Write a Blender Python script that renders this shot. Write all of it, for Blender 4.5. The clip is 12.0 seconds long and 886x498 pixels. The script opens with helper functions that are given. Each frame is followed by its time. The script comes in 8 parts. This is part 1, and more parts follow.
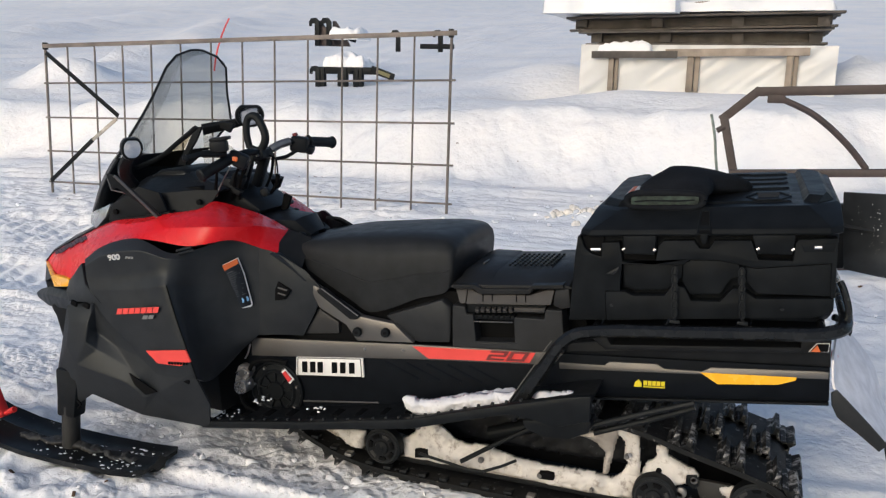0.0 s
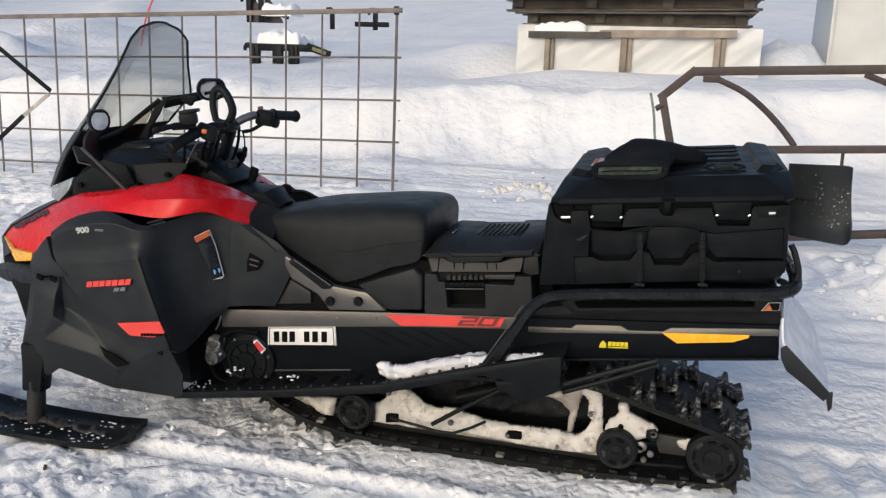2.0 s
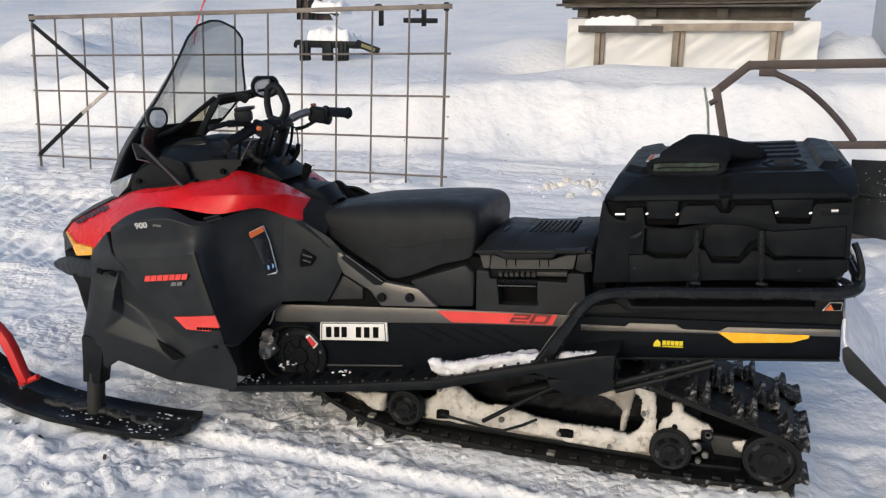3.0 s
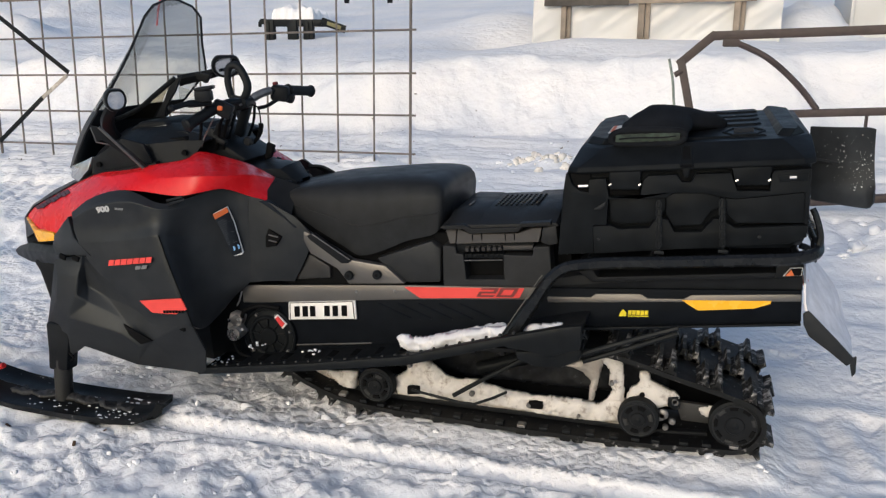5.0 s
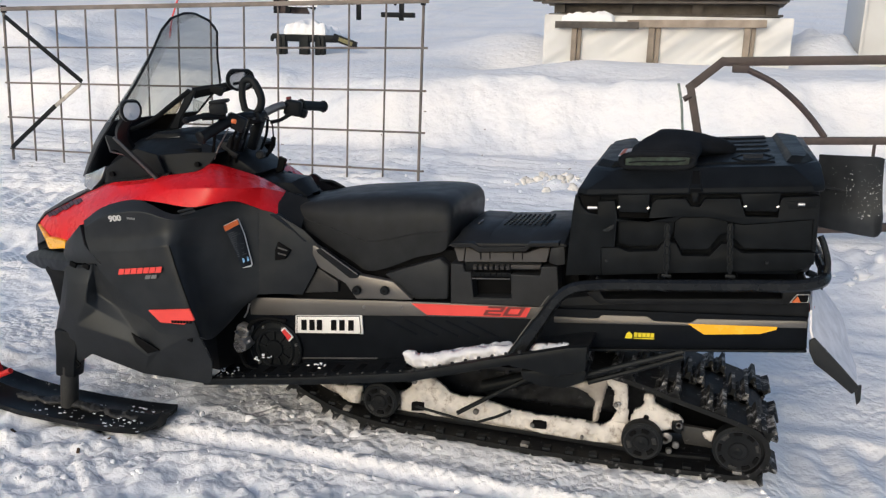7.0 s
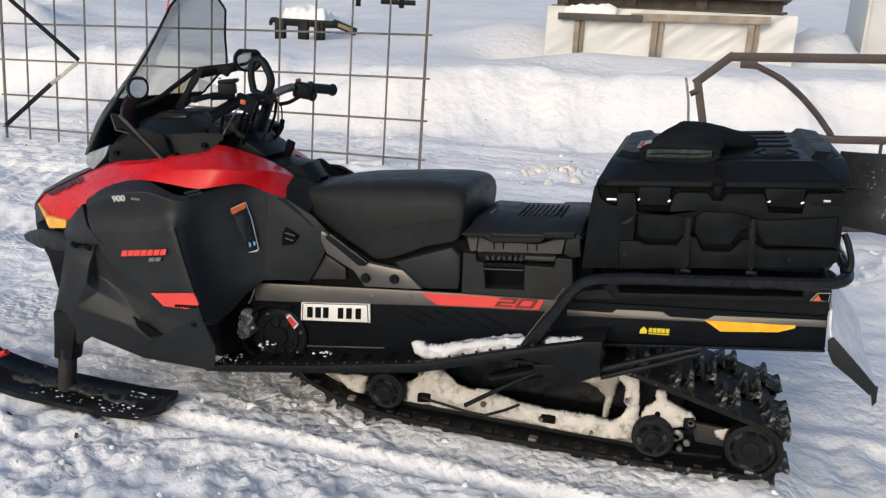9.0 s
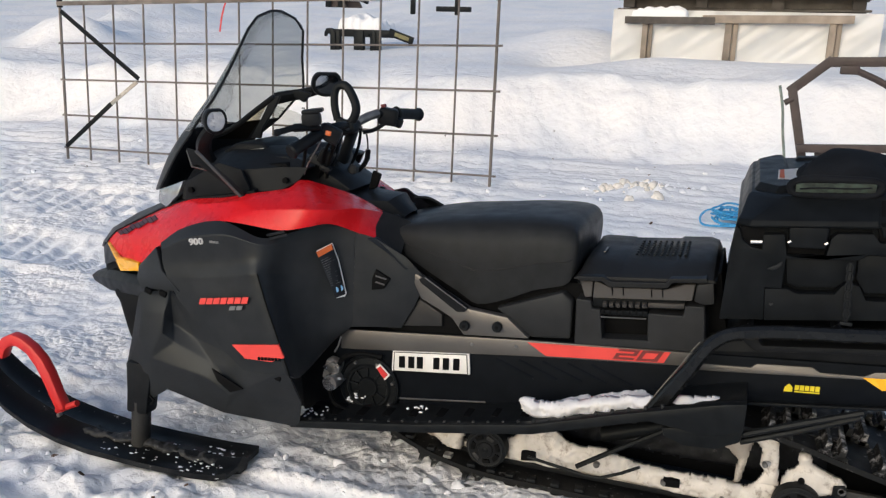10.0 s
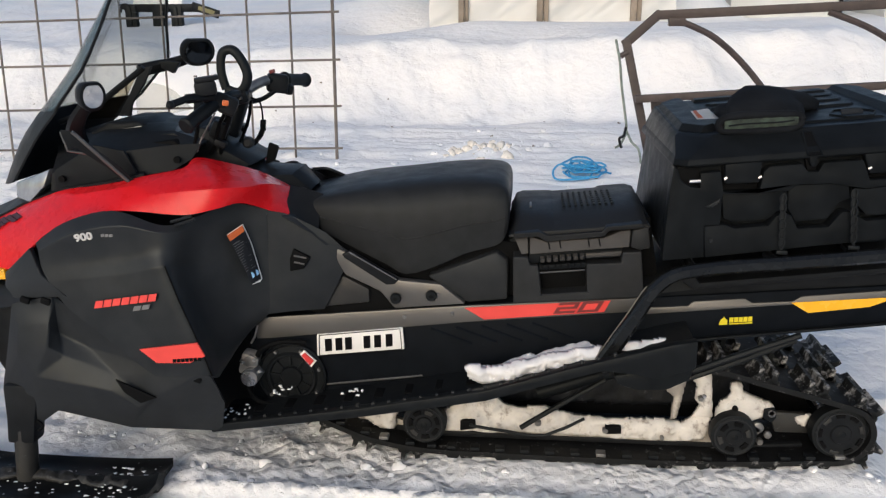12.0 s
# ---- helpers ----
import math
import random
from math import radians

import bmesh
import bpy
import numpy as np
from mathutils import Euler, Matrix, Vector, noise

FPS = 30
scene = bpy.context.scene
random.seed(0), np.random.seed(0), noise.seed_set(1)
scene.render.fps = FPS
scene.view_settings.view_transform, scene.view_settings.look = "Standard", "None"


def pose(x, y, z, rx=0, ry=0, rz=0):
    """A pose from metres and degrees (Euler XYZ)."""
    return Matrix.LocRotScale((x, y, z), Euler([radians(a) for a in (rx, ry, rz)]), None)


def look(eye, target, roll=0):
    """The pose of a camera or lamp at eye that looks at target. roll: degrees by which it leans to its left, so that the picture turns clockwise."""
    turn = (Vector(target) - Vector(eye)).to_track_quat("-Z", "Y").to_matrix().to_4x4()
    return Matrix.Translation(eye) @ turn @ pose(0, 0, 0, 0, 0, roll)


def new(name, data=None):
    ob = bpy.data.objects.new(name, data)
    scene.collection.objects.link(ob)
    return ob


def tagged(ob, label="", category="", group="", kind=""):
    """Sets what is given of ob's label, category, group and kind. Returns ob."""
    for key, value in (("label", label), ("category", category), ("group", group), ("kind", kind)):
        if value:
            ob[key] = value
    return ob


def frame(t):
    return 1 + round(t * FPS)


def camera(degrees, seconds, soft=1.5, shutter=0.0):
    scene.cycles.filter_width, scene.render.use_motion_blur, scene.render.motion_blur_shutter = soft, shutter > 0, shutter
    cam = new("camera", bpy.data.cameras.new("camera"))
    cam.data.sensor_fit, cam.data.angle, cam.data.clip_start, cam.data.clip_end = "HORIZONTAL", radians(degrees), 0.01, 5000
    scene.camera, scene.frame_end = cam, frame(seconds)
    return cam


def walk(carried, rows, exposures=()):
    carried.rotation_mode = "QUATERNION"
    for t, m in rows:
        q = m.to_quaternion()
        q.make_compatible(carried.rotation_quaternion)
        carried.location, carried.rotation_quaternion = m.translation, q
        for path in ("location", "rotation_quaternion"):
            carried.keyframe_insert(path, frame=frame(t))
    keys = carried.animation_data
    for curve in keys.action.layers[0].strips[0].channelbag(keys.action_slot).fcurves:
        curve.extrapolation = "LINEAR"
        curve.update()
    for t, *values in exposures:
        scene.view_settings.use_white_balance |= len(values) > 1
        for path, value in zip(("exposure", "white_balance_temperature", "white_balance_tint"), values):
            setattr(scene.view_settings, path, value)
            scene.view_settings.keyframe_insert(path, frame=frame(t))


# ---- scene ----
# camera and walk
cam = camera(56.02, 12.0, soft=1.3)
ROWS = [
    (0, 1.411, -2.586, 1.379, 77.84, -0.94, 20.89),
    (0.5, 1.353, -2.663, 1.379, 78.16, -0.40, 15.43),
    (1, 1.381, -2.670, 1.382, 77.80, -0.47, 10.57),
    (1.5, 1.370, -2.692, 1.368, 77.26, -1.13, 10.02),
    (2, 1.305, -2.720, 1.361, 76.62, -1.60, 15.87),
    (2.5, 1.290, -2.719, 1.360, 76.17, -1.35, 18.71),
    (3, 1.286, -2.721, 1.362, 76.26, -1.12, 19.02),
    (5, 1.312, -2.716, 1.355, 74.79, -0.13, 16.94),
    (5.5, 1.314, -2.724, 1.355, 74.83, -0.30, 17.08),
    (6, 1.307, -2.730, 1.355, 75.01, -0.79, 17.48),
    (6.5, 1.302, -2.732, 1.357, 75.45, -1.33, 17.68),
    (7, 1.303, -2.735, 1.360, 75.96, -1.51, 17.58),
    (9, 1.218, -2.705, 1.337, 75.35, -3.04, 17.22),
    (9.5, 1.087, -2.590, 1.316, 74.69, -1.94, 19.36),
    (10, 0.955, -2.481, 1.379, 75.45, -1.63, 20.13),
    (10.5, 0.792, -2.478, 1.353, 75.61, -1.67, 18.23),
    (11, 0.647, -2.557, 1.352, 76.32, -0.41, 10.80),
    (11.5, 0.600, -2.486, 1.325, 76.09, -0.11, 6.79),
    (12, 0.586, -2.439, 1.317, 73.95, 0.24, 5.77),
]
walk(cam, [(t, pose(x, y, z, rx, ry, rz)) for t, x, y, z, rx, ry, rz in ROWS],
     exposures=[(0.0, -0.42, 6390, 10), (12.0, -0.42, 6390, 10)])

# world and sun
SUN_ELEV, SUN_AZ = radians(23), radians(193)     # sun from the camera's side, slightly from the sled's nose
world = bpy.data.worlds.new("world")
scene.world = world
world.use_nodes = True
wn = world.node_tree.nodes
sky = wn.new("ShaderNodeTexSky")
sky.sky_type = 'NISHITA'
sky.sun_disc = False
sky.sun_elevation = SUN_ELEV
sky.sun_rotation = SUN_AZ
sky.dust_density = 2.6
sky.ozone_density = 1.0
wn["Background"].inputs["Strength"].default_value = 0.212
world.node_tree.links.new(sky.outputs["Color"], wn["Background"].inputs["Color"])
sun_data = bpy.data.lights.new("sun", 'SUN')
sun_data.energy, sun_data.angle, sun_data.color = 0.68, radians(32), (1.0, 0.935, 0.85)
sun = new("sun", sun_data)
sun_from = Vector((math.sin(SUN_AZ) * math.cos(SUN_ELEV), math.cos(SUN_AZ) * math.cos(SUN_ELEV), math.sin(SUN_ELEV)))
sun.matrix_world = look(sun_from * 30, (0, 0, 0))


# materials
def material(name, colour, rough=0.5, metal=0.0, spec=0.5, vary=0.15, scale=20.0, bump=0.0, bump_scale=200.0, coat=0.0, dirt=None,
             dirt_amount=0.0, dirt_scale=8.0, island=0.0):
    m = bpy.data.materials.new(name)
    m.use_nodes = True
    n, l = m.node_tree.nodes, m.node_tree.links
    b = n["Principled BSDF"]
    b.inputs["Roughness"].default_value = rough
    b.inputs["Metallic"].default_value = metal
    b.inputs["Specular IOR Level"].default_value = spec
    b.inputs["Coat Weight"].default_value = coat
    b.inputs["Specular Tint"].default_value = (0.86, 0.95, 1.0, 1) if max(colour) < 0.03 else (1, 1, 1, 1)
    b.inputs["Coat Roughness"].default_value = 0.08
    tc = n.new("ShaderNodeTexCoord")
    big = n.new("ShaderNodeTexNoise")
    big.inputs["Scale"].default_value, big.inputs["Detail"].default_value = scale, 6
    l.new(tc.outputs["Object"], big.inputs["Vector"])
    ramp = n.new("ShaderNodeMapRange")
    ramp.inputs[1].default_value, ramp.inputs[2].default_value = 0.3, 0.7
    ramp.inputs[3].default_value, ramp.inputs[4].default_value = 1 - vary, 1 + vary
    l.new(big.outputs["Fac"], ramp.inputs[0])
    mul = n.new("ShaderNodeMix")
    mul.data_type, mul.blend_type = 'RGBA', 'MULTIPLY'
    mul.inputs[0].default_value = 1
    mul.inputs[6].default_value = (*colour, 1)
    l.new(ramp.outputs[0], mul.inputs[7])
    out = mul.outputs[2]
    if dirt:
        spots = n.new("ShaderNodeTexNoise")
        spots.inputs["Scale"].default_value, spots.inputs["Detail"].default_value = dirt_scale, 8
        spots.inputs["Roughness"].default_value = 0.7
        l.new(tc.outputs["Object"], spots.inputs["Vector"])
        cut = n.new("ShaderNodeMapRange")
        cut.inputs[1].default_value, cut.inputs[2].default_value = 0.62 - dirt_amount, 0.75 - dirt_amount
        l.new(spots.outputs["Fac"], cut.inputs[0])
        mix = n.new("ShaderNodeMix")
        mix.data_type = 'RGBA'
        mix.inputs[7].default_value = (*dirt, 1)
        l.new(cut.outputs[0], mix.inputs[0])
        l.new(out, mix.inputs[6])
        out = mix.outputs[2]
    if island:
        info = n.new("ShaderNodeObjectInfo")
        isl = n.new("ShaderNodeMapRange")
        isl.inputs[3].default_value, isl.inputs[4].default_value = 1 - island, 1 + island
        l.new(info.outputs["Random"], isl.inputs[0])
        mul2 = n.new("ShaderNodeMix")
        mul2.data_type, mul2.blend_type = 'RGBA', 'MULTIPLY'
        mul2.inputs[0].default_value = 1
        l.new(out, mul2.inputs[6])
        l.new(isl.outputs[0], mul2.inputs[7])
        out = mul2.outputs[2]
    l.new(out, b.inputs["Base Color"])
    rr = n.new("ShaderNodeMapRange")
    rr.inputs[1].default_value, rr.inputs[2].default_value = 0.3, 0.7
    rr.inputs[3].default_value, rr.inputs[4].default_value = max(rough - 0.08, 0.02), min(rough + 0.08, 1)
    l.new(big.outputs["Fac"], rr.inputs[0])
    l.new(rr.outputs[0], b.inputs["Roughness"])
    if bump:
        fine = n.new("ShaderNodeTexNoise")
        fine.inputs["Scale"].default_value, fine.inputs["Detail"].default_value = bump_scale, 4
        l.new(tc.outputs["Object"], fine.inputs["Vector"])
        bp = n.new("ShaderNodeBump")
        bp.inputs["Strength"].default_value, bp.inputs["Distance"].default_value = bump, 0.0015
        l.new(fine.outputs["Fac"], bp.inputs["Height"])
        l.new(bp.outputs["Normal"], b.inputs["Normal"])
    return m


def snow_material(name, big_bump=0.55, dist=0.03, crumbs=0.0):
    m = bpy.data.materials.new(name)
    m.use_nodes = True
    n, l = m.node_tree.nodes, m.node_tree.links
    b = n["Principled BSDF"]
    b.inputs["Roughness"].default_value = 0.75
    b.inputs["Specular IOR Level"].default_value = 0.25
    tc = n.new("ShaderNodeTexCoord")
    stain = n.new("ShaderNodeTexNoise")
    stain.inputs["Scale"].default_value, stain.inputs["Detail"].default_value = 1.3, 5
    l.new(tc.outputs["Object"], stain.inputs["Vector"])
    r = n.new("ShaderNodeValToRGB")
    r.color_ramp.elements[0].position, r.color_ramp.elements[0].color = 0.3, (0.80, 0.83, 0.87, 1)
    r.color_ramp.elements[1].position, r.color_ramp.elements[1].color = 0.6, (0.90, 0.90, 0.90, 1)
    l.new(stain.outputs["Fac"], r.inputs[0])
    l.new(r.outputs[0], b.inputs["Base Color"])
    one = n.new("ShaderNodeTexNoise")
    one.inputs["Scale"].default_value, one.inputs["Detail"].default_value = 13, 6
    one.inputs["Roughness"].default_value = 0.55
    two = n.new("ShaderNodeTexNoise")
    two.inputs["Scale"].default_value, two.inputs["Detail"].default_value = 55, 4
    l.new(tc.outputs["Object"], one.inputs["Vector"])
    l.new(tc.outputs["Object"], two.inputs["Vector"])
    b1 = n.new("ShaderNodeBump")
    b1.inputs["Strength"].default_value, b1.inputs["Distance"].default_value = big_bump, dist
    b2 = n.new("ShaderNodeBump")
    b2.inputs["Strength"].default_value, b2.inputs["Distance"].default_value = 0.16, 0.006
    l.new(one.outputs["Fac"], b1.inputs["Height"])
    l.new(two.outputs["Fac"], b2.inputs["Height"])
    l.new(b1.outputs["Normal"], b2.inputs["Normal"])
    if crumbs:
        # trodden snow breaks into small nodules; older, wind-packed snow further off stays smooth
        cells = n.new("ShaderNodeTexVoronoi")
        cells.feature = 'SMOOTH_F1'
        cells.inputs["Scale"].default_value, cells.inputs["Smoothness"].default_value = 34, 0.6
        warp = n.new("ShaderNodeMix")
        warp.data_type = 'VECTOR'
        warp.inputs[0].default_value = 0.05
        l.new(tc.outputs["Object"], warp.inputs[4])
        l.new(one.outputs["Color"], warp.inputs[5])
        l.new(warp.outputs[1], cells.inputs["Vector"])
        sep = n.new("ShaderNodeSeparateXYZ")
        l.new(tc.outputs["Object"], sep.inputs[0])
        mask = n.new("ShaderNodeMapRange")
        mask.inputs[1].default_value, mask.inputs[2].default_value = 0.6, 3.0
        mask.inputs[3].default_value, mask.inputs[4].default_value = crumbs, 0.0
        l.new(sep.outputs["Y"], mask.inputs[0])
        patch = n.new("ShaderNodeMapRange")
        patch.inputs[1].default_value, patch.inputs[2].default_value = 0.38, 0.60
        l.new(stain.outputs["Fac"], patch.inputs[0])
        amount = n.new("ShaderNodeMath")
        amount.operation = 'MULTIPLY'
        l.new(mask.outputs[0], amount.inputs[0])
        l.new(patch.outputs[0], amount.inputs[1])
        b3 = n.new("ShaderNodeBump")
        b3.invert = True
        b3.inputs["Distance"].default_value = 0.022
        l.new(amount.outputs[0], b3.inputs["Strength"])
        l.new(cells.outputs["Distance"], b3.inputs["Height"])
        l.new(b2.outputs["Normal"], b3.inputs["Normal"])
        l.new(b3.outputs["Normal"], b.inputs["Normal"])
    else:
        l.new(b2.outputs["Normal"], b.inputs["Normal"])
    return m


def glass_material(name, tint, amount):
    """Thin clear plastic: mostly straight through, with gloss."""
    m = bpy.data.materials.new(name)
    m.use_nodes = True
    n, l = m.node_tree.nodes, m.node_tree.links
    tr = n.new("ShaderNodeBsdfTransparent")
    tr.inputs[0].default_value = (*tint, 1)
    gl = n.new("ShaderNodeBsdfGlossy")
    gl.inputs["Roughness"].default_value = 0.06
    lw = n.new("ShaderNodeLayerWeight")
    lw.inputs[0].default_value = 0.12
    fr = n.new("ShaderNodeMath")
    fr.operation = 'MULTIPLY'
    fr.inputs[1].default_value = 0.5
    l.new(lw.outputs["Fresnel"], fr.inputs[0])
    mx = n.new("ShaderNodeMixShader")
    l.new(fr.outputs[0], mx.inputs[0])
    l.new(tr.outputs[0], mx.inputs[1])
    l.new(gl.outputs[0], mx.inputs[2])
    l.new(mx.outputs[0], n["Material Output"].inputs["Surface"])
    return m


SNOW = snow_material("snow", crumbs=0.75)
SNOW_SOFT = snow_material("soft_snow", 0.35, 0.02)
BLACK = material("black_plastic", (0.0123, 0.0135, 0.0153), 0.42, spec=0.09, vary=0.2, bump=0.2, bump_scale=400, dirt=(0.03, 0.03, 0.03), dirt_amount=-0.05, dirt_scale=30)
DARK = material("dark_grey_plastic", (0.0231, 0.0250, 0.0272), 0.42, spec=0.15, vary=0.15, bump=0.25, bump_scale=500)
BOXBLACK = material("moulded_black_plastic", (0.0086, 0.0101, 0.0118), 0.40, spec=0.045, vary=0.25, bump=0.25, bump_scale=350, dirt=(0.03, 0.03, 0.032), dirt_amount=-0.06, dirt_scale=40)
VINYL = material("black_seat_vinyl", (0.0169, 0.0182, 0.0198), 0.45, spec=0.13, vary=0.2, bump=0.5, bump_scale=300)
RUBBER = material("black_rubber", (0.006, 0.006, 0.006), 0.6, spec=0.3, vary=0.3, bump=0.6, bump_scale=120, dirt=(0.42, 0.42, 0.42), dirt_amount=0.10, dirt_scale=24)
PANELGREY = material("satin_dark_grey_plastic", (0.029, 0.030, 0.031), 0.42, spec=0.2, vary=0.12, bump=0.25, bump_scale=500)
LIDGREY = material("blue_black_lid_plastic", (0.0150, 0.0160, 0.0175), 0.42, spec=0.10, vary=0.15, bump=0.3, bump_scale=400)
TREAD = material("slush_flecked_rubber", (0.006, 0.006, 0.0065), 0.6, spec=0.25, vary=0.3, bump=0.5, bump_scale=120, dirt=(0.36, 0.36, 0.36), dirt_amount=0.02, dirt_scale=30)
RUBBER_CLEAN = material("clean_rubber", (0.0056, 0.0065, 0.0077), 0.6, spec=0.25, vary=0.3, bump=0.4, bump_scale=150)
RED = material("red_paint", (0.60, 0.009, 0.014), 0.28, spec=0.22, vary=0.05, coat=0.08, dirt=(0.5, 0.05, 0.05), dirt_amount=-0.1)
REDPLASTIC = material("red_plastic", (0.60, 0.03, 0.03), 0.4, vary=0.08, bump=0.1)
REDDECAL = material("red_decal", (0.72, 0.06, 0.05), 0.4, vary=0.05)
YELLOW = material("yellow_reflector", (0.95, 0.47, 0.01), 0.25, vary=0.05, coat=0.4)
YELLOWDECAL = material("yellow_decal", (0.75, 0.62, 0.02), 0.4, vary=0.05)
CASEGREY = material("charcoal_case_plastic", (0.0235, 0.0250, 0.0270), 0.45, spec=0.12, vary=0.15, bump=0.3, bump_scale=450)
# lighter copy of the case grey; brightness of its light-catching facets painted in
CASELIT = material("lit_case_grey", (0.046, 0.045, 0.044), 0.42, spec=0.2, vary=0.15, bump=0.2, bump_scale=450)
TUNNELBLACK = material("black_tunnel_paint", (0.0052, 0.0066, 0.0092), 0.5, spec=0.06, vary=0.2, bump=0.1, dirt=(0.05, 0.05, 0.05), dirt_amount=-0.08, dirt_scale=30)
RACKBLACK = material("gloss_black_rack_paint", (0.0075, 0.0082, 0.0092), 0.24, spec=0.30, vary=0.2, bump=0.08)
GREYSTRIP = material("satin_grey_aluminium", (0.125, 0.122, 0.117), 0.40, metal=0.5, vary=0.12, bump=0.08, scale=8)
ALU = material("snow_dusted_aluminium", (0.36, 0.335, 0.30), 0.5, metal=0.3, vary=0.25, bump=0.3, dirt=(0.66, 0.63, 0.58), dirt_amount=0.10, dirt_scale=10)
STEEL = material("bright_steel", (0.55, 0.55, 0.56), 0.3, metal=0.9, vary=0.1)
DULLSTEEL = material("dull_zinc_steel", (0.20, 0.20, 0.20), 0.45, metal=0.7, vary=0.3, bump=0.2, dirt=(0.05, 0.05, 0.05), dirt_amount=0.02, dirt_scale=40)
BLACKSTEEL = material("black_painted_steel", (0.0094, 0.0109, 0.0125), 0.40, spec=0.10, vary=0.25, bump=0.1)
WHITE = material("white_plate", (0.80, 0.80, 0.78), 0.4, vary=0.05, dirt=(0.55, 0.55, 0.53), dirt_amount=-0.05)
# black print and small parts; also painted shade in gaps, recesses and slots
INK_SHADE = material("black_ink_and_shade", (0.0063, 0.0066, 0.0072), 0.6, spec=0.03, vary=0.1)
LABELDARK = material("dark_label", (0.014, 0.015, 0.018), 0.4, vary=0.1)
LABELGREY = material("grey_label_print", (0.15, 0.155, 0.16), 0.4, vary=0.1)
ORANGE = material("orange_print", (0.65, 0.14, 0.03), 0.4, vary=0.1)
BLUEPRINT = material("blue_print", (0.16, 0.35, 0.6), 0.4, vary=0.1)
RUST = material("brown_rusty_paint", (0.048, 0.035, 0.033), 0.6, vary=0.35, scale=14, bump=0.3, bump_scale=90, dirt=(0.07, 0.04, 0.026), dirt_amount=0.0, dirt_scale=20)
REBAR = material("weathered_steel_rod", (0.16, 0.14, 0.125), 0.6, metal=0.3, vary=0.35, scale=9, bump=0.3, bump_scale=150, dirt=(0.10, 0.05, 0.03), dirt_amount=0.02, dirt_scale=15, island=0.15)
WOOD = material("weathered_wood", (0.25, 0.21, 0.17), 0.8, vary=0.35, scale=6, bump=0.6, bump_scale=60, island=0.3)
WOODGREY = material("grey_pallet_wood", (0.10, 0.09, 0.08), 0.85, vary=0.4, scale=7, bump=0.6, bump_scale=60, island=0.3)
WRAP = material("white_plastic_film", (0.60, 0.615, 0.615), 0.36, vary=0.06, scale=3)
FABRIC = material("black_fleece", (0.0106, 0.0120, 0.0147), 0.95, spec=0.08, vary=0.3, bump=0.8, bump_scale=160)
KNIT = material("green_grey_knit", (0.030, 0.043, 0.034), 0.95, vary=0.6, scale=60, bump=1.0, bump_scale=120)
ROPE = material("blue_rope", (0.05, 0.33, 0.62), 0.6, vary=0.25, scale=80, bump=0.5, bump_scale=300)
STRAP = material("grey_green_strap", (0.22, 0.26, 0.23), 0.8, vary=0.4, scale=30, bump=0.4)
LAMPGLASS = material("clear_lamp_lens", (0.34, 0.36, 0.38), 0.12, metal=0.5, vary=0.3, scale=25, coat=0.6)
MIRROR = material("mirror_glass", (0.60, 0.59, 0.58), 0.03, metal=1.0, vary=0.02)
SMOKE = glass_material("smoked_clear_plastic", (0.73, 0.75, 0.75), 0.1)
SCREEN = material("dark_display", (0.01, 0.012, 0.014), 0.12, vary=0.05)
BARK = material("brown_debris", (0.10, 0.06, 0.035), 0.9, vary=0.4)
REDSTICK = material("red_marker", (0.75, 0.10, 0.09), 0.5, vary=0.1)
FLAPGREY = material("snowy_sheet", (0.74, 0.74, 0.77), 0.75, spec=0.2, vary=0.12, bump=0.6, bump_scale=90, dirt=(0.06, 0.065, 0.075), dirt_amount=-0.03, dirt_scale=16)
CHARCOAL = material("charcoal_plastic", (0.0190, 0.0212, 0.0240), 0.38, spec=0.19, vary=0.15, bump=0.2, bump_scale=500)
DULLYELLOW = material("dull_yellow_strip", (0.16, 0.15, 0.07), 0.7, vary=0.3)
WRAPGREY = material("greyish_plastic_film", (0.56, 0.575, 0.57), 0.42, vary=0.06, scale=3)
SKIBLACK = material("snow_flecked_ski_plastic", (0.0056, 0.0060, 0.0065), 0.45, spec=0.2, vary=0.2, bump=0.2, dirt=(0.55, 0.56, 0.58), dirt_amount=-0.015, dirt_scale=38)
BOARDSNOW = material("packed_board_snow", (0.74, 0.75, 0.77), 0.75, spec=0.2, vary=0.08, scale=25, bump=0.8, bump_scale=80, dirt=(0.36, 0.36, 0.37), dirt_amount=0.03, dirt_scale=30)
FROSTRUBBER = material("frosted_belt_rubber", (0.012, 0.013, 0.016), 0.6, spec=0.2, vary=0.5, scale=40, bump=1.0, bump_scale=60, dirt=(0.16, 0.17, 0.19), dirt_amount=0.0, dirt_scale=45)
# dark mottling is part dirt, part painted shading for the flat rail arms
ICE = material("packed_snow_dirt_and_shade", (0.66, 0.64, 0.605), 0.7, spec=0.3, vary=0.10, scale=25, bump=0.8, bump_scale=70, dirt=(0.30, 0.27, 0.24), dirt_amount=0.085, dirt_scale=26)
TAN = material("sandy_dirty_snow", (0.80, 0.765, 0.70), 0.85, vary=0.25, scale=30, bump=0.6, bump_scale=90)
NOSEMARK = material("dark_nose_print", (0.045, 0.008, 0.009), 0.4, vary=0.1)
PALE = material("pale_grey_print", (0.48, 0.48, 0.48), 0.4, vary=0.05)
DARKRED = material("dark_red_print", (0.16, 0.022, 0.022), 0.4, vary=0.05)
GRIME = material("slush_grey_metal", (0.022, 0.021, 0.020), 0.6, vary=0.3, bump=0.5, dirt=(0.55, 0.56, 0.58), dirt_amount=0.0, dirt_scale=30)
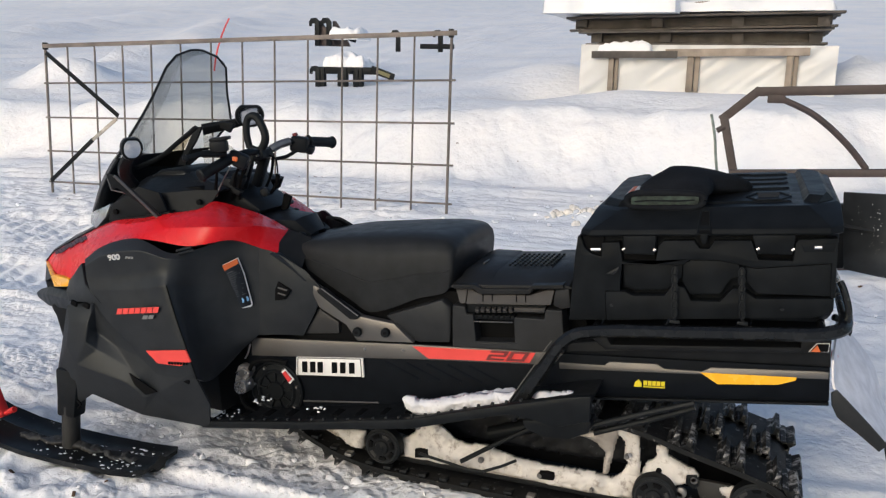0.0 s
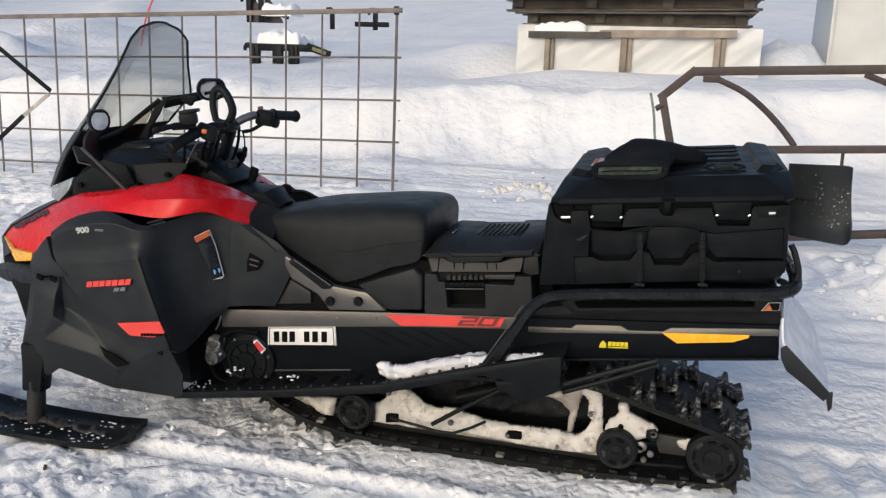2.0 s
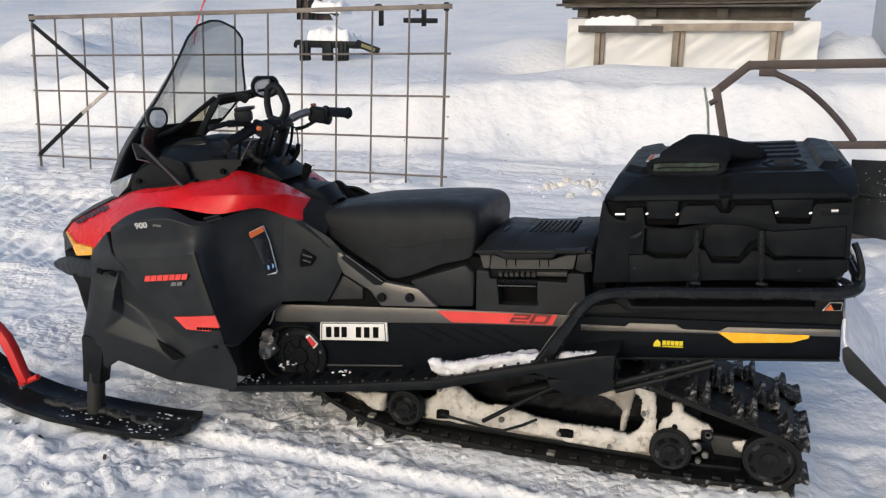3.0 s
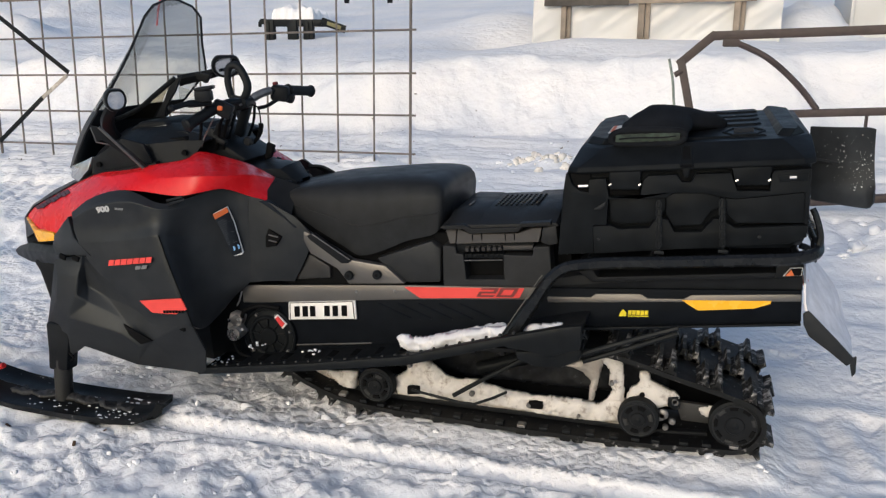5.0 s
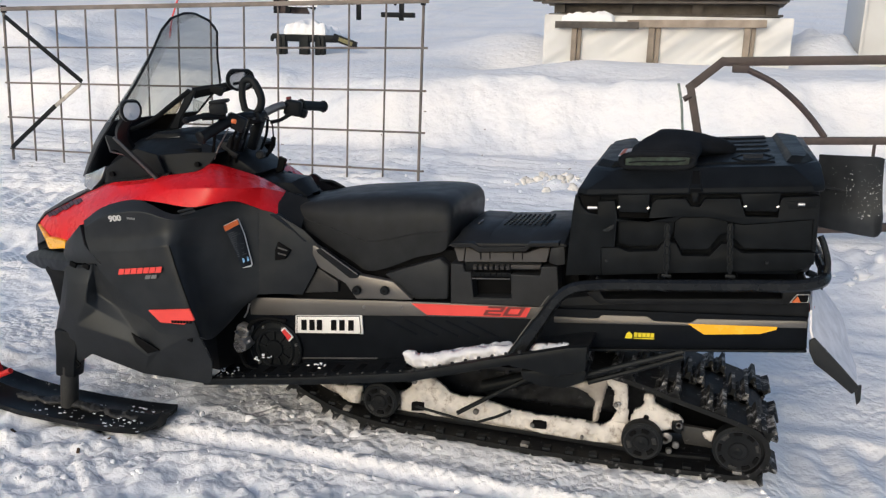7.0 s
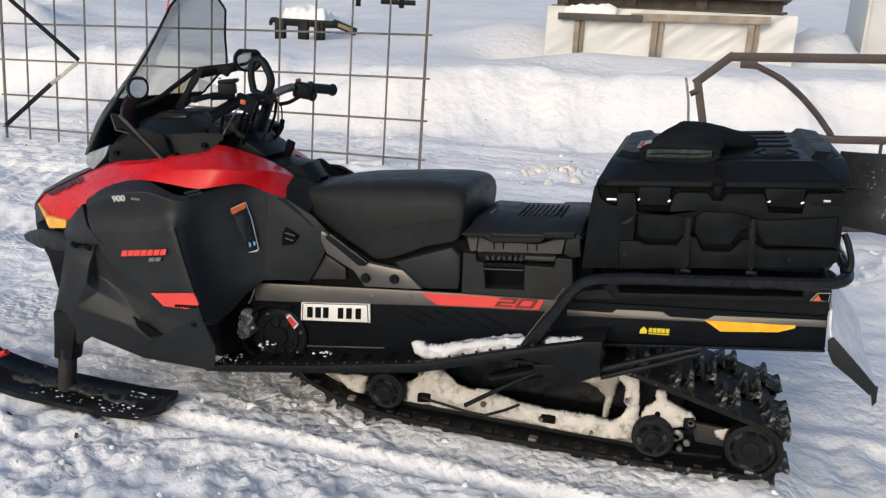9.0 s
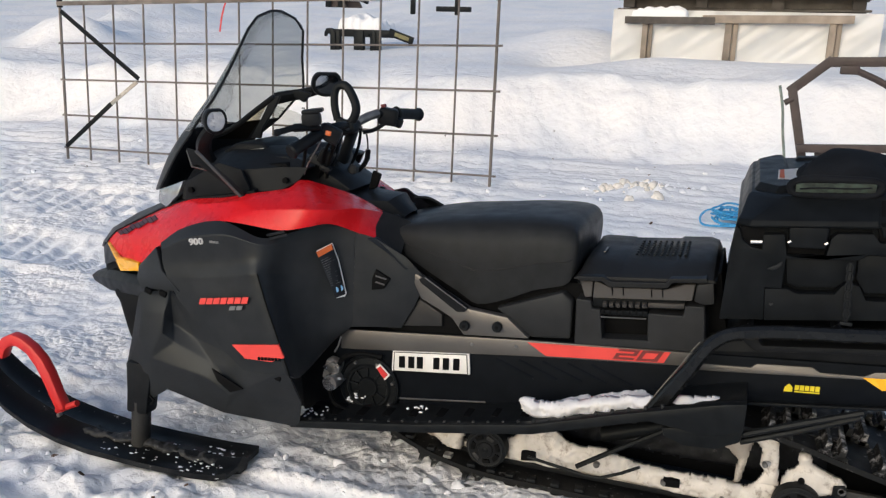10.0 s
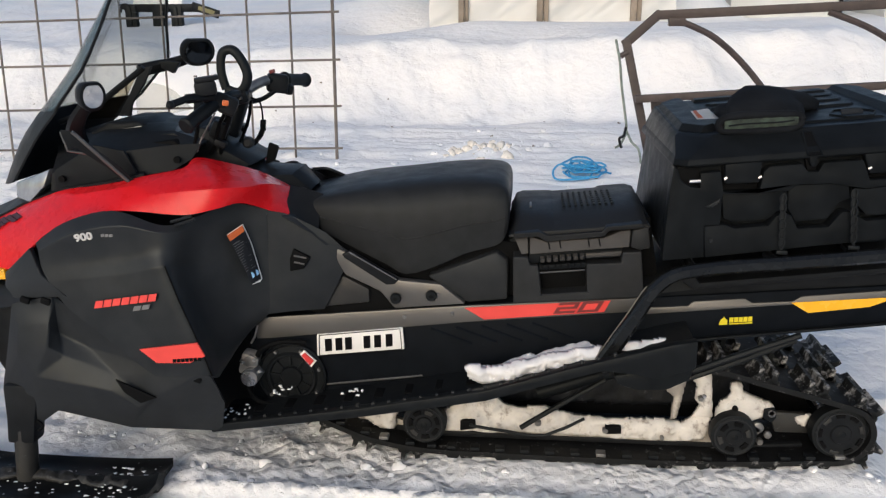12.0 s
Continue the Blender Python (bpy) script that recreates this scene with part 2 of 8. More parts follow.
FLAPBLACK = material("snow_flecked_rubber", (0.022, 0.025, 0.029), 0.5, spec=0.3, vary=0.3, bump=0.2, dirt=(0.45, 0.46, 0.48), dirt_amount=-0.09, dirt_scale=55)


# ---- building helpers ----
def part(name, bm, mat, parent=None, label="", smooth=0.6, base=None):
    """Link a bmesh as one mesh object under a thing or a part. smooth: edges sharper than this angle stay hard."""
    bmesh.ops.recalc_face_normals(bm, faces=bm.faces)
    if smooth:
        for f in bm.faces:
            f.smooth = True
        for e in bm.edges:
            if len(e.link_faces) == 2 and e.calc_face_angle(0) > smooth:
                e.smooth = False
    me = bpy.data.meshes.new(name)
    bm.to_mesh(me)
    bm.free()
    me.materials.append(mat)
    ob = new(name, me)
    if parent is not None:
        ob.parent = parent
        if parent.parent is None:
            ob.matrix_parent_inverse = Matrix.Translation(-parent.location)
    if label:
        ob["label"] = label
    return ob


def thing(name, at, label, category, group="", kind=""):
    ob = new(name)
    ob.location = at
    ob.empty_display_size = 0.1
    return tagged(ob, label, category, group, kind)


def join(*bms):
    out = bmesh.new()
    for b in bms:
        me = bpy.data.meshes.new("tmp")
        b.to_mesh(me)
        b.free()
        out.from_mesh(me)
        bpy.data.meshes.remove(me)
    return out


def rounded(bm, width, segments=2, angle=0.4):
    if width > 0:
        edges = [e for e in bm.edges if len(e.link_faces) == 2 and e.calc_face_angle(0) > angle]
        bmesh.ops.bevel(bm, geom=edges, offset=width, segments=segments, profile=0.5, affect='EDGES', clamp_overlap=True)
    return bm


def prism(pts, y0, y1, bevel=0.004, segments=2):
    """A side outline (x, y, z points; their y is not used) given depth from y0 to y1."""
    bm = bmesh.new()
    a = [bm.verts.new((p[0], y0, p[-1])) for p in pts]
    b = [bm.verts.new((p[0], y1, p[-1])) for p in pts]
    bm.faces.new(a)
    bm.faces.new(b[::-1])
    k = len(pts)
    for i in range(k):
        bm.faces.new((a[i], b[i], b[(i + 1) % k], a[(i + 1) % k]))
    bmesh.ops.recalc_face_normals(bm, faces=bm.faces)
    return rounded(bm, bevel, segments)


def plate(pts, thick, bevel=0.0):
    """A free outline of 3D points thickened towards the sled's middle (+y)."""
    bm = bmesh.new()
    a = [bm.verts.new(p) for p in pts]
    b = [bm.verts.new((p[0], p[1] + thick, p[2])) for p in pts]
    bm.faces.new(a)
    bm.faces.new(b[::-1])
    k = len(pts)
    for i in range(k):
        bm.faces.new((a[i], b[i], b[(i + 1) % k], a[(i + 1) % k]))
    bmesh.ops.recalc_face_normals(bm, faces=bm.faces)
    return rounded(bm, bevel)


def loft(rows, closed=False, caps=False, thick=0.0):
    """A skin over rows of points; closed rows make a body."""
    bm = bmesh.new()
    vs = [[bm.verts.new(p) for p in r] for r in rows]
    k = len(rows[0])
    for r0, r1 in zip(vs, vs[1:]):
        for i in range(k if closed else k - 1):
            j = (i + 1) % k
            bm.faces.new((r0[i], r0[j], r1[j], r1[i]))
    if caps:
        bm.faces.new(vs[0][::-1])
        bm.faces.new(vs[-1])
    bmesh.ops.recalc_face_normals(bm, faces=bm.faces)
    if thick:
        bmesh.ops.solidify(bm, geom=list(bm.faces), thickness=thick)
    return bm


def even_path(pts, n):
    """Like smooth_path, but paced by the distance between the points, so that close ones make a tight bend and no loop."""
    pts = [Vector(p) for p in pts]
    pts = [pts[0] * 2 - pts[1]] + pts + [pts[-1] * 2 - pts[-2]]
    out = []
    for i in range(1, len(pts) - 2):
        p = pts[i - 1:i + 3]
        t = [0.0]
        for a, b in zip(p, p[1:]):
            t.append(t[-1] + max((b - a).length, 1e-5) ** 0.5)
        for k in range(n):
            u = t[1] + (t[2] - t[1]) * k / n
            a = [p[j].lerp(p[j + 1], (u - t[j]) / (t[j + 1] - t[j])) for j in range(3)]
            b = [a[j].lerp(a[j + 1], (u - t[j]) / (t[j + 2] - t[j])) for j in range(2)]
            out.append(b[0].lerp(b[1], (u - t[1]) / (t[2] - t[1])))
    return out + [pts[-2]]


def skin(rows, n=4, m=4, thick=0.0):
    """A smooth surface drawn through a coarse net of rows; n steps along a row, m from row to row."""
    along = [even_path(r, n) for r in rows]
    cols = [even_path([r[i] for r in along], m) for i in range(len(along[0]))]
    return loft([[c[j] for c in cols] for j in range(len(cols[0]))], thick=thick)


def faceted(verts, faces, thick=0.008, bevel=0.006):
    """A moulded panel of flat facets with softened creases."""
    bm = bmesh.new()
    v = [bm.verts.new(p) for p in verts]
    for f in faces:
        bm.faces.new([v[i] for i in f])
    bmesh.ops.recalc_face_normals(bm, faces=bm.faces)
    edges = [e for e in bm.edges if len(e.link_faces) == 2 and e.calc_face_angle(0) > 0.06]
    bmesh.ops.bevel(bm, geom=edges, offset=bevel, segments=2, profile=0.5, affect='EDGES', clamp_overlap=True)
    bmesh.ops.solidify(bm, geom=list(bm.faces), thickness=thick)
    return bm


def crust(outline, y, depth, seed, cell=0.005, rough=1.0):
    """A lumpy plate of packed snow that fills an upright (x, z) outline, its face towards -y."""
    pts = np.array(outline, float)
    nx, nz = int((pts[:, 0].max() - pts[:, 0].min()) / cell) + 3, int((pts[:, 1].max() - pts[:, 1].min()) / cell) + 3
    gx, gz_ = np.meshgrid(pts[:, 0].min() - cell + cell * np.arange(nx), pts[:, 1].min() - cell + cell * np.arange(nz))
    gx = gx + 0.5 * cell * (vnoise(gx * 160, gz_ * 160, seed) - 0.5)
    gz_ = gz_ + 0.012 * (vnoise(gx * 45, gz_ * 45, seed + 1) - 0.5)
    inside, dist = np.zeros(gx.shape, bool), np.full(gx.shape, 9.0)
    for (ax, az), (bx, bz) in zip(pts, np.roll(pts, -1, 0)):
        hit = ((az > gz_) != (bz > gz_)) & (gx < (bx - ax) * (gz_ - az) / (bz - az if bz != az else 1e-9) + ax)
        inside ^= hit
        f = np.clip(((gx - ax) * (bx - ax) + (gz_ - az) * (bz - az)) / max((bx - ax) ** 2 + (bz - az) ** 2, 1e-9), 0, 1)
        dist = np.minimum(dist, np.hypot(gx - ax - f * (bx - ax), gz_ - az - f * (bz - az)))
    pillow = depth * np.sqrt(np.clip(dist / 0.014, 0, 1))
    face = y - pillow - rough * (0.016 * (vnoise(gx * 38, gz_ * 38, seed + 2) - 0.5) + 0.007 * (vnoise(gx * 110, gz_ * 110, seed + 3) - 0.5)) * np.clip(dist / 0.008, 0, 1)
    bm = bmesh.new()
    front, back = {}, {}
    for j in range(nz - 1):
        for i in range(nx - 1):
            ring = ((j, i), (j, i + 1), (j + 1, i + 1), (j + 1, i))
            if sum(inside[q] for q in ring) < 3:
                continue
            for q in ring:
                if q not in front:
                    front[q] = bm.verts.new((gx[q], face[q], gz_[q]))
                    back[q] = bm.verts.new((gx[q], y + 0.006, gz_[q]))
            bm.faces.new([front[q] for q in ring])
            bm.faces.new([back[q] for q in ring[::-1]])
    rim = [e for e in bm.edges if len(e.link_faces) == 1]
    names = {v: back[q] for q, v in front.items()}
    for e in rim:
        a, b = e.verts
        if a in names and b in names:
            bm.faces.new((a, b, names[b], names[a]))
    return bm


def flip(bm, c):
    """Mirror to the far side of the plane y = c."""
    for v in bm.verts:
        v.co.y = 2 * c - v.co.y
    bmesh.ops.reverse_faces(bm, faces=bm.faces)
    return bm


def smooth_path(pts, n=6):
    pts = [Vector(p) for p in pts]
    out = []
    for i in range(len(pts) - 1):
        p0, p1, p2, p3 = pts[max(i - 1, 0)], pts[i], pts[i + 1], pts[min(i + 2, len(pts) - 1)]
        for s in range(n):
            t = s / n
            out.append(0.5 * ((2 * p1) + (p2 - p0) * t + (2 * p0 - 5 * p1 + 4 * p2 - p3) * t * t + (3 * p1 - p0 - 3 * p2 + p3) * t ** 3))
    return out + [pts[-1]]


def tube(pts, r, segs=10, n=0, r_end=None, squash=1.0):
    """A round bar along points; n > 0 rounds the path."""
    pts = smooth_path(pts, n) if n else [Vector(p) for p in pts]
    rows, side = [], None
    for i, p in enumerate(pts):
        d = (pts[min(i + 1, len(pts) - 1)] - pts[max(i - 1, 0)]).normalized()
        if side is None:
            side = d.orthogonal().normalized()
        side = (side - d * side.dot(d)).normalized()
        up = d.cross(side)
        rr = r if r_end is None else r + (r_end - r) * i / (len(pts) - 1)
        rows.append([p + rr * (math.cos(a) * side + squash * math.sin(a) * up) for a in [2 * math.pi * k / segs for k in range(segs)]])
    return loft(rows, closed=True, caps=True)


def beam(p0, p1, w, h, bevel=0.004, up=(0, 0, 1)):
    """A rectangular bar; w across, h along up."""
    p0, p1, up = Vector(p0), Vector(p1), Vector(up)
    d = (p1 - p0).normalized()
    s = d.cross(up).normalized()
    u = s.cross(d)
    rows = [[p + s * w / 2 * a + u * h / 2 * b for a, b in ((-1, -1), (1, -1), (1, 1), (-1, 1))] for p in (p0, p1)]
    return rounded(loft(rows, closed=True, caps=True), bevel)


def lathe(c, profile, segs=28):
    """A turned body about the y axis through c; profile: (radius, y offset)."""
    rows = [[(c[0] + r * math.cos(a), c[1] + dy, c[2] + r * math.sin(a)) for a in [2 * math.pi * k / segs for k in range(segs)]] for r, dy in profile]
    return loft(rows, closed=True, caps=True)


def block(c, size, bevel=0.005, rot=None):
    bm = bmesh.new()
    bmesh.ops.create_cube(bm, size=1.0)
    bmesh.ops.scale(bm, vec=size, verts=bm.verts)
    rounded(bm, bevel)
    if rot is not None:
        bmesh.ops.rotate(bm, cent=(0, 0, 0), matrix=Euler([radians(a) for a in rot]).to_matrix(), verts=bm.verts)
    bmesh.ops.translate(bm, vec=c, verts=bm.verts)
    return bm


def hashed(ix, iy, seed):
    v = np.sin(ix * 127.1 + iy * 311.7 + seed * 74.7) * 43758.5453
    return v - np.floor(v)


def vnoise(x, y, seed=0):
    ix, iy = np.floor(x), np.floor(y)
    fx, fy = x - ix, y - iy
    fx, fy = fx * fx * (3 - 2 * fx), fy * fy * (3 - 2 * fy)
    a, b = hashed(ix, iy, seed), hashed(ix + 1, iy, seed)
    c, d = hashed(ix, iy + 1, seed), hashed(ix + 1, iy + 1, seed)
    return (a + (b - a) * fx) * (1 - fy) + (c + (d - c) * fx) * fy


def fbm(x, y, seed=0, octaves=4, gain=0.5):
    out, amp = 0, 1.0
    for o in range(octaves):
        out = out + amp * (vnoise(x * 2 ** o, y * 2 ** o, seed + 13 * o) - 0.5)
        amp *= gain
    return out


def step(v, a, b):
    t = np.clip((v - a) / (b - a), 0, 1)
    return t * t * (3 - 2 * t)


def ground_height(x, y):
    """Snow: a level yard, a ramp up to a packed road, a ploughed bank, and a field that climbs to the horizon."""
    wob = 0.35 * (vnoise(x * 0.7, y * 0 + 3.3, 5) - 0.5) + 0.25 * (vnoise(x * 2.1, y * 0 + 1.7, 6) - 0.5)
    yb = y + wob
    z = 0.38 * step(y, 0.25, 3.6) * (0.75 + 0.25 * step(x, -4.5, -0.5)) + 0.10 * step(y, 3.3, 4.2)
    z = z - 0.05 * step(-y, 0.3, 2.5)
    face = step(yb, 4.15, 4.95)
    z = z + 0.56 * face
    z = z + 0.10 * np.clip(y - 5.0, 0, 4) * 0.75 + 0.105 * np.clip(y - 9.0, 0, 1e9) + 0.06 * np.clip(y - 60, 0, 1e9)
    # lumps on the bank, churned snow in the yard, drifted snow beyond
    bank = np.exp(-((yb - 4.6) / 0.55) ** 2)
    z = z + bank * (0.16 * fbm(x * 1.6, y * 2.2, 11, 3, 0.5) + 0.05 * fbm(x * 5.0, y * 4.0, 12, 3, 0.5))
    yard = step(-y, -4.3, -3.6)
    calm = 1 - 0.85 * step(x, -0.5, -0.25) * step(0.085 - np.abs(y + 0.455), 0.0, 0.04)
    calm = calm * (1 - 0.75 * step(x, 0.1, 0.3) * step(-x, -1.75, -1.6) * step(0.38 - np.abs(y - 0.03), 0.0, 0.08))
    z = z + yard * calm * (0.018 * fbm(x * 2.2, y * 3.0, 21, 3) + 0.034 * fbm(x * 0.9, y * 6.5, 25, 3, 0.55) * step(y, 0.1, 0.6) + 0.012 * fbm(x * 7, y * 11, 22, 4, 0.55) + step(-x, 0.1, 0.9) * (0.020 * fbm(x * 8, y * 10, 28, 3, 0.5) - 0.035 * np.abs(fbm(x * 6.5, y * 8, 29, 3, 0.5))))
    near = np.exp(-((y + 0.9) / 0.9) ** 2)
    z = z + near * calm * (0.046 * fbm(x * 10, y * 12, 23, 4, 0.55) - 0.018 * np.abs(fbm(x * 9, y * 11, 27, 3)))
    z = z + near * calm * (0.020 * fbm(x * 21, y * 23, 81, 3, 0.6) - 0.045 * np.clip(vnoise(x * 8.5, y * 9.5, 82) - 0.62, 0, 1) + 0.030 * np.clip(vnoise(x * 13, y * 14, 83) - 0.66, 0, 1))
    z = z + (1 - yard) * 0.10 * fbm(x * 0.45, y * 0.45, 31, 4)
    z = z + 0.55 * step(y, 14, 40) * fbm(x * 0.09, y * 0.09, 33, 3)
    # ski track beside the sled, with its pushed-up edge
    behind = step(x, -0.55, -0.3)
    z = z - behind * 0.026 * np.exp(-((y + 0.458) / 0.022) ** 2) + behind * 0.030 * np.exp(-((y + 0.412) / 0.017) ** 2) + behind * 0.010 * np.exp(-((y + 0.505) / 0.018) ** 2)
    # imprint of the sled's own belt, and older ones that cross the yard
    for y0, half, x0, x1, deep in ((0.03, 0.24, 1.5, 40.0, 0.03), (1.30, 0.24, -40.0, -0.8, 0.035), (2.15, 0.24, -40.0, 40.0, 0.03)):
        yc = y - y0 - 0.06 * np.sin(x * 0.7)
        inside = step(half - np.abs(yc), -0.02, 0.03) * step(x, x0, x0 + 0.4) * step(-x, -x1, -x1 + 0.4)
        z = z - inside * deep * (0.6 + 0.4 * np.sin(x * 2 * math.pi / 0.15 + 1.2 * np.sin(yc * 9)))
    bed = step(0.36 - np.abs(y - 0.03), 0.0, 0.10) * step(x, 0.15, 0.45) * step(-x, -1.70, -1.56)
    z = z * (1 - bed) + bed * (0.020 + 0.020 * step(x, 1.15, 1.5) + 0.012 * fbm(x * 14, y * 14, 71, 3))
    # piles of loose lumps beside the trailer
    z = z + 0.20 * np.exp(-((x - 2.55) / 0.35) ** 2 - ((y - 2.0) / 0.28) ** 2) * (0.7 + fbm(x * 5, y * 5, 41, 3))
    z = z + 0.22 * np.exp(-((x - 3.6) / 0.6) ** 2 - ((y - 1.7) / 0.4) ** 2) * (0.7 + fbm(x * 5, y * 5, 42, 3))
    z = z + 0.05 * np.exp(-((x - 0.25) / 0.3) ** 2 - ((y - 3.25) / 0.2) ** 2) * (0.8 + 1.6 * fbm(x * 9, y * 9, 43, 3))
    z = z + 0.11 * step(x, -1.0, 0.2) * np.exp(-((y - 5.9) / 0.55) ** 2) + 0.05 * step(x, 0.6, 1.6) * np.exp(-((y - 5.0) / 0.4) ** 2)
    z = z + 0.30 * np.exp(-((x - 2.40) / 0.42) ** 4 - ((y - 7.8) / 0.8) ** 4) * (1 + 0.5 * fbm(x * 3, y * 3, 61, 3))
    # scoop beside the covered stack
    z = z - 0.12 * np.exp(-((x + 0.95) / 0.45) ** 2 - ((y - 6.6) / 0.5) ** 2) + 0.22 * np.exp(-((x + 1.0) / 0.8) ** 2 - ((y - 8.0) / 0.7) ** 2)
    # wheel tracks of the lane on the far slope
    lane = (x + 9.7 + 0.53 * (y - 7.3)) / 1.13
    on = step(-x, 6.0, 8.0) * step(y, 5.6, 7.0)
    for off in (-0.3, -0.9, -1.9, -2.5):
        z = z - on * 0.07 * np.exp(-((lane - off) / 0.16) ** 2)
    z = z + on * (0.25 + 0.5 * fbm(x * 0.9, y * 0.9, 51, 4)) * (np.exp(-((lane - 1.6) / 0.8) ** 2) + 0.9 * np.exp(-((lane + 4.2) / 0.9) ** 2))
    z = z + (1 - yard) * step(-x, 3.5, 5.0) * 0.10 * fbm(x * 1.7, y * 1.7, 52, 4)
    z = z + on * 0.16 * fbm(x * 2.3, y * 2.3, 53, 3, 0.6) * (np.exp(-((lane - 1.5) / 0.7) ** 2) + np.exp(-((lane + 3.6) / 0.9) ** 2) + 0.25)
    return z


def gz(x, y):
    return float(ground_height(np.array([float(x)]), np.array([float(y)]))[0])


def axis(lo, a, b, hi, fine):
    mid = list(np.arange(a, b + 1e-6, fine))
    out, s, v = [], fine, b
    while v < hi:
        s *= 1.06
        v += s
        out.append(v)
    left, s, v = [], fine, a
    while v > lo:
        s *= 1.06
        v -= s
        left.append(v)
    return np.array(left[::-1] + mid + out)


# ---- ground: one sheet of snow to the horizon ----
def build_ground():
    xs, ys = axis(-900, -4.6, 3.6, 900, 0.016), axis(-600, -1.45, 5.2, 1500, 0.016)
    gx, gy = np.meshgrid(xs, ys)
    co = np.stack([gx, gy, ground_height(gx, gy)], axis=-1).reshape(-1, 3)
    w, h = len(xs), len(ys)
    idx = np.arange(w * h).reshape(h, w)
    quads = np.stack([idx[:-1, :-1], idx[:-1, 1:], idx[1:, 1:], idx[1:, :-1]], axis=-1).reshape(-1, 4)
    me = bpy.data.meshes.new("ground")
    me.vertices.add(len(co))
    me.vertices.foreach_set("co", co.ravel())
    me.loops.add(quads.size)
    me.loops.foreach_set("vertex_index", quads.ravel())
    me.polygons.add(len(quads))
    me.polygons.foreach_set("loop_start", np.arange(0, quads.size, 4))
    me.polygons.foreach_set("use_smooth", np.ones(len(quads), bool))
    me.update(calc_edges=True)
    me.validate()
    me.materials.append(SNOW)
    return tagged(new("ground", me), "white trodden snow with tracks and a ploughed bank", "snow ground", kind="structure")


build_ground()


def lumps(name, mat, spots, label, category):
    """Many loose lumps in one mesh: (x, y, size) rows, each an uneven pebble of snow."""
    verts, faces = [], []
    ball = bmesh.new()
    bmesh.ops.create_icosphere(ball, subdivisions=2, radius=1.0)
    bv = np.array([v.co[:] for v in ball.verts])
    bf = np.array([[v.index for v in f.verts] for f in ball.faces])
    ball.free()
    rng = np.random.default_rng(7)
    for x, y, s in spots:
        k = 1 + 0.28 * np.sin(bv @ rng.normal(0, 2.2, 3) + rng.uniform(0, 6)) + 0.18 * np.sin(bv @ rng.normal(0, 4.5, 3))
        v = bv * k[:, None] * s * rng.uniform(0.7, 1.25, 3) * np.array([1, 1, 0.75])
        verts.append(v + np.array([x, y, gz(x, y) + s * 0.2]))
        faces.append(bf + 42 * len(faces))
    me = bpy.data.meshes.new(name)
    me.from_pydata(np.concatenate(verts).tolist(), [], np.concatenate(faces).tolist())
    for p in me.polygons:
        p.use_smooth = True
    me.materials.append(mat)
    return tagged(new(name, me), label, category, kind="stuff")


rs = random.Random(3)
blocks_of_snow = [(2.42, 2.02, 0.07), (2.55, 2.10, 0.06), (2.34, 1.92, 0.05), (3.10, 2.12, 0.07), (3.30, 2.05, 0.08), (3.55, 2.15, 0.07), (0.05, 3.3, 0.045)]
spots = [(rs.uniform(-2.6, 2.6), rs.gauss(-0.75, 0.28), min(abs(rs.gauss(0, 0.005)), 0.010) + 0.002) for _ in range(380)]
spots += [(rs.uniform(-0.9, 0.6), rs.uniform(-0.35, 0.1), abs(rs.gauss(0, 0.006)) + 0.003) for _ in range(70)]
spots += [(rs.gauss(0.25, 0.22), rs.gauss(3.25, 0.13), abs(rs.gauss(0, 0.009)) + 0.004) for _ in range(60)]
spots += [(rs.gauss(2.7, 0.5), rs.gauss(1.9, 0.25), abs(rs.gauss(0, 0.018)) + 0.008) for _ in range(60)]
spots += [(rs.gauss(3.6, 0.5), rs.gauss(1.6, 0.3), abs(rs.gauss(0, 0.018)) + 0.008) for _ in range(50)]
spots += [(rs.uniform(-5, 3.5), rs.uniform(0.6, 4.0), abs(rs.gauss(0, 0.007)) + 0.003) for _ in range(200)]
lumps("snow_lumps", SNOW_SOFT, spots + blocks_of_snow, "loose lumps of white snow scattered on the ground", "snow lumps")

lumps("dirty_snow_lumps", TAN, [(rs.gauss(0.30, 0.13), rs.gauss(3.22, 0.08), min(abs(rs.gauss(0, 0.014)), 0.034) + 0.005) for _ in range(70)], "small heap of sandy dirty snow lumps", "snow lumps")


def debris():
    out = []
    for _ in range(70):
        x, y = rs.uniform(-4.5, 4.0), rs.choice((rs.uniform(-1.2, -0.5), rs.uniform(2.3, 4.6), rs.uniform(3.0, 4.6)))
        s = rs.uniform(0.005, 0.014)
        out.append(block((x, y, gz(x, y) + 0.004), (s * 2.0, s, s * 0.6), 0.001, (rs.uniform(-30, 30), rs.uniform(-30, 30), rs.uniform(0, 180))))
    ob = part("bark_debris", join(*out), BARK)
    tagged(ob, "small brown bits of bark and leaf on snow", "debris", kind="stuff")


debris()


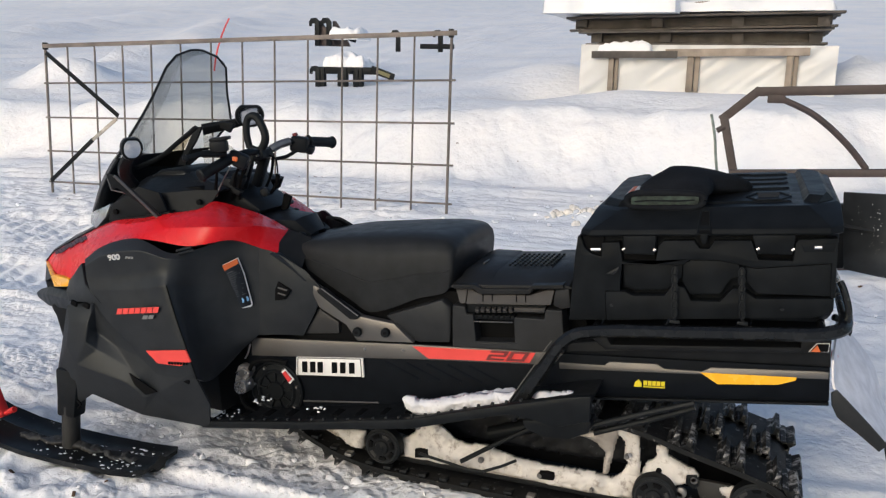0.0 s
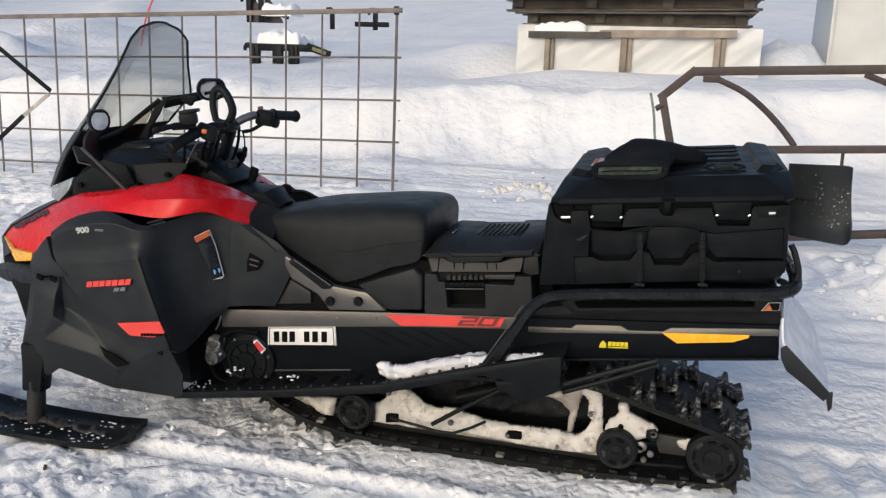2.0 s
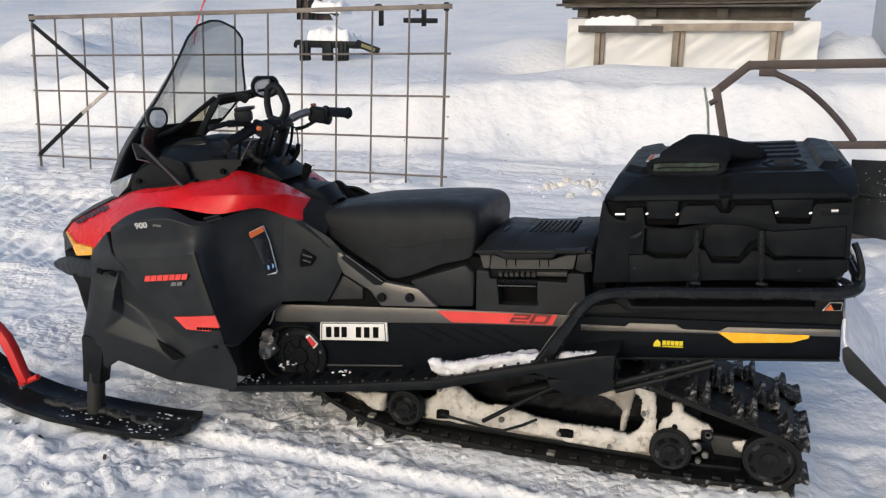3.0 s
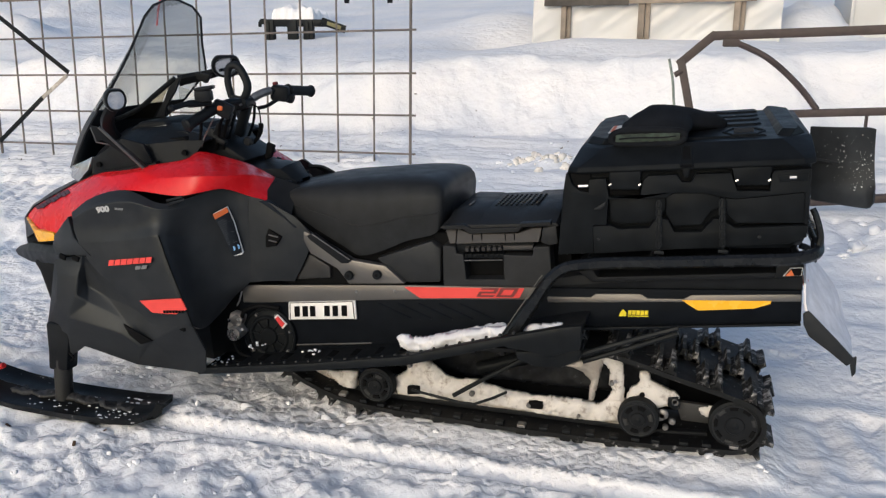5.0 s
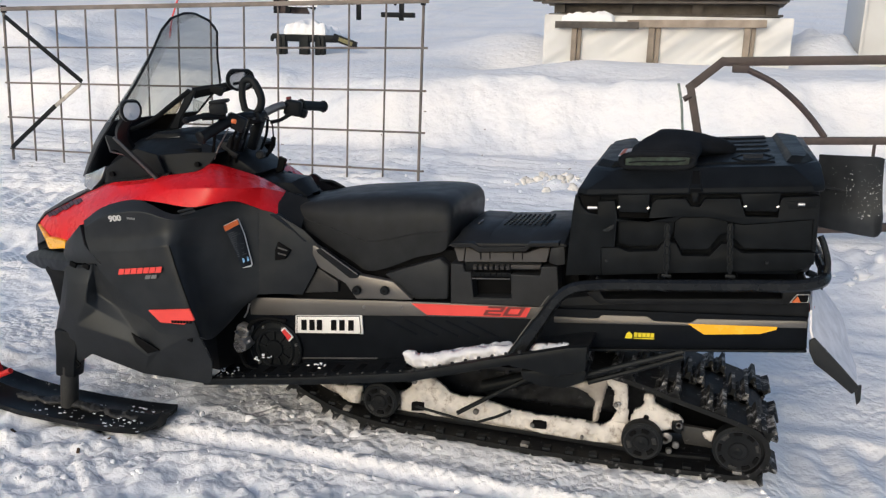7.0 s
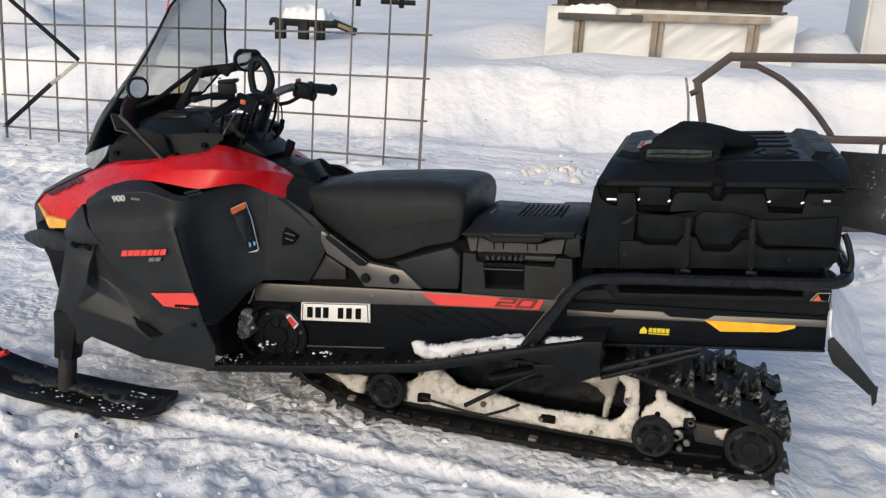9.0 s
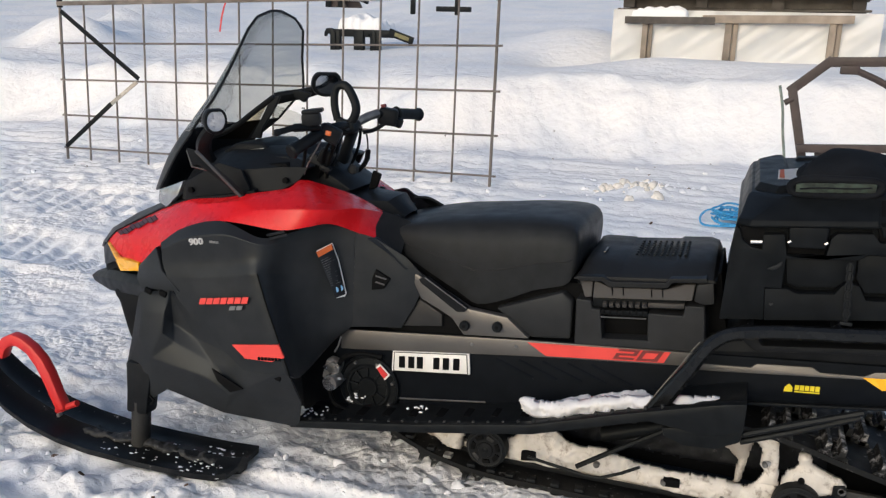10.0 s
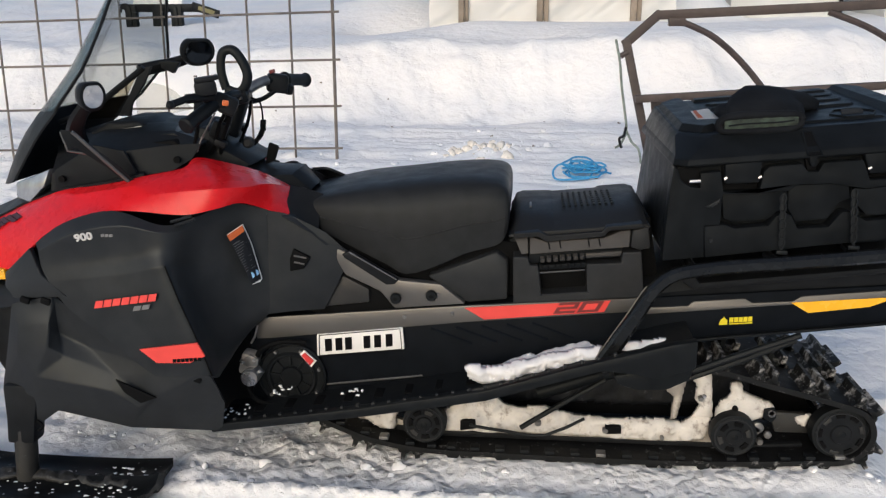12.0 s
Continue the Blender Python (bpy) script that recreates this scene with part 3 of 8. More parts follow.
# ---- welded mesh panel that stands behind the sled ----
def mesh_panel():
    x0, x1, lean = -4.391, -0.691, 0.045
    root = thing("wire_mesh_panel", (-2.6, 3.05, 0.30), "weathered steel mesh panel standing upright in snow", "mesh panel")
    cols = 13
    rows = (0.022, 0.249, 0.492, 0.737, 1.0)

    def at(u, w):
        y = 3.009 + 0.031 * u
        lo, hi = 0.334 + 0.062 * u, 1.520 + 0.110 * u
        return (x0 + (x1 - x0) * u, y + lean * w, lo + (hi - lo) * w)
    for i in range(cols + 1):
        u = 0.0 if i == 0 else 1.0 if i == cols else 0.0651 + (i - 1) * 0.07805
        part("upright_rod", tube([at(u, -0.06), at(u, 1.0)], 0.0075 if 0 < i < cols else 0.011, 8), REBAR, root)
    for w in rows[:-1]:
        part("cross_rod", tube([Vector(at(-0.004, w)) - Vector((0, 0.014, 0)), Vector(at(1.012, w)) - Vector((0, 0.014, 0))], 0.0075, 8), REBAR, root)
    part("top_bar", beam(Vector(at(-0.004, 1.0)) - Vector((0, 0.015, 0)), Vector(at(1.012, 1.0)) - Vector((0, 0.015, 0)), 0.012, 0.034, 0.002), REBAR, root, "flat grey-brown top bar")
    a, b, c = at(0.01, 0.95), at(0.21, 0.51), at(0.005, 0.03)
    part("brace", beam(Vector(a) - Vector((0, 0.03, 0)), Vector(b) - Vector((0, 0.03, 0)), 0.012, 0.035, 0.002), BLACKSTEEL, root)
    part("brace", beam(Vector(c) - Vector((0, 0.03, 0)), Vector(at(0.135, 0.34)) - Vector((0, 0.03, 0)), 0.012, 0.035, 0.002), BLACKSTEEL, root)
    part("brace_tip", beam(Vector(at(0.135, 0.34)) - Vector((0, 0.03, 0)), Vector(at(0.205, 0.49)) - Vector((0, 0.03, 0)), 0.010, 0.030, 0.002), ALU, root, "snow-covered brace end")
    for u in (0.0, 0.999):
        part("end_cap", block(at(u, 1.0), (0.03, 0.04, 0.06), 0.004), BLACKSTEEL, root)


mesh_panel()


# ---- brown steel trailer frame ----
def trailer():
    top = [(1.180, 2.950, 1.113), (1.362, 2.950, 1.278), (3.146, 2.950, 1.357)]
    low = [(1.219, 2.850, 0.777), (1.813, 2.850, 0.815), (3.173, 2.850, 0.898)]
    bot = [(1.870, 2.450, 0.341), (3.100, 2.450, 0.487)]
    root = thing("trailer_frame", (2.4, 2.7, 0.4), "brown rusty steel trailer frame parked on snow", "trailer")
    d = Vector(top[2]) - Vector(top[1])
    end_top = Vector(top[2]) + d * 1.6
    part("top_rail", beam(Vector(top[1]) - d.normalized() * 0.012, end_top, 0.05, 0.055, 0.004), RUST, root)
    cd = (Vector(top[1]) - Vector(top[0])).normalized() * 0.022
    part("corner_rail", beam(Vector(top[0]) - cd, Vector(top[1]) + cd, 0.048, 0.053, 0.004), RUST, root)
    foot = [(1.379, 2.950, 0.506)]
    part("post", beam(Vector(top[0]) + Vector((-0.004, 0, 0.022)), (foot[0][0], 2.92, gz(foot[0][0], 2.92) - 0.03), 0.05, 0.05, 0.004, (1, 0, 0)), RUST, root)
    dl = Vector(low[2]) - Vector(low[1])
    part("middle_rail", beam(Vector(low[1]) - dl * 0.42, Vector(low[2]) + dl * 1.6, 0.05, 0.045, 0.004), RUST, root)
    part("bottom_rail", beam(bot[0], Vector(bot[1]) + (Vector(bot[1]) - Vector(bot[0])) * 1.6, 0.05, 0.045, 0.004), RUST, root)
    for arch in ([(1.502, 2.930, 1.239), (1.667, 2.900, 1.165), (1.798, 2.900, 1.068), (1.913, 2.900, 0.956), (2.002, 2.860, 0.846)], [(2.356, 2.930, 1.294), (2.562, 2.900, 1.213), (2.722, 2.900, 1.123), (2.838, 2.900, 1.015), (2.907, 2.860, 0.901)],
                 [(3.012, 2.840, 0.858), (2.976, 2.750, 0.728), (2.860, 2.600, 0.605), (2.747, 2.500, 0.527), (2.643, 2.450, 0.449)]):
        part("arched_rod", tube(arch, 0.019, 8, n=4), RUST, root)
        far = [Vector(p) + Vector((1.45, 0, 0.09)) for p in arch]
        part("arched_rod", tube(far, 0.019, 8, n=4), RUST, root)
    hx = [(2.281, 2.850, 0.829), (2.283, 2.850, 0.728)]
    part("hanger", tube(hx, 0.010, 8), RUST, root)
    gus = [(1.340, 2.930, 0.792), (1.354, 2.930, 0.687), (1.462, 2.930, 0.786)]
    part("gusset", prism(gus, 2.90, 2.912, 0.0), RUST, root)
    blk = [(1.473, 2.930, 1.238)]
    part("clamp", block(blk[0], (0.10, 0.05, 0.05), 0.006), RUST, root)
    hinge = [(1.146, 2.930, 1.033), (1.193, 2.930, 1.061)]
    part("hinge_pin", tube([hinge[0], hinge[1]], 0.018, 8), RUST, root)
    for x in (3.7, 5.2):
        for y in (2.45, 2.9):
            part("leg", beam((x, y, gz(x, y) - 0.03), (x, y, 0.62 if y < 2.6 else 0.95), 0.05, 0.05, 0.004, (1, 0, 0)), RUST, root)
    strap = [(1.108, 2.870, 1.137), (1.139, 2.870, 1.003), (1.156, 2.870, 0.866), (1.186, 2.870, 0.693), (1.200, 2.870, 0.580), (1.169, 2.870, 0.498), (1.135, 2.870, 0.473)]
    s = thing("load_strap", tuple(strap[-1]), "grey-green load strap hanging from a trailer post", "strap")
    part("webbing", tube(strap, 0.011, 8, n=4, squash=0.45), STRAP, s)
    part("webbing", tube([(1.198, 2.860, 0.589), (1.237, 2.860, 0.511), (1.282, 2.860, 0.466), (1.301, 2.860, 0.376)], 0.010, 8, n=4, squash=0.45), STRAP, s)
    part("hook", tube([(1.197, 2.860, 0.607), (1.186, 2.860, 0.553), (1.159, 2.860, 0.532), (1.176, 2.860, 0.475)], 0.009, 8, n=4), BLACKSTEEL, s)


trailer()


def rope_coil():
    c = [(0.911, 2.750, 0.454)][0]
    x0, y0 = c[0], 2.75
    root = thing("rope", (x0, y0, gz(x0, y0)), "loose coil of blue rope lying on snow", "rope")
    r = random.Random(5)
    pts = []
    for i in range(90):
        a = i * 0.55
        k = 0.6 + 0.4 * math.sin(i * 0.37)
        x, y = x0 + 0.03 + 0.13 * k * math.cos(a) + r.uniform(-0.02, 0.02), y0 + 0.09 * k * math.sin(a) + r.uniform(-0.02, 0.02)
        pts.append((x, y, gz(x, y) + 0.012 + 0.0008 * i + r.uniform(0, 0.012)))
    part("coil", tube(pts, 0.0065, 6, n=3), ROPE, root)
    loop = [(x0 - 0.02, y0, 0.05), (x0 - 0.11, y0 + 0.03, 0.06), (x0 - 0.16, y0 - 0.02, 0.03), (x0 - 0.15, y0 - 0.08, 0.01), (x0 - 0.08, y0 - 0.10, 0.01), (x0 + 0.06, y0 - 0.09, 0.02)]
    part("loop", tube([(x, y, gz(x, y) + h + 0.008) for x, y, h in loop], 0.0065, 6, n=5), ROPE, root)
    part("tail", tube([(x, y, gz(x, y) + 0.02) for x, y in ((x0 + 0.10, y0), (x0 + 0.16, y0 + 0.03), (x0 + 0.20, y0 + 0.01))], 0.006, 6, n=4), ROPE, root)


rope_coil()


# ---- film-covered stack with pallets on it ----
def rippled_sheet(x0, x1, z0, z1, y, seed, n=60, m=24, amp=0.02):
    """A hanging plastic film with diagonal folds."""
    rows = []
    for j in range(m + 1):
        z = z0 + (z1 - z0) * j / m
        row = []
        for i in range(n + 1):
            x = x0 + (x1 - x0) * i / n
            fold = amp * (float(vnoise(np.array((x * 5 - z * 9)), np.array(z * 1.2 + x), seed)) - 0.5) + 0.4 * amp * (float(vnoise(np.array(x * 14 - z * 18), np.array(z * 2.0), seed + 3)) - 0.5)
            row.append((x, y + fold, z))
        rows.append(row)
    return loft(rows, thick=0.003)


def covered_stack():
    xl, xr, yf, yb, top = -0.44, 2.02, 6.33, 7.75, 1.66
    root = thing("covered_stack", (0.7, 6.9, 1.1), "stack wrapped in white plastic film with wooden battens", "covered stack")
    part("film_front", rippled_sheet(xl, xr, 0.95, top, yf, 1, 90, 30, 0.05), WRAP, root)
    core = block(((xl + xr) / 2, (yf + yb) / 2 + 0.05, 1.28), (xr - xl - 0.03, yb - yf - 0.06, 0.74), 0.03)
    part("film_body", core, WRAP, root)
    for x, w in ((-0.11, 0.10), (0.68, 0.12), (1.60, 0.11)):
        part("batten", block((x, yf - 0.045, 1.30), (w * 0.55, 0.05, 0.62), 0.004), WOOD, root)
        part("batten", block((x + w * 0.52, yf - 0.030, 1.30), (w * 0.40, 0.03, 0.62), 0.004), WOOD, root)
    part("rail_board", block((0.12, yf - 0.09, 1.560), (0.86, 0.04, 0.07), 0.004, (0, -0.5, 0)), WOODGREY, root)
    part("rail_board", block((1.10, yf - 0.085, 1.590), (1.34, 0.03, 0.075), 0.004, (0, -1, 0)), WOOD, root)


covered_stack()


def pallet(name_at, w, d, seed, skew):
    r = random.Random(seed)
    x, y, z = name_at
    root = thing("wooden_pallet", (x, y, z), "grey weathered wooden pallet lying on a covered stack", "pallet", "pallets on the stack")
    for i in range(6):
        yy = y - d / 2 + d * (i + 0.5) / 6
        part("deck_board", block((x + r.uniform(-0.02, 0.02), yy, z + 0.131), (w + r.uniform(0, 0.06), d / 6 * 0.62, 0.022), 0.003, (0, skew, 0)), WOODGREY, root)
    for i in range(3):
        yy = y - d / 2 + d * (i + 0.5) / 3
        part("base_board", block((x, yy, z + 0.011), (w, 0.10, 0.022), 0.003, (0, skew, 0)), WOODGREY, root)
        # extra board added to block the view through and keep the gaps dark
        part("stringer", block((x, yy + 0.02, z + 0.071), (w * 0.96, 0.03, 0.088), 0.003, (0, skew, 0)), WOODGREY, root)
        for k in range(4):
            part("spacer", block((x - w * 0.45 + w * 0.9 * k / 3, yy, z + 0.071), (0.11, 0.12, 0.094), 0.003, (0, skew, 0)), WOODGREY, root)


pallet((0.75, 6.95, 1.665), 2.35, 1.35, 1, -0.5)
pallet((0.70, 6.95, 1.818), 2.60, 1.40, 2, -1.0)


def snow_cap(name, cx, cy, sx, sy, z0, height, seed, label):
    """A rounded pillow of snow with an uneven rim."""
    n, m = 48, 28
    bm = bmesh.new()
    top, low = [], []
    for j in range(m + 1):
        v = -1 + 2 * j / m
        rt, rl = [], []
        for i in range(n + 1):
            u = -1 + 2 * i / n
            a = float(fbm(np.array(u * 2.6 + seed), np.array(v * 2.2), seed, 3, 0.45))
            edge = max(0.0, 1 - max(abs(u), abs(v)) ** 6)
            h = height * edge ** 0.5 * (1 + 0.6 * a)
            px, py = cx + sx * u * (1 + 0.16 * a), cy + sy * v * (1 + 0.12 * a)
            rt.append(bm.verts.new((px, py, z0 + h)))
            rl.append(bm.verts.new((px, py, z0 - 0.002)))
        top.append(rt)
        low.append(rl)
    for rows_ in (top, low):
        for j in range(m):
            for i in range(n):
                bm.faces.new((rows_[j][i], rows_[j][i + 1], rows_[j + 1][i + 1], rows_[j + 1][i]))
    bmesh.ops.remove_doubles(bm, verts=bm.verts, dist=0.004)
    return tagged(part(name, bm, SNOW_SOFT), label, "snow", kind="stuff")


snow_cap("snow_cap", -0.15, 6.90, 0.66, 0.80, 1.965, 0.34, 1, "thick pillow of snow on a wooden pallet")
snow_cap("snow_cap", 1.25, 7.0, 0.75, 0.70, 1.985, 0.16, 2, "thinner layer of snow on a wooden pallet")
snow_cap("snow_cap", 0.02, 6.30, 0.26, 0.06, 1.59, 0.09, 3, "small clump of snow on a wooden board")
part_top = thing("broken_board", (0.75, 6.6, 2.05), "short weathered board stuck in snow on pallets", "board")
part("board", block((0.72, 6.45, 2.06), (0.5, 0.12, 0.05), 0.004, (0, -4, 6)), WOOD, part_top)
part("spacer", block((0.58, 6.45, 2.00), (0.10, 0.1, 0.10), 0.004), WOOD, part_top)


def tall_cover(x0, x1, y, z0, z1, seed, label):
    root = thing("covered_rack", ((x0 + x1) / 2, y + 0.5, z0), label, "covered rack")
    part("film", rippled_sheet(x0, x1, z0, z1, y, seed, 40, 20, 0.012), WRAPGREY, root)
    part("body", block(((x0 + x1) / 2, y + 0.75, (z0 + z1) / 2), (x1 - x0 - 0.02, 1.4, z1 - z0 - 0.02), 0.02), WRAPGREY, root)
    for x in (x0 + 0.01, x1 - 0.01):
        part("corner_post", beam((x, y - 0.03, z0), (x, y - 0.03, z1 + 0.02), 0.035, 0.035, 0.003, (1, 0, 0)), BLACKSTEEL if x > x0 + 0.1 else WRAPGREY, root)
    part("top_rail", beam((x0, y - 0.03, z1 + 0.02), (x1, y - 0.03, z1 + 0.02), 0.04, 0.04, 0.003), BLACKSTEEL, root)


tall_cover(2.80, 3.98, 7.5, 1.15, 2.12, 4, "tall rack covered with white plastic film")
tall_cover(4.40, 5.90, 7.4, 1.15, 2.45, 5, "taller rack covered with white plastic film and dark posts")
snow_cap("snow_cap", 3.39, 8.2, 0.70, 0.80, 2.14, 0.22, 14, "thick snow on top of a covered rack")


# ---- black implement brackets standing in the snow ----
def hook_plate(root, x, y, z, h, s=1.0):
    """A flat coupling plate with a hooked top."""
    pts = [(x - 0.02 * s, 0, z), (x + 0.05 * s, 0, z), (x + 0.05 * s, 0, z + h), (x, 0, z + h + 0.05 * s), (x - 0.07 * s, 0, z + h + 0.045 * s), (x - 0.10 * s, 0, z + h),
           (x - 0.10 * s, 0, z + h - 0.05 * s), (x - 0.07 * s, 0, z + h - 0.055 * s), (x - 0.06 * s, 0, z + h - 0.02 * s), (x - 0.02 * s, 0, z + h - 0.02 * s)]
    part("hook_plate", prism(pts, y, y + 0.03, 0.004), BLACKSTEEL, root)


def implement_bracket():
    y = 7.1
    root = thing("implement_bracket", (-3.6, y, 1.12), "black steel implement coupling half sunk in snow", "coupling")
    part("cross_tube", block((-3.62, y + 0.05, 1.345), (0.88, 0.10, 0.09), 0.01), BLACKSTEEL, root)
    hook_plate(root, -4.02, y - 0.03, 1.02, 0.33)
    hook_plate(root, -3.46, y - 0.03, 1.02, 0.33, 0.8)
    for x in (-3.98, -3.66, -3.44):
        part("leg_plate", block((x, y + 0.02, 1.20), (0.13, 0.07, 0.36), 0.006), BLACKSTEEL, root)
    part("strut", beam((-3.25, y, 1.37), (-2.93, y - 0.02, 1.27), 0.03, 0.09, 0.005), BLACKSTEEL, root)
    part("strut_label", beam((-3.17, y - 0.022, 1.347), (-2.98, y - 0.038, 1.288), 0.004, 0.045, 0.0), DULLYELLOW, root, "dull yellow hazard strip")
    z = gz(-3.7, 7.3)
    snow_cap("snow_cap", -3.68, 7.42, 0.30, 0.28, 1.34, 0.19, 8, "rounded snow cap on a black coupling")
    y2 = 9.0
    r2 = thing("implement_fork", (-4.9, y2, 1.8), "black and brown steel implement fork under snow", "fork")
    for i, x in enumerate((-5.10, -4.90)):
        hook_plate(r2, x, y2, 1.70, 0.36, 1.2)
        part("side_plate", prism([(x, 0, 1.70), (x + 0.30, 0, 1.70), (x + 0.20, 0, 1.88), (x + 0.05, 0, 2.08), (x, 0, 2.08)], y2 + 0.06 + 0.1 * i, y2 + 0.09 + 0.1 * i, 0.004), RUST, r2)
    part("tine", beam((-4.8, y2 + 0.05, 1.90), (-4.45, y2 + 0.05, 1.78), 0.05, 0.06, 0.006), BLACKSTEEL, r2)
    snow_cap("snow_cap", -4.60, 9.2, 0.24, 0.25, 1.80, 0.16, 9, "rounded snow cap on a steel fork")
    y3 = 8.8
    r3 = thing("implement_coupler", (-3.3, y3, 1.7), "black steel implement coupler with two hooks under snow", "coupler")
    for x in (-3.66, -3.00):
        hook_plate(r3, x, y3, 1.62, 0.26, 1.0)
    part("cross_tube", block((-3.05, y3 + 0.05, 1.70), (0.5, 0.09, 0.07), 0.01), BLACKSTEEL, r3)
    s = thing("marker_stick", (-6.95, 9.0, 1.4), "thin red plastic marker stick leaning in snow", "marker stick")
    part("rod", tube([(-7.0, 9.0, 1.2), (-6.93, 9.0, 1.55), (-6.80, 9.0, 1.88), (-6.66, 9.0, 2.12)], 0.014, 6, n=3), REDSTICK, s)


implement_bracket()


# ---- snowmobile ----
C = 0.03          # the sled's middle plane
sled = thing("snowmobile", (0.3, C, 0.0), "red and black utility snowmobile standing on snow", "snowmobile")


def tuck(bm):
    """Draw the far rear end in towards the middle."""
    for v in bm.verts:
        f = min(max((v.co.x + 0.45) / 0.25, 0.0), 1.0)
        v.co.y -= 0.10 * f
        v.co.x -= 0.05 * f
        v.co.z -= 0.075 * f
    return bm


def both(name, make, mat, parent, label="", smooth=0.6, far=None):
    """A part and its twin on the far side."""
    near = part(name, make(), mat, parent, label, smooth)
    twin = flip(make(), C)
    part(name, far(twin) if far else twin, mat, parent, label, smooth)
    return near


def decal(name, pts, y, mat, parent, label="", thick=0.003):
    return part(name, prism(pts, y - thick, y + 0.002, 0.0), mat, parent, label, smooth=0)


def quad_bar(x, z, w, h, slope, y, thick=0.002, lean=0.0):
    """A flat printed bar on a side panel; x, z its lower left corner."""
    dx, dz = w * math.cos(slope), w * math.sin(slope)
    return prism([(x, 0, z), (x + dx, 0, z + dz), (x + dx + lean * h, 0, z + dz + h), (x + lean * h, 0, z + h)], y - thick, y, 0.0)


def digits(text, x, z, height, slope, y, mat, parent, name, width=0.6, stretch=1.0, label=""):
    cu = bpy.data.curves.new(name, 'FONT')
    cu.body, cu.size, cu.extrude, cu.offset = text, height * 1.42, 0.0012, 0.0009
    tmp = bpy.data.objects.new("tmp", cu)
    me = bpy.data.meshes.new_from_object(tmp)
    bpy.data.objects.remove(tmp)
    me.name = name
    me.transform(Matrix.Translation((x, y, z)) @ Matrix.Rotation(-slope, 4, 'Y') @ Matrix.Rotation(radians(90), 4, 'X') @ Matrix.Diagonal((stretch, 1, 1, 1)))
    me.materials.append(mat)
    ob = new(name, me)
    ob.parent = parent
    if parent.parent is None:
        ob.matrix_parent_inverse = Matrix.Translation(-parent.location)
    if label:
        ob["label"] = label
    return ob


SL = 0.092        # the tunnel climbs towards the tail
SLOPE = math.atan(SL)


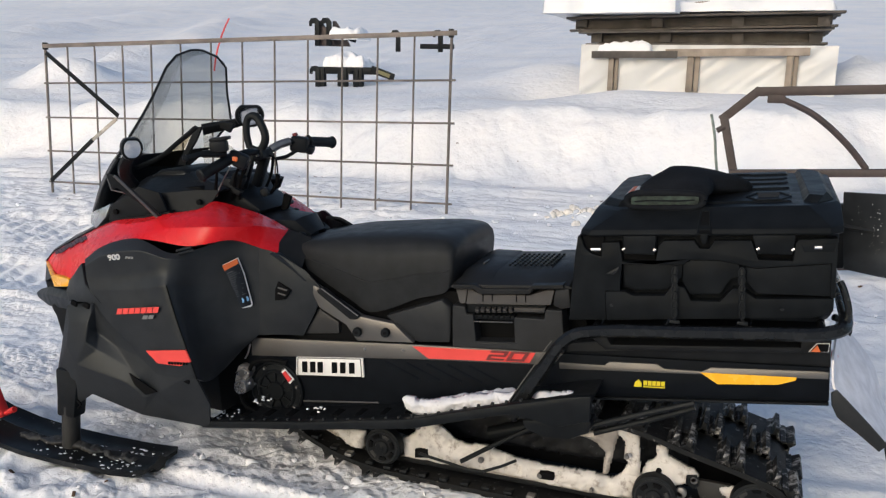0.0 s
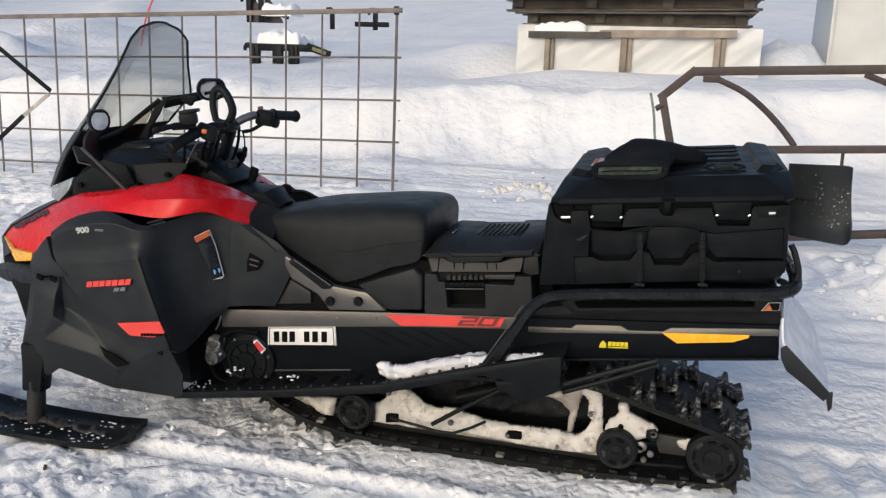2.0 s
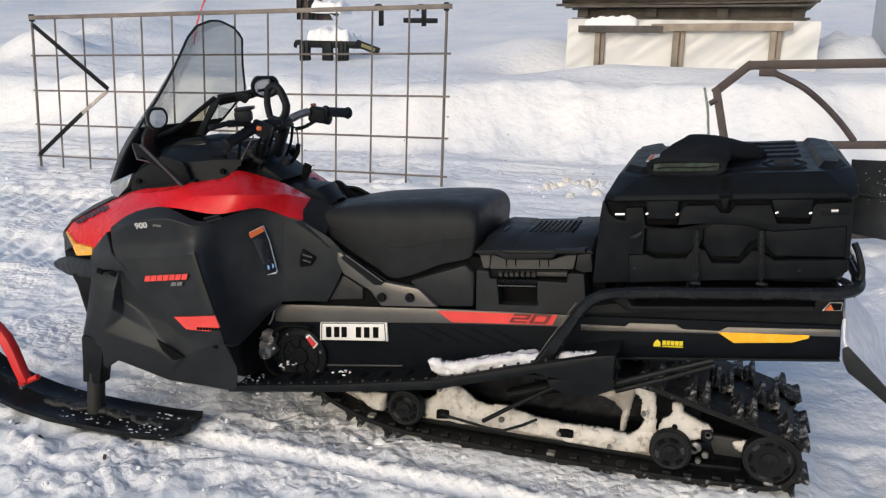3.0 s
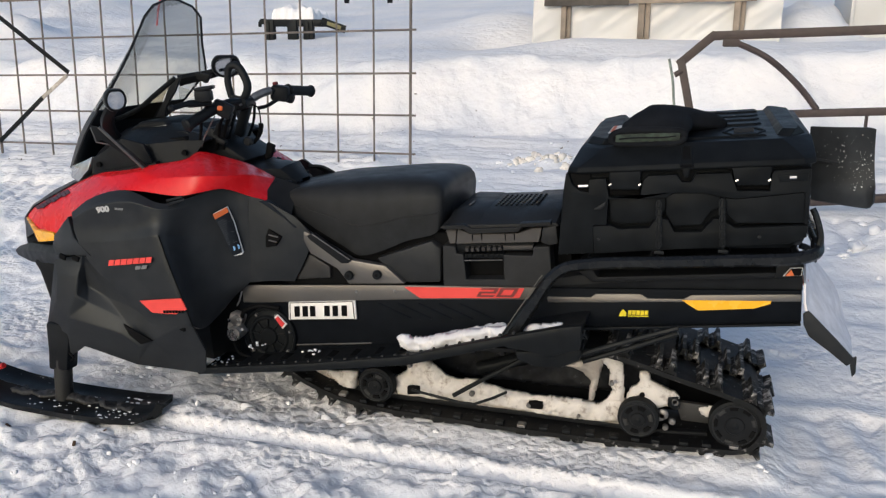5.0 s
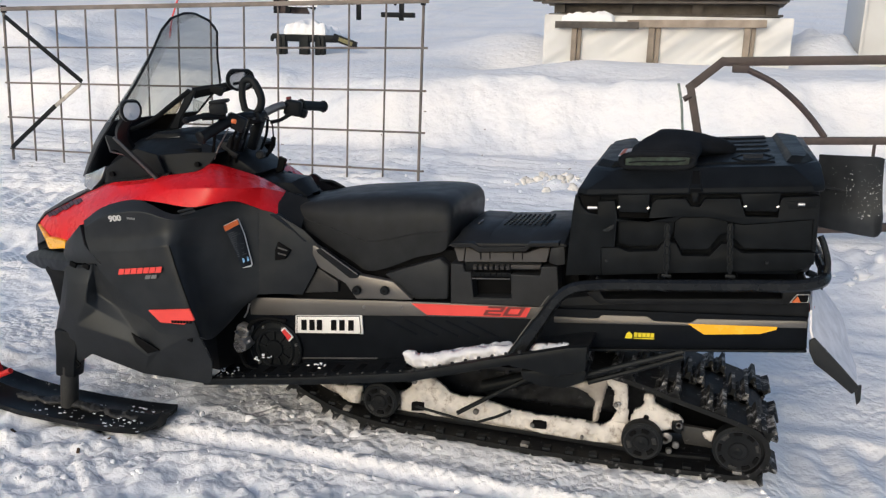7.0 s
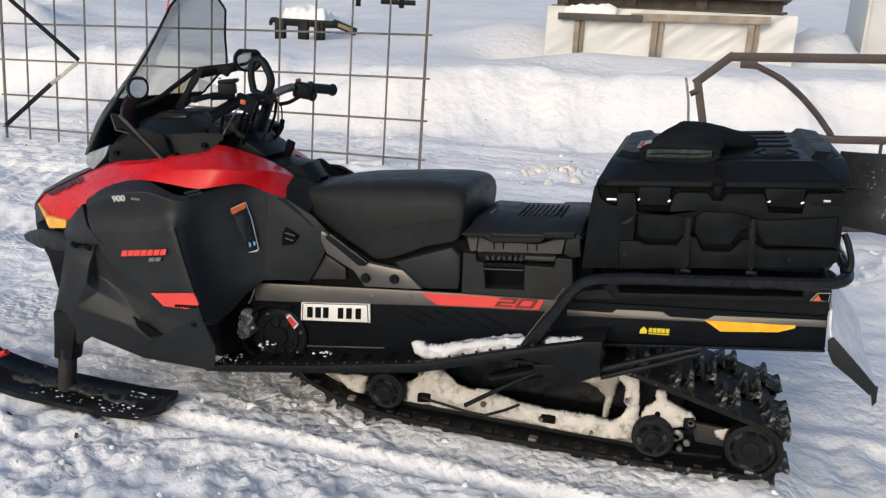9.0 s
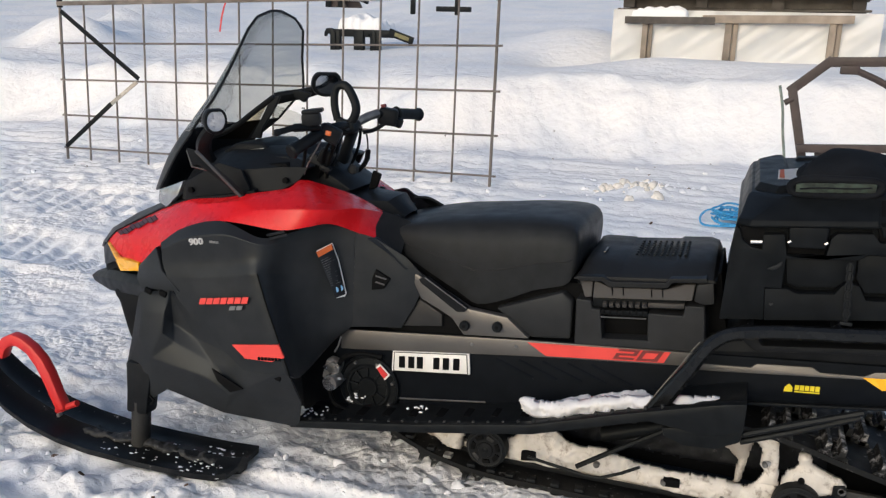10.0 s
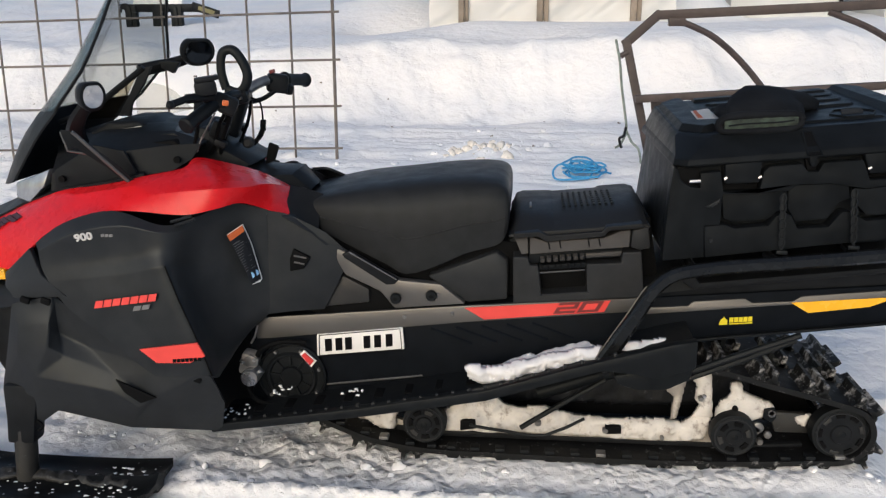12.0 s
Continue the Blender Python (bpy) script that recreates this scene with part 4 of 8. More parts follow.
def cowl():
    # dark filler block added inside the bodywork to darken gaps and stop see-through
    part("inner_fill", prism([(-0.911, -0.180, 0.651), (-0.646, -0.180, 0.801), (-0.363, -0.180, 0.881), (-0.117, -0.180, 0.788), (0.033, -0.180, 0.592), (-0.170, -0.180, 0.435), (-0.288, -0.180, 0.112), (-0.828, -0.180, 0.132), (-0.927, -0.180, 0.389)], -0.16, 0.22, 0.02), BLACK, sled)
    # red side panels: upper edge, crease, lower edge
    top = [(-1.108, -0.215, 0.634), (-1.064, -0.215, 0.677), (-0.963, -0.220, 0.728), (-0.848, -0.235, 0.783), (-0.699, -0.280, 0.837), (-0.557, -0.310, 0.862), (-0.449, -0.300, 0.885), (-0.351, -0.270, 0.903), (-0.339, -0.200, 0.920), (-0.263, -0.160, 0.899), (-0.177, -0.130, 0.869), (-0.103, -0.100, 0.824)]
    mid = [(-1.082, -0.235, 0.628), (-0.971, -0.285, 0.674), (-0.846, -0.320, 0.728), (-0.736, -0.345, 0.772), (-0.609, -0.370, 0.810), (-0.488, -0.395, 0.838), (-0.380, -0.400, 0.856), (-0.266, -0.400, 0.869), (-0.202, -0.385, 0.872), (-0.150, -0.330, 0.866), (-0.122, -0.250, 0.859), (-0.095, -0.120, 0.824)]
    low = [(-0.956, -0.325, 0.613), (-0.843, -0.360, 0.628), (-0.773, -0.385, 0.679), (-0.677, -0.410, 0.752), (-0.550, -0.420, 0.805), (-0.490, -0.420, 0.816), (-0.419, -0.420, 0.815), (-0.293, -0.420, 0.808), (-0.219, -0.400, 0.820), (-0.170, -0.340, 0.824), (-0.125, -0.270, 0.792), (-0.070, -0.235, 0.768)]

    def red_skin():
        a, b, c = (smooth_path(r, 4) for r in (top, mid, low))
        crown = [p.lerp(q, 0.5) + Vector((0, -0.006, 0.008)) * math.sin(math.pi * i / (len(a) - 1)) for i, (p, q) in enumerate(zip(a, b))]
        belly = [p.lerp(q, 0.5) + Vector((0, -0.003, -0.002)) for p, q in zip(b, c)]
        return loft([a, crown, b, belly, c], thick=0.006)
    both("red_side_panel", red_skin, RED, sled, "glossy red side panel", 0.35, far=tuck)
    marks = []
    for i in range(9):
        u = 1.1 + 1.45 * i / 8
        k, f = int(u), u - int(u)
        a = Vector(top[k]).lerp(Vector(top[k + 1]), f)
        b = Vector(mid[k]).lerp(Vector(mid[k + 1]), f)
        n = (b - a).cross(Vector(top[k + 1]) - Vector(top[k])).normalized()
        n = n if n.y < 0 else -n
        d = (Vector(top[k + 1]) - Vector(top[k])).normalized() * 0.0085
        lo, hi = 0.30 + 0.05 * (i % 3), 0.62 + 0.06 * ((i * 2) % 3)
        marks.append(plate([a.lerp(b, lo) - d + n * 0.012, a.lerp(b, lo) + d + n * 0.012, a.lerp(b, hi) + d + n * 0.008, a.lerp(b, hi) - d + n * 0.008], 0.006))
    for bar in marks:
        part("nose_mark", bar, NOSEMARK, sled, "plain dark printed bar", smooth=0)
    # black nose and hood between them
    def hood():
        far = [(x, 2 * C - y, z) for x, y, z in top[:7]]
        ridge = [(-1.354, 0.030, 0.533), (-1.305, 0.030, 0.597), (-1.171, 0.030, 0.681), (-1.021, 0.030, 0.743), (-0.890, 0.030, 0.781), (-0.764, 0.030, 0.806), (-0.597, 0.030, 0.840)]
        ql = [((a[0] + b[0]) / 2, (a[1] + b[1]) / 2, (a[2] + b[2]) / 2 + 0.012) for a, b in zip(top[:7], ridge)]
        qr = [(x, 2 * C - y, z) for x, y, z in ql]
        return loft([top[:7], ql, ridge, qr, far], thick=-0.006)
    part("hood", hood(), BLACK, sled, "matt black hood centre")
    part("nose_core", prism([(-1.126, -0.200, 0.613), (-0.895, -0.200, 0.677), (-0.862, -0.200, 0.484), (-0.917, -0.200, 0.315), (-1.006, -0.200, 0.302), (-1.070, -0.200, 0.376), (-1.137, -0.200, 0.481), (-1.150, -0.200, 0.550)], -0.20, 0.26, 0.02), BLACK, sled)
    nose_a = [(-1.101, -0.220, 0.638), (-1.171, -0.160, 0.605), (-1.278, -0.050, 0.562)]
    nose_low = [(-0.965, -0.330, 0.616), (-1.098, -0.240, 0.562), (-1.233, -0.100, 0.515)]
    def nose():
        a = nose_a + [(x, 2 * C - y, z) for x, y, z in nose_a[::-1]]
        b = nose_low + [(x, 2 * C - y, z) for x, y, z in nose_low[::-1]]
        return loft([a, b], thick=0.006)
    part("nose_cover", nose(), BLACK, sled)
    both("marker_lamp", lambda: plate([(-1.093, -0.235, 0.641), (-0.965, -0.335, 0.625), (-0.854, -0.365, 0.628), (-0.852, -0.365, 0.599), (-0.956, -0.335, 0.579)], 0.02, 0.003), YELLOW, sled, "amber-yellow side marker lamp")
    # front bumper
    def bumper():
        rows = []
        for (x, y, z), h, w in (((-0.750, -0.430, 0.570), 0.020, 0.02), ((-0.890, -0.345, 0.540), 0.036, 0.03), ((-1.105, -0.225, 0.500), 0.040, 0.04), ((-1.278, -0.110, 0.462), 0.020, 0.05)):
            rows.append([(x, y, z - h), (x + w, y + w, z - h), (x + w, y + w, z + h), (x + 0.010, y + 0.008, z + h), (x - 0.006, y - 0.006, z + 0.2 * h)])
        rows += [[(x, 2 * C - y, z) for x, y, z in r] for r in rows[::-1]]
        return rounded(loft(rows, closed=True, caps=True), 0.004)
    part("front_bumper", bumper(), BLACKSTEEL, sled, smooth=0.25)
    part("lower_grille", prism([(-1.055, -0.300, 0.489), (-1.025, -0.300, 0.444), (-0.995, -0.300, 0.338), (-0.960, -0.300, 0.262), (-0.870, -0.300, 0.276), (-0.865, -0.300, 0.523)], -0.28, 0.34, 0.02), BLACK, sled)
    for i in range(5):
        z = 0.30 + 0.035 * i
        part("grille_bar", beam((-1.02 + 0.012 * (4 - i), -0.24, z), (-1.02 + 0.012 * (4 - i), 0.30, z), 0.02, 0.012, 0.003), DARK, sled)


cowl()


def side_panels():
    # front panel with its shoulder, hollow and lettered face; rows from the top edge down, columns from the pillar to the crease
    front = [[(-0.703, -0.435, 0.728), (-0.622, -0.432, 0.782), (-0.486, -0.425, 0.817), (-0.337, -0.432, 0.777)],
             [(-0.690, -0.450, 0.709), (-0.586, -0.462, 0.761), (-0.446, -0.464, 0.787), (-0.330, -0.452, 0.765)],
             [(-0.686, -0.452, 0.667), (-0.571, -0.455, 0.687), (-0.450, -0.458, 0.705), (-0.335, -0.460, 0.722)],
             [(-0.666, -0.460, 0.627), (-0.551, -0.468, 0.644), (-0.442, -0.472, 0.661), (-0.340, -0.470, 0.686)],
             [(-0.620, -0.470, 0.565), (-0.502, -0.478, 0.575), (-0.402, -0.482, 0.584), (-0.301, -0.480, 0.592)],
             [(-0.510, -0.478, 0.476), (-0.421, -0.482, 0.486), (-0.340, -0.486, 0.494), (-0.266, -0.484, 0.499)],
             [(-0.427, -0.480, 0.406), (-0.359, -0.484, 0.414), (-0.293, -0.486, 0.426), (-0.248, -0.482, 0.440)],
             [(-0.389, -0.482, 0.377), (-0.337, -0.482, 0.378), (-0.279, -0.482, 0.385), (-0.234, -0.474, 0.382)]]
    # behind the crease it turns in towards the tank
    middle = [[(-0.337, -0.432, 0.777), (-0.277, -0.370, 0.793), (-0.213, -0.300, 0.814), (-0.126, -0.258, 0.788)],
              [(-0.330, -0.452, 0.765), (-0.277, -0.372, 0.765), (-0.212, -0.305, 0.770), (-0.127, -0.258, 0.757)],
              [(-0.335, -0.462, 0.722), (-0.285, -0.374, 0.703), (-0.217, -0.308, 0.696), (-0.129, -0.257, 0.688)],
              [(-0.333, -0.478, 0.687), (-0.291, -0.378, 0.664), (-0.221, -0.308, 0.649), (-0.131, -0.256, 0.641)],
              [(-0.301, -0.482, 0.592), (-0.276, -0.388, 0.569), (-0.223, -0.310, 0.551), (-0.134, -0.254, 0.546)],
              [(-0.266, -0.484, 0.499), (-0.256, -0.395, 0.477), (-0.224, -0.315, 0.464), (-0.144, -0.252, 0.477)],
              [(-0.248, -0.482, 0.440), (-0.247, -0.400, 0.422), (-0.232, -0.325, 0.412), (-0.194, -0.258, 0.429)],
              [(-0.234, -0.474, 0.382), (-0.238, -0.425, 0.355), (-0.250, -0.360, 0.343), (-0.235, -0.280, 0.377)]]
    joined = []
    for a, b, w in zip(front, middle, (0.022, 0.022, 0.020, 0.014, 0.008, 0.008, 0.008, 0.008)):
        edge, before, after = Vector(b[0]), Vector(a[2]), Vector(b[1])
        tail = Vector(b[2]).lerp(Vector(b[3]), 0.52) + Vector((0, 0.008, 0))
        joined.append(a[:3] + [edge + (before - edge).normalized() * w, edge + (after - edge).normalized() * w] + b[1:3] + [tail, b[3]])
    # tighter bends along the shoulder and below the hollow
    net = []
    for i, row in enumerate(joined):
        row = [Vector(p) for p in row]
        if i in (1, 3):
            net.append([p.lerp(Vector(q), 0.18) for p, q in zip(row, joined[i - 1])])
        net.append(row)
        if i in (1, 3):
            net.append([p.lerp(Vector(q), 0.18) for p, q in zip(row, joined[i + 1])])
    both("front_side_panel", lambda: skin(net, 5, 4, 0.007), CHARCOAL, sled, "dark charcoal front side panel with a crease", 0.9)
    seam = smooth_path([Vector(r[0]) - Vector((0, 0.001, 0)) for r in middle[3:]], 5)
    part("panel_gap", tube(seam, 0.0022, 6), INK_SHADE, sled)
    tank = [[(-0.126, -0.258, 0.788), (-0.066, -0.243, 0.769), (0.029, -0.225, 0.717)],
            [(-0.127, -0.258, 0.723), (-0.041, -0.245, 0.711), (0.065, -0.222, 0.682)],
            [(-0.131, -0.256, 0.641), (-0.035, -0.246, 0.649), (0.083, -0.218, 0.658)],
            [(-0.134, -0.254, 0.546), (-0.041, -0.246, 0.561), (0.070, -0.218, 0.595)],
            [(-0.144, -0.252, 0.477), (-0.072, -0.242, 0.485), (0.013, -0.216, 0.485)]]
    both("rear_side_panel", lambda: skin(tank, 5, 4, 0.010), CHARCOAL, sled, "dark grey rear side panel", 0.5)
    for a, b in (((-0.330, -0.425, 0.790), (-0.275, -0.418, 0.806)), ((-0.318, -0.430, 0.782), (-0.268, -0.416, 0.797))):
        part("intake_rib", tube([a, b], 0.004, 6), DARK, sled)
    part("air_vent", prism([(-0.071, -0.244, 0.609), (-0.070, -0.244, 0.647), (-0.058, -0.244, 0.676), (-0.012, -0.244, 0.650), (-0.031, -0.244, 0.618)], -0.256, -0.225, 0.002), INK_SHADE, sled, "black louvred air vent")
    p = [(-0.057, -0.257, 0.656), (-0.022, -0.257, 0.650), (-0.057, -0.257, 0.637), (-0.028, -0.257, 0.632)]
    part("vent_louvre", tube([p[0], p[1]], 0.0028, 6), GREYSTRIP, sled)
    part("vent_louvre", tube([p[2], p[3]], 0.0028, 6), GREYSTRIP, sled)
    both("neck_panel", lambda: plate([(-0.843, -0.375, 0.623), (-0.731, -0.425, 0.709), (-0.689, -0.455, 0.647), (-0.614, -0.472, 0.591), (-0.781, -0.445, 0.573), (-0.830, -0.405, 0.592)], 0.02, 0.003), CHARCOAL, sled)
    # lower fairing round the suspension
    hull = [(-0.794, -0.440, 0.556), (-0.668, -0.445, 0.575), (-0.429, -0.458, 0.405), (-0.389, -0.468, 0.377), (-0.261, -0.480, 0.390), (-0.239, -0.468, 0.376), (-0.236, -0.430, 0.275), (-0.249, -0.400, 0.179),
            (-0.318, -0.430, 0.202), (-0.475, -0.450, 0.228), (-0.690, -0.462, 0.252), (-0.751, -0.462, 0.209), (-0.846, -0.455, 0.211), (-0.850, -0.452, 0.309), (-0.824, -0.445, 0.421)]
    ridge = [(-0.673, -0.476, 0.517), (-0.684, -0.488, 0.448), (-0.770, -0.460, 0.500), (-0.774, -0.476, 0.421), (-0.648, -0.470, 0.423), (-0.673, -0.436, 0.472), (-0.518, -0.456, 0.368), (-0.397, -0.476, 0.311),
             (-0.724, -0.490, 0.366), (-0.523, -0.482, 0.329), (-0.447, -0.474, 0.280), (-0.591, -0.436, 0.435)]
    facets = ((0, 1, 15, 17), (17, 15, 16, 18), (0, 17, 18, 14), (1, 20, 15), (1, 26, 20), (1, 2, 26), (15, 20, 19, 16), (20, 26, 21, 19), (26, 2, 21), (2, 3, 21), (3, 22, 21), (16, 19, 23), (19, 21, 24, 23), (21, 22, 25, 24),
              (14, 18, 13), (18, 16, 23), (18, 23, 13), (13, 23, 12), (23, 11, 12), (23, 24, 10, 11), (24, 25, 9, 10), (25, 22, 9), (22, 8, 9), (3, 4, 22), (4, 5, 22), (5, 6, 22), (6, 8, 22), (6, 7, 8))
    both("lower_fairing", lambda: faceted(hull + ridge, facets), CHARCOAL, sled, "moulded charcoal lower fairing", 0.45)
    # near-black plate on the facets paints the shade of a slot
    part("fairing_slot_shade", plate([(-0.499, -0.488, 0.366), (-0.392, -0.482, 0.314), (-0.434, -0.490, 0.300), (-0.475, -0.494, 0.332)], 0.006, 0.001), INK_SHADE, sled)
    for px in [(-0.740, -0.460, 0.575), (-0.673, -0.475, 0.579), (-0.279, -0.470, 0.369)]:
        part("clip", block(px, (0.026, 0.010, 0.018), 0.003, (0, 20, 0)), INK_SHADE, sled)
    # prints on the panels
    mark = [(-0.529, -0.492, 0.570), (-0.366, -0.492, 0.593)]
    for i in range(7):
        part("name_mark", quad_bar(mark[0][0] + 0.0245 * i, mark[0][2] + 0.0245 * i * 0.155, 0.0215, 0.020, 0.155, -0.492, 0.002, 0.3), REDDECAL, sled, "plain red printed bar")
    sub = [(-0.425, -0.492, 0.566)]
    part("sub_mark", join(*[quad_bar(sub[0][0] + 0.024 * i, sub[0][2] + 0.004 * i, 0.020, 0.013, 0.155, -0.492, 0.002, 0.4) for i in range(2)]), LABELGREY, sled, "two grey bars")
    n9 = [(-0.575, -0.462, 0.742)]
    digits("900", n9[0][0], n9[0][2], 0.019, 0.17, -0.464, PALE, sled, "engine_number", stretch=1.25, label="white number 900")
    part("engine_mark", join(*[quad_bar(n9[0][0] + 0.072 + 0.011 * i, n9[0][2] + 0.014, 0.009, 0.007, 0.17, -0.463, 0.002) for i in range(3)]), LABELGREY, sled)
    tri = [(-0.420, -0.490, 0.458), (-0.260, -0.490, 0.482), (-0.242, -0.490, 0.445), (-0.284, -0.490, 0.425), (-0.375, -0.490, 0.421)]
    decal("red_flash", tri, -0.489, REDDECAL, sled, "red decal patch")
    rx = [(-0.330, -0.495, 0.425)]
    part("engine_word", join(*[quad_bar(rx[0][0] + 0.0115 * i, rx[0][2] + 0.0012 * i, 0.009, 0.009, 0.1, -0.4925, 0.002) for i in range(7)]), INK_SHADE, sled, "row of small dark bars")
    # warning sticker
    st = [(-0.213, -0.342, 0.737), (-0.184, -0.300, 0.755), (-0.166, -0.292, 0.700), (-0.146, -0.280, 0.592), (-0.151, -0.282, 0.584), (-0.162, -0.316, 0.588)]
    part("warning_sticker", plate([(x, y, z) for x, y, z in st], 0.006), WHITE, sled, "warning sticker with orange head and pictograms")
    cx, cz = sum(p[0] for p in st) / 6, sum(p[2] for p in st) / 6
    inner = [(cx + (x - cx) * 0.96, y - 0.0025, cz + (z - cz) * 0.975) for x, y, z in st]
    part("sticker_face", plate(inner, 0.003), LABELDARK, sled)
    head = [inner[0], inner[1], tuple(Vector(inner[1]).lerp(Vector(inner[2]), 0.30)), tuple(Vector(inner[0]).lerp(Vector(inner[5]), 0.12))]
    part("sticker_head", plate([(x, y - 0.002, z) for x, y, z in head], 0.003), ORANGE, sled)
    lines = []
    for i in range(13):
        f = 0.2 + 0.045 * i
        a, b = Vector(inner[0]).lerp(Vector(inner[5]), f), Vector(inner[1]).lerp(Vector(inner[3]), f)
        a, b = a.lerp(b, 0.08), a.lerp(b, 0.55 + 0.37 * ((i * 7) % 5) / 4)
        lines.append(tube([a - Vector((0, 0.002, 0)), b - Vector((0, 0.002, 0))], 0.0008, 4))
    part("sticker_lines", join(*lines), LABELGREY, sled)
    for f in (0.25, 0.72):
        p = Vector(inner[5]).lerp(Vector(inner[3]), f) + Vector((-0.006, -0.002, 0.022))
        part("pictogram", lathe(p, ((0.009, 0.0), (0.009, 0.003)), 14), BLUEPRINT, sled)


side_panels()


def front_top():
    both("headlamp", lambda: plate([(-0.889, -0.200, 0.839), (-0.798, -0.230, 0.872), (-0.753, -0.245, 0.889), (-0.773, -0.250, 0.839), (-0.824, -0.250, 0.792), (-0.887, -0.210, 0.798)], 0.10, 0.006), LAMPGLASS, sled, "clear headlamp lens")
    # dashboard console
    half = [[(-0.741, -0.270, 0.833), (-0.659, -0.270, 0.833), (-0.571, -0.265, 0.854), (-0.489, -0.250, 0.874), (-0.401, -0.220, 0.886), (-0.355, -0.195, 0.914)],
            [(-0.734, -0.265, 0.881), (-0.662, -0.260, 0.913), (-0.588, -0.250, 0.937), (-0.508, -0.235, 0.944), (-0.407, -0.205, 0.955), (-0.328, -0.180, 0.957)],
            [(-0.780, -0.160, 0.904), (-0.724, -0.140, 0.935), (-0.633, -0.140, 0.967), (-0.521, -0.140, 0.982), (-0.421, -0.140, 0.986), (-0.328, -0.140, 0.957)],
            [(-0.829, -0.060, 0.909), (-0.762, -0.060, 0.952), (-0.670, -0.060, 0.988), (-0.548, -0.060, 0.998), (-0.442, -0.060, 0.993), (-0.359, -0.060, 0.951)]]
    mid_line = [(-0.880, 0.030, 0.909), (-0.810, 0.030, 0.954), (-0.713, 0.030, 0.985), (-0.594, 0.030, 0.995), (-0.484, 0.030, 0.987), (-0.397, 0.030, 0.942)]
    skin = half + [mid_line] + [[(x, 2 * C - y, z) for x, y, z in r] for r in half[::-1]]
    part("dashboard", loft(skin, thick=0.008), BLACK, sled, smooth=0.25)
    part("dash_core", prism([(-0.799, -0.100, 0.811), (-0.735, -0.100, 0.884), (-0.586, -0.100, 0.914), (-0.403, -0.100, 0.928), (-0.403, -0.100, 0.873), (-0.588, -0.100, 0.820)], -0.15, 0.21, 0.01), BLACK, sled)
    pod = [(-0.709, -0.040, 0.969), (-0.650, -0.040, 1.003), (-0.555, -0.040, 1.007), (-0.510, -0.040, 0.982), (-0.556, -0.040, 0.953), (-0.684, -0.040, 0.940)]
    part("gauge_pod", prism(pod, -0.09, 0.15, 0.012, 3), BLACK, sled)
    part("display", plate([(-0.618, -0.095, 0.981), (-0.542, -0.095, 0.994), (-0.526, -0.095, 0.977), (-0.596, -0.095, 0.959)], 0.006, 0.001), SCREEN, sled, "dark instrument display")
    part("vent_box", prism([(-0.488, -0.120, 0.975), (-0.416, -0.120, 0.984), (-0.381, -0.120, 0.961), (-0.393, -0.120, 0.939), (-0.472, -0.120, 0.940)], -0.16, -0.05, 0.006), BLACK, sled)
    part("cup_ring", prism([(-0.487, -0.180, 0.958), (-0.401, -0.180, 0.969), (-0.386, -0.180, 0.955), (-0.480, -0.180, 0.940)], -0.20, -0.10, 0.005), INK_SHADE, sled)
    both("side_flap", lambda: plate([(-0.727, -0.275, 0.835), (-0.720, -0.275, 0.893), (-0.597, -0.275, 0.965), (-0.513, -0.275, 0.949), (-0.482, -0.275, 0.886), (-0.545, -0.275, 0.865), (-0.656, -0.275, 0.841)], 0.012, 0.004), BLACK, sled)
    for px in [(-0.696, -0.283, 0.869), (-0.386, -0.222, 0.917)]:
        part("screw", lathe(px, ((0.0095, -0.004), (0.0095, 0.006)), 12), INK_SHADE, sled)
    wire = [(-0.608, -0.410, 1.018), (-0.601, -0.400, 0.968), (-0.544, -0.360, 0.950)]
    both("deflector", lambda: plate([(-0.606, -0.415, 1.025), (-0.579, -0.410, 1.020), (-0.501, -0.345, 0.925), (-0.463, -0.310, 0.864), (-0.483, -0.315, 0.860), (-0.527, -0.350, 0.916), (-0.578, -0.400, 0.976), (-0.605, -0.400, 0.968)], 0.004, 0.001), BLACK, sled)
    both("deflector_rod", lambda: tube([(-0.577, -0.410, 1.019), (-0.529, -0.360, 0.941), (-0.472, -0.315, 0.857)], 0.005, 8), GREYSTRIP, sled)
    both("deflector_foot", lambda: plate([(-0.566, -0.312, 0.848), (-0.465, -0.312, 0.876), (-0.474, -0.312, 0.850), (-0.553, -0.312, 0.841)], 0.02, 0.003), BLACK, sled)
    part("side_wire", tube(wire, 0.003, 6), GREYSTRIP, sled)
    # windshield: near edge, middle line, far edge
    edge = [(-0.943, -0.130, 0.827), (-0.814, -0.200, 0.962), (-0.716, -0.240, 1.051), (-0.619, -0.252, 1.160), (-0.603, -0.225, 1.207), (-0.585, -0.187, 1.274), (-0.556, -0.145, 1.372), (-0.555, -0.090, 1.412), (-0.557, -0.010, 1.432)]
    prow = [(p[0], p[2]) for p in [(-1.044, 0.030, 0.797), (-0.964, 0.030, 0.931), (-0.879, 0.030, 1.029), (-0.778, 0.030, 1.137), (-0.732, 0.030, 1.206), (-0.685, 0.030, 1.280), (-0.612, 0.030, 1.390), (-0.572, 0.030, 1.427), (-0.554, 0.030, 1.434)]]

    def row(i):
        x, y, z = edge[i]
        px, pz = prow[i]
        half = C - y
        out = []
        for k in range(-6, 7):
            u = k / 6
            f = abs(u) ** 2.2
            out.append((px + (x - px) * f, C + half * u, pz + (z - pz) * f))
        return out
    rows = [row(i) for i in range(len(edge))]
    def dense(rs):
        out = []
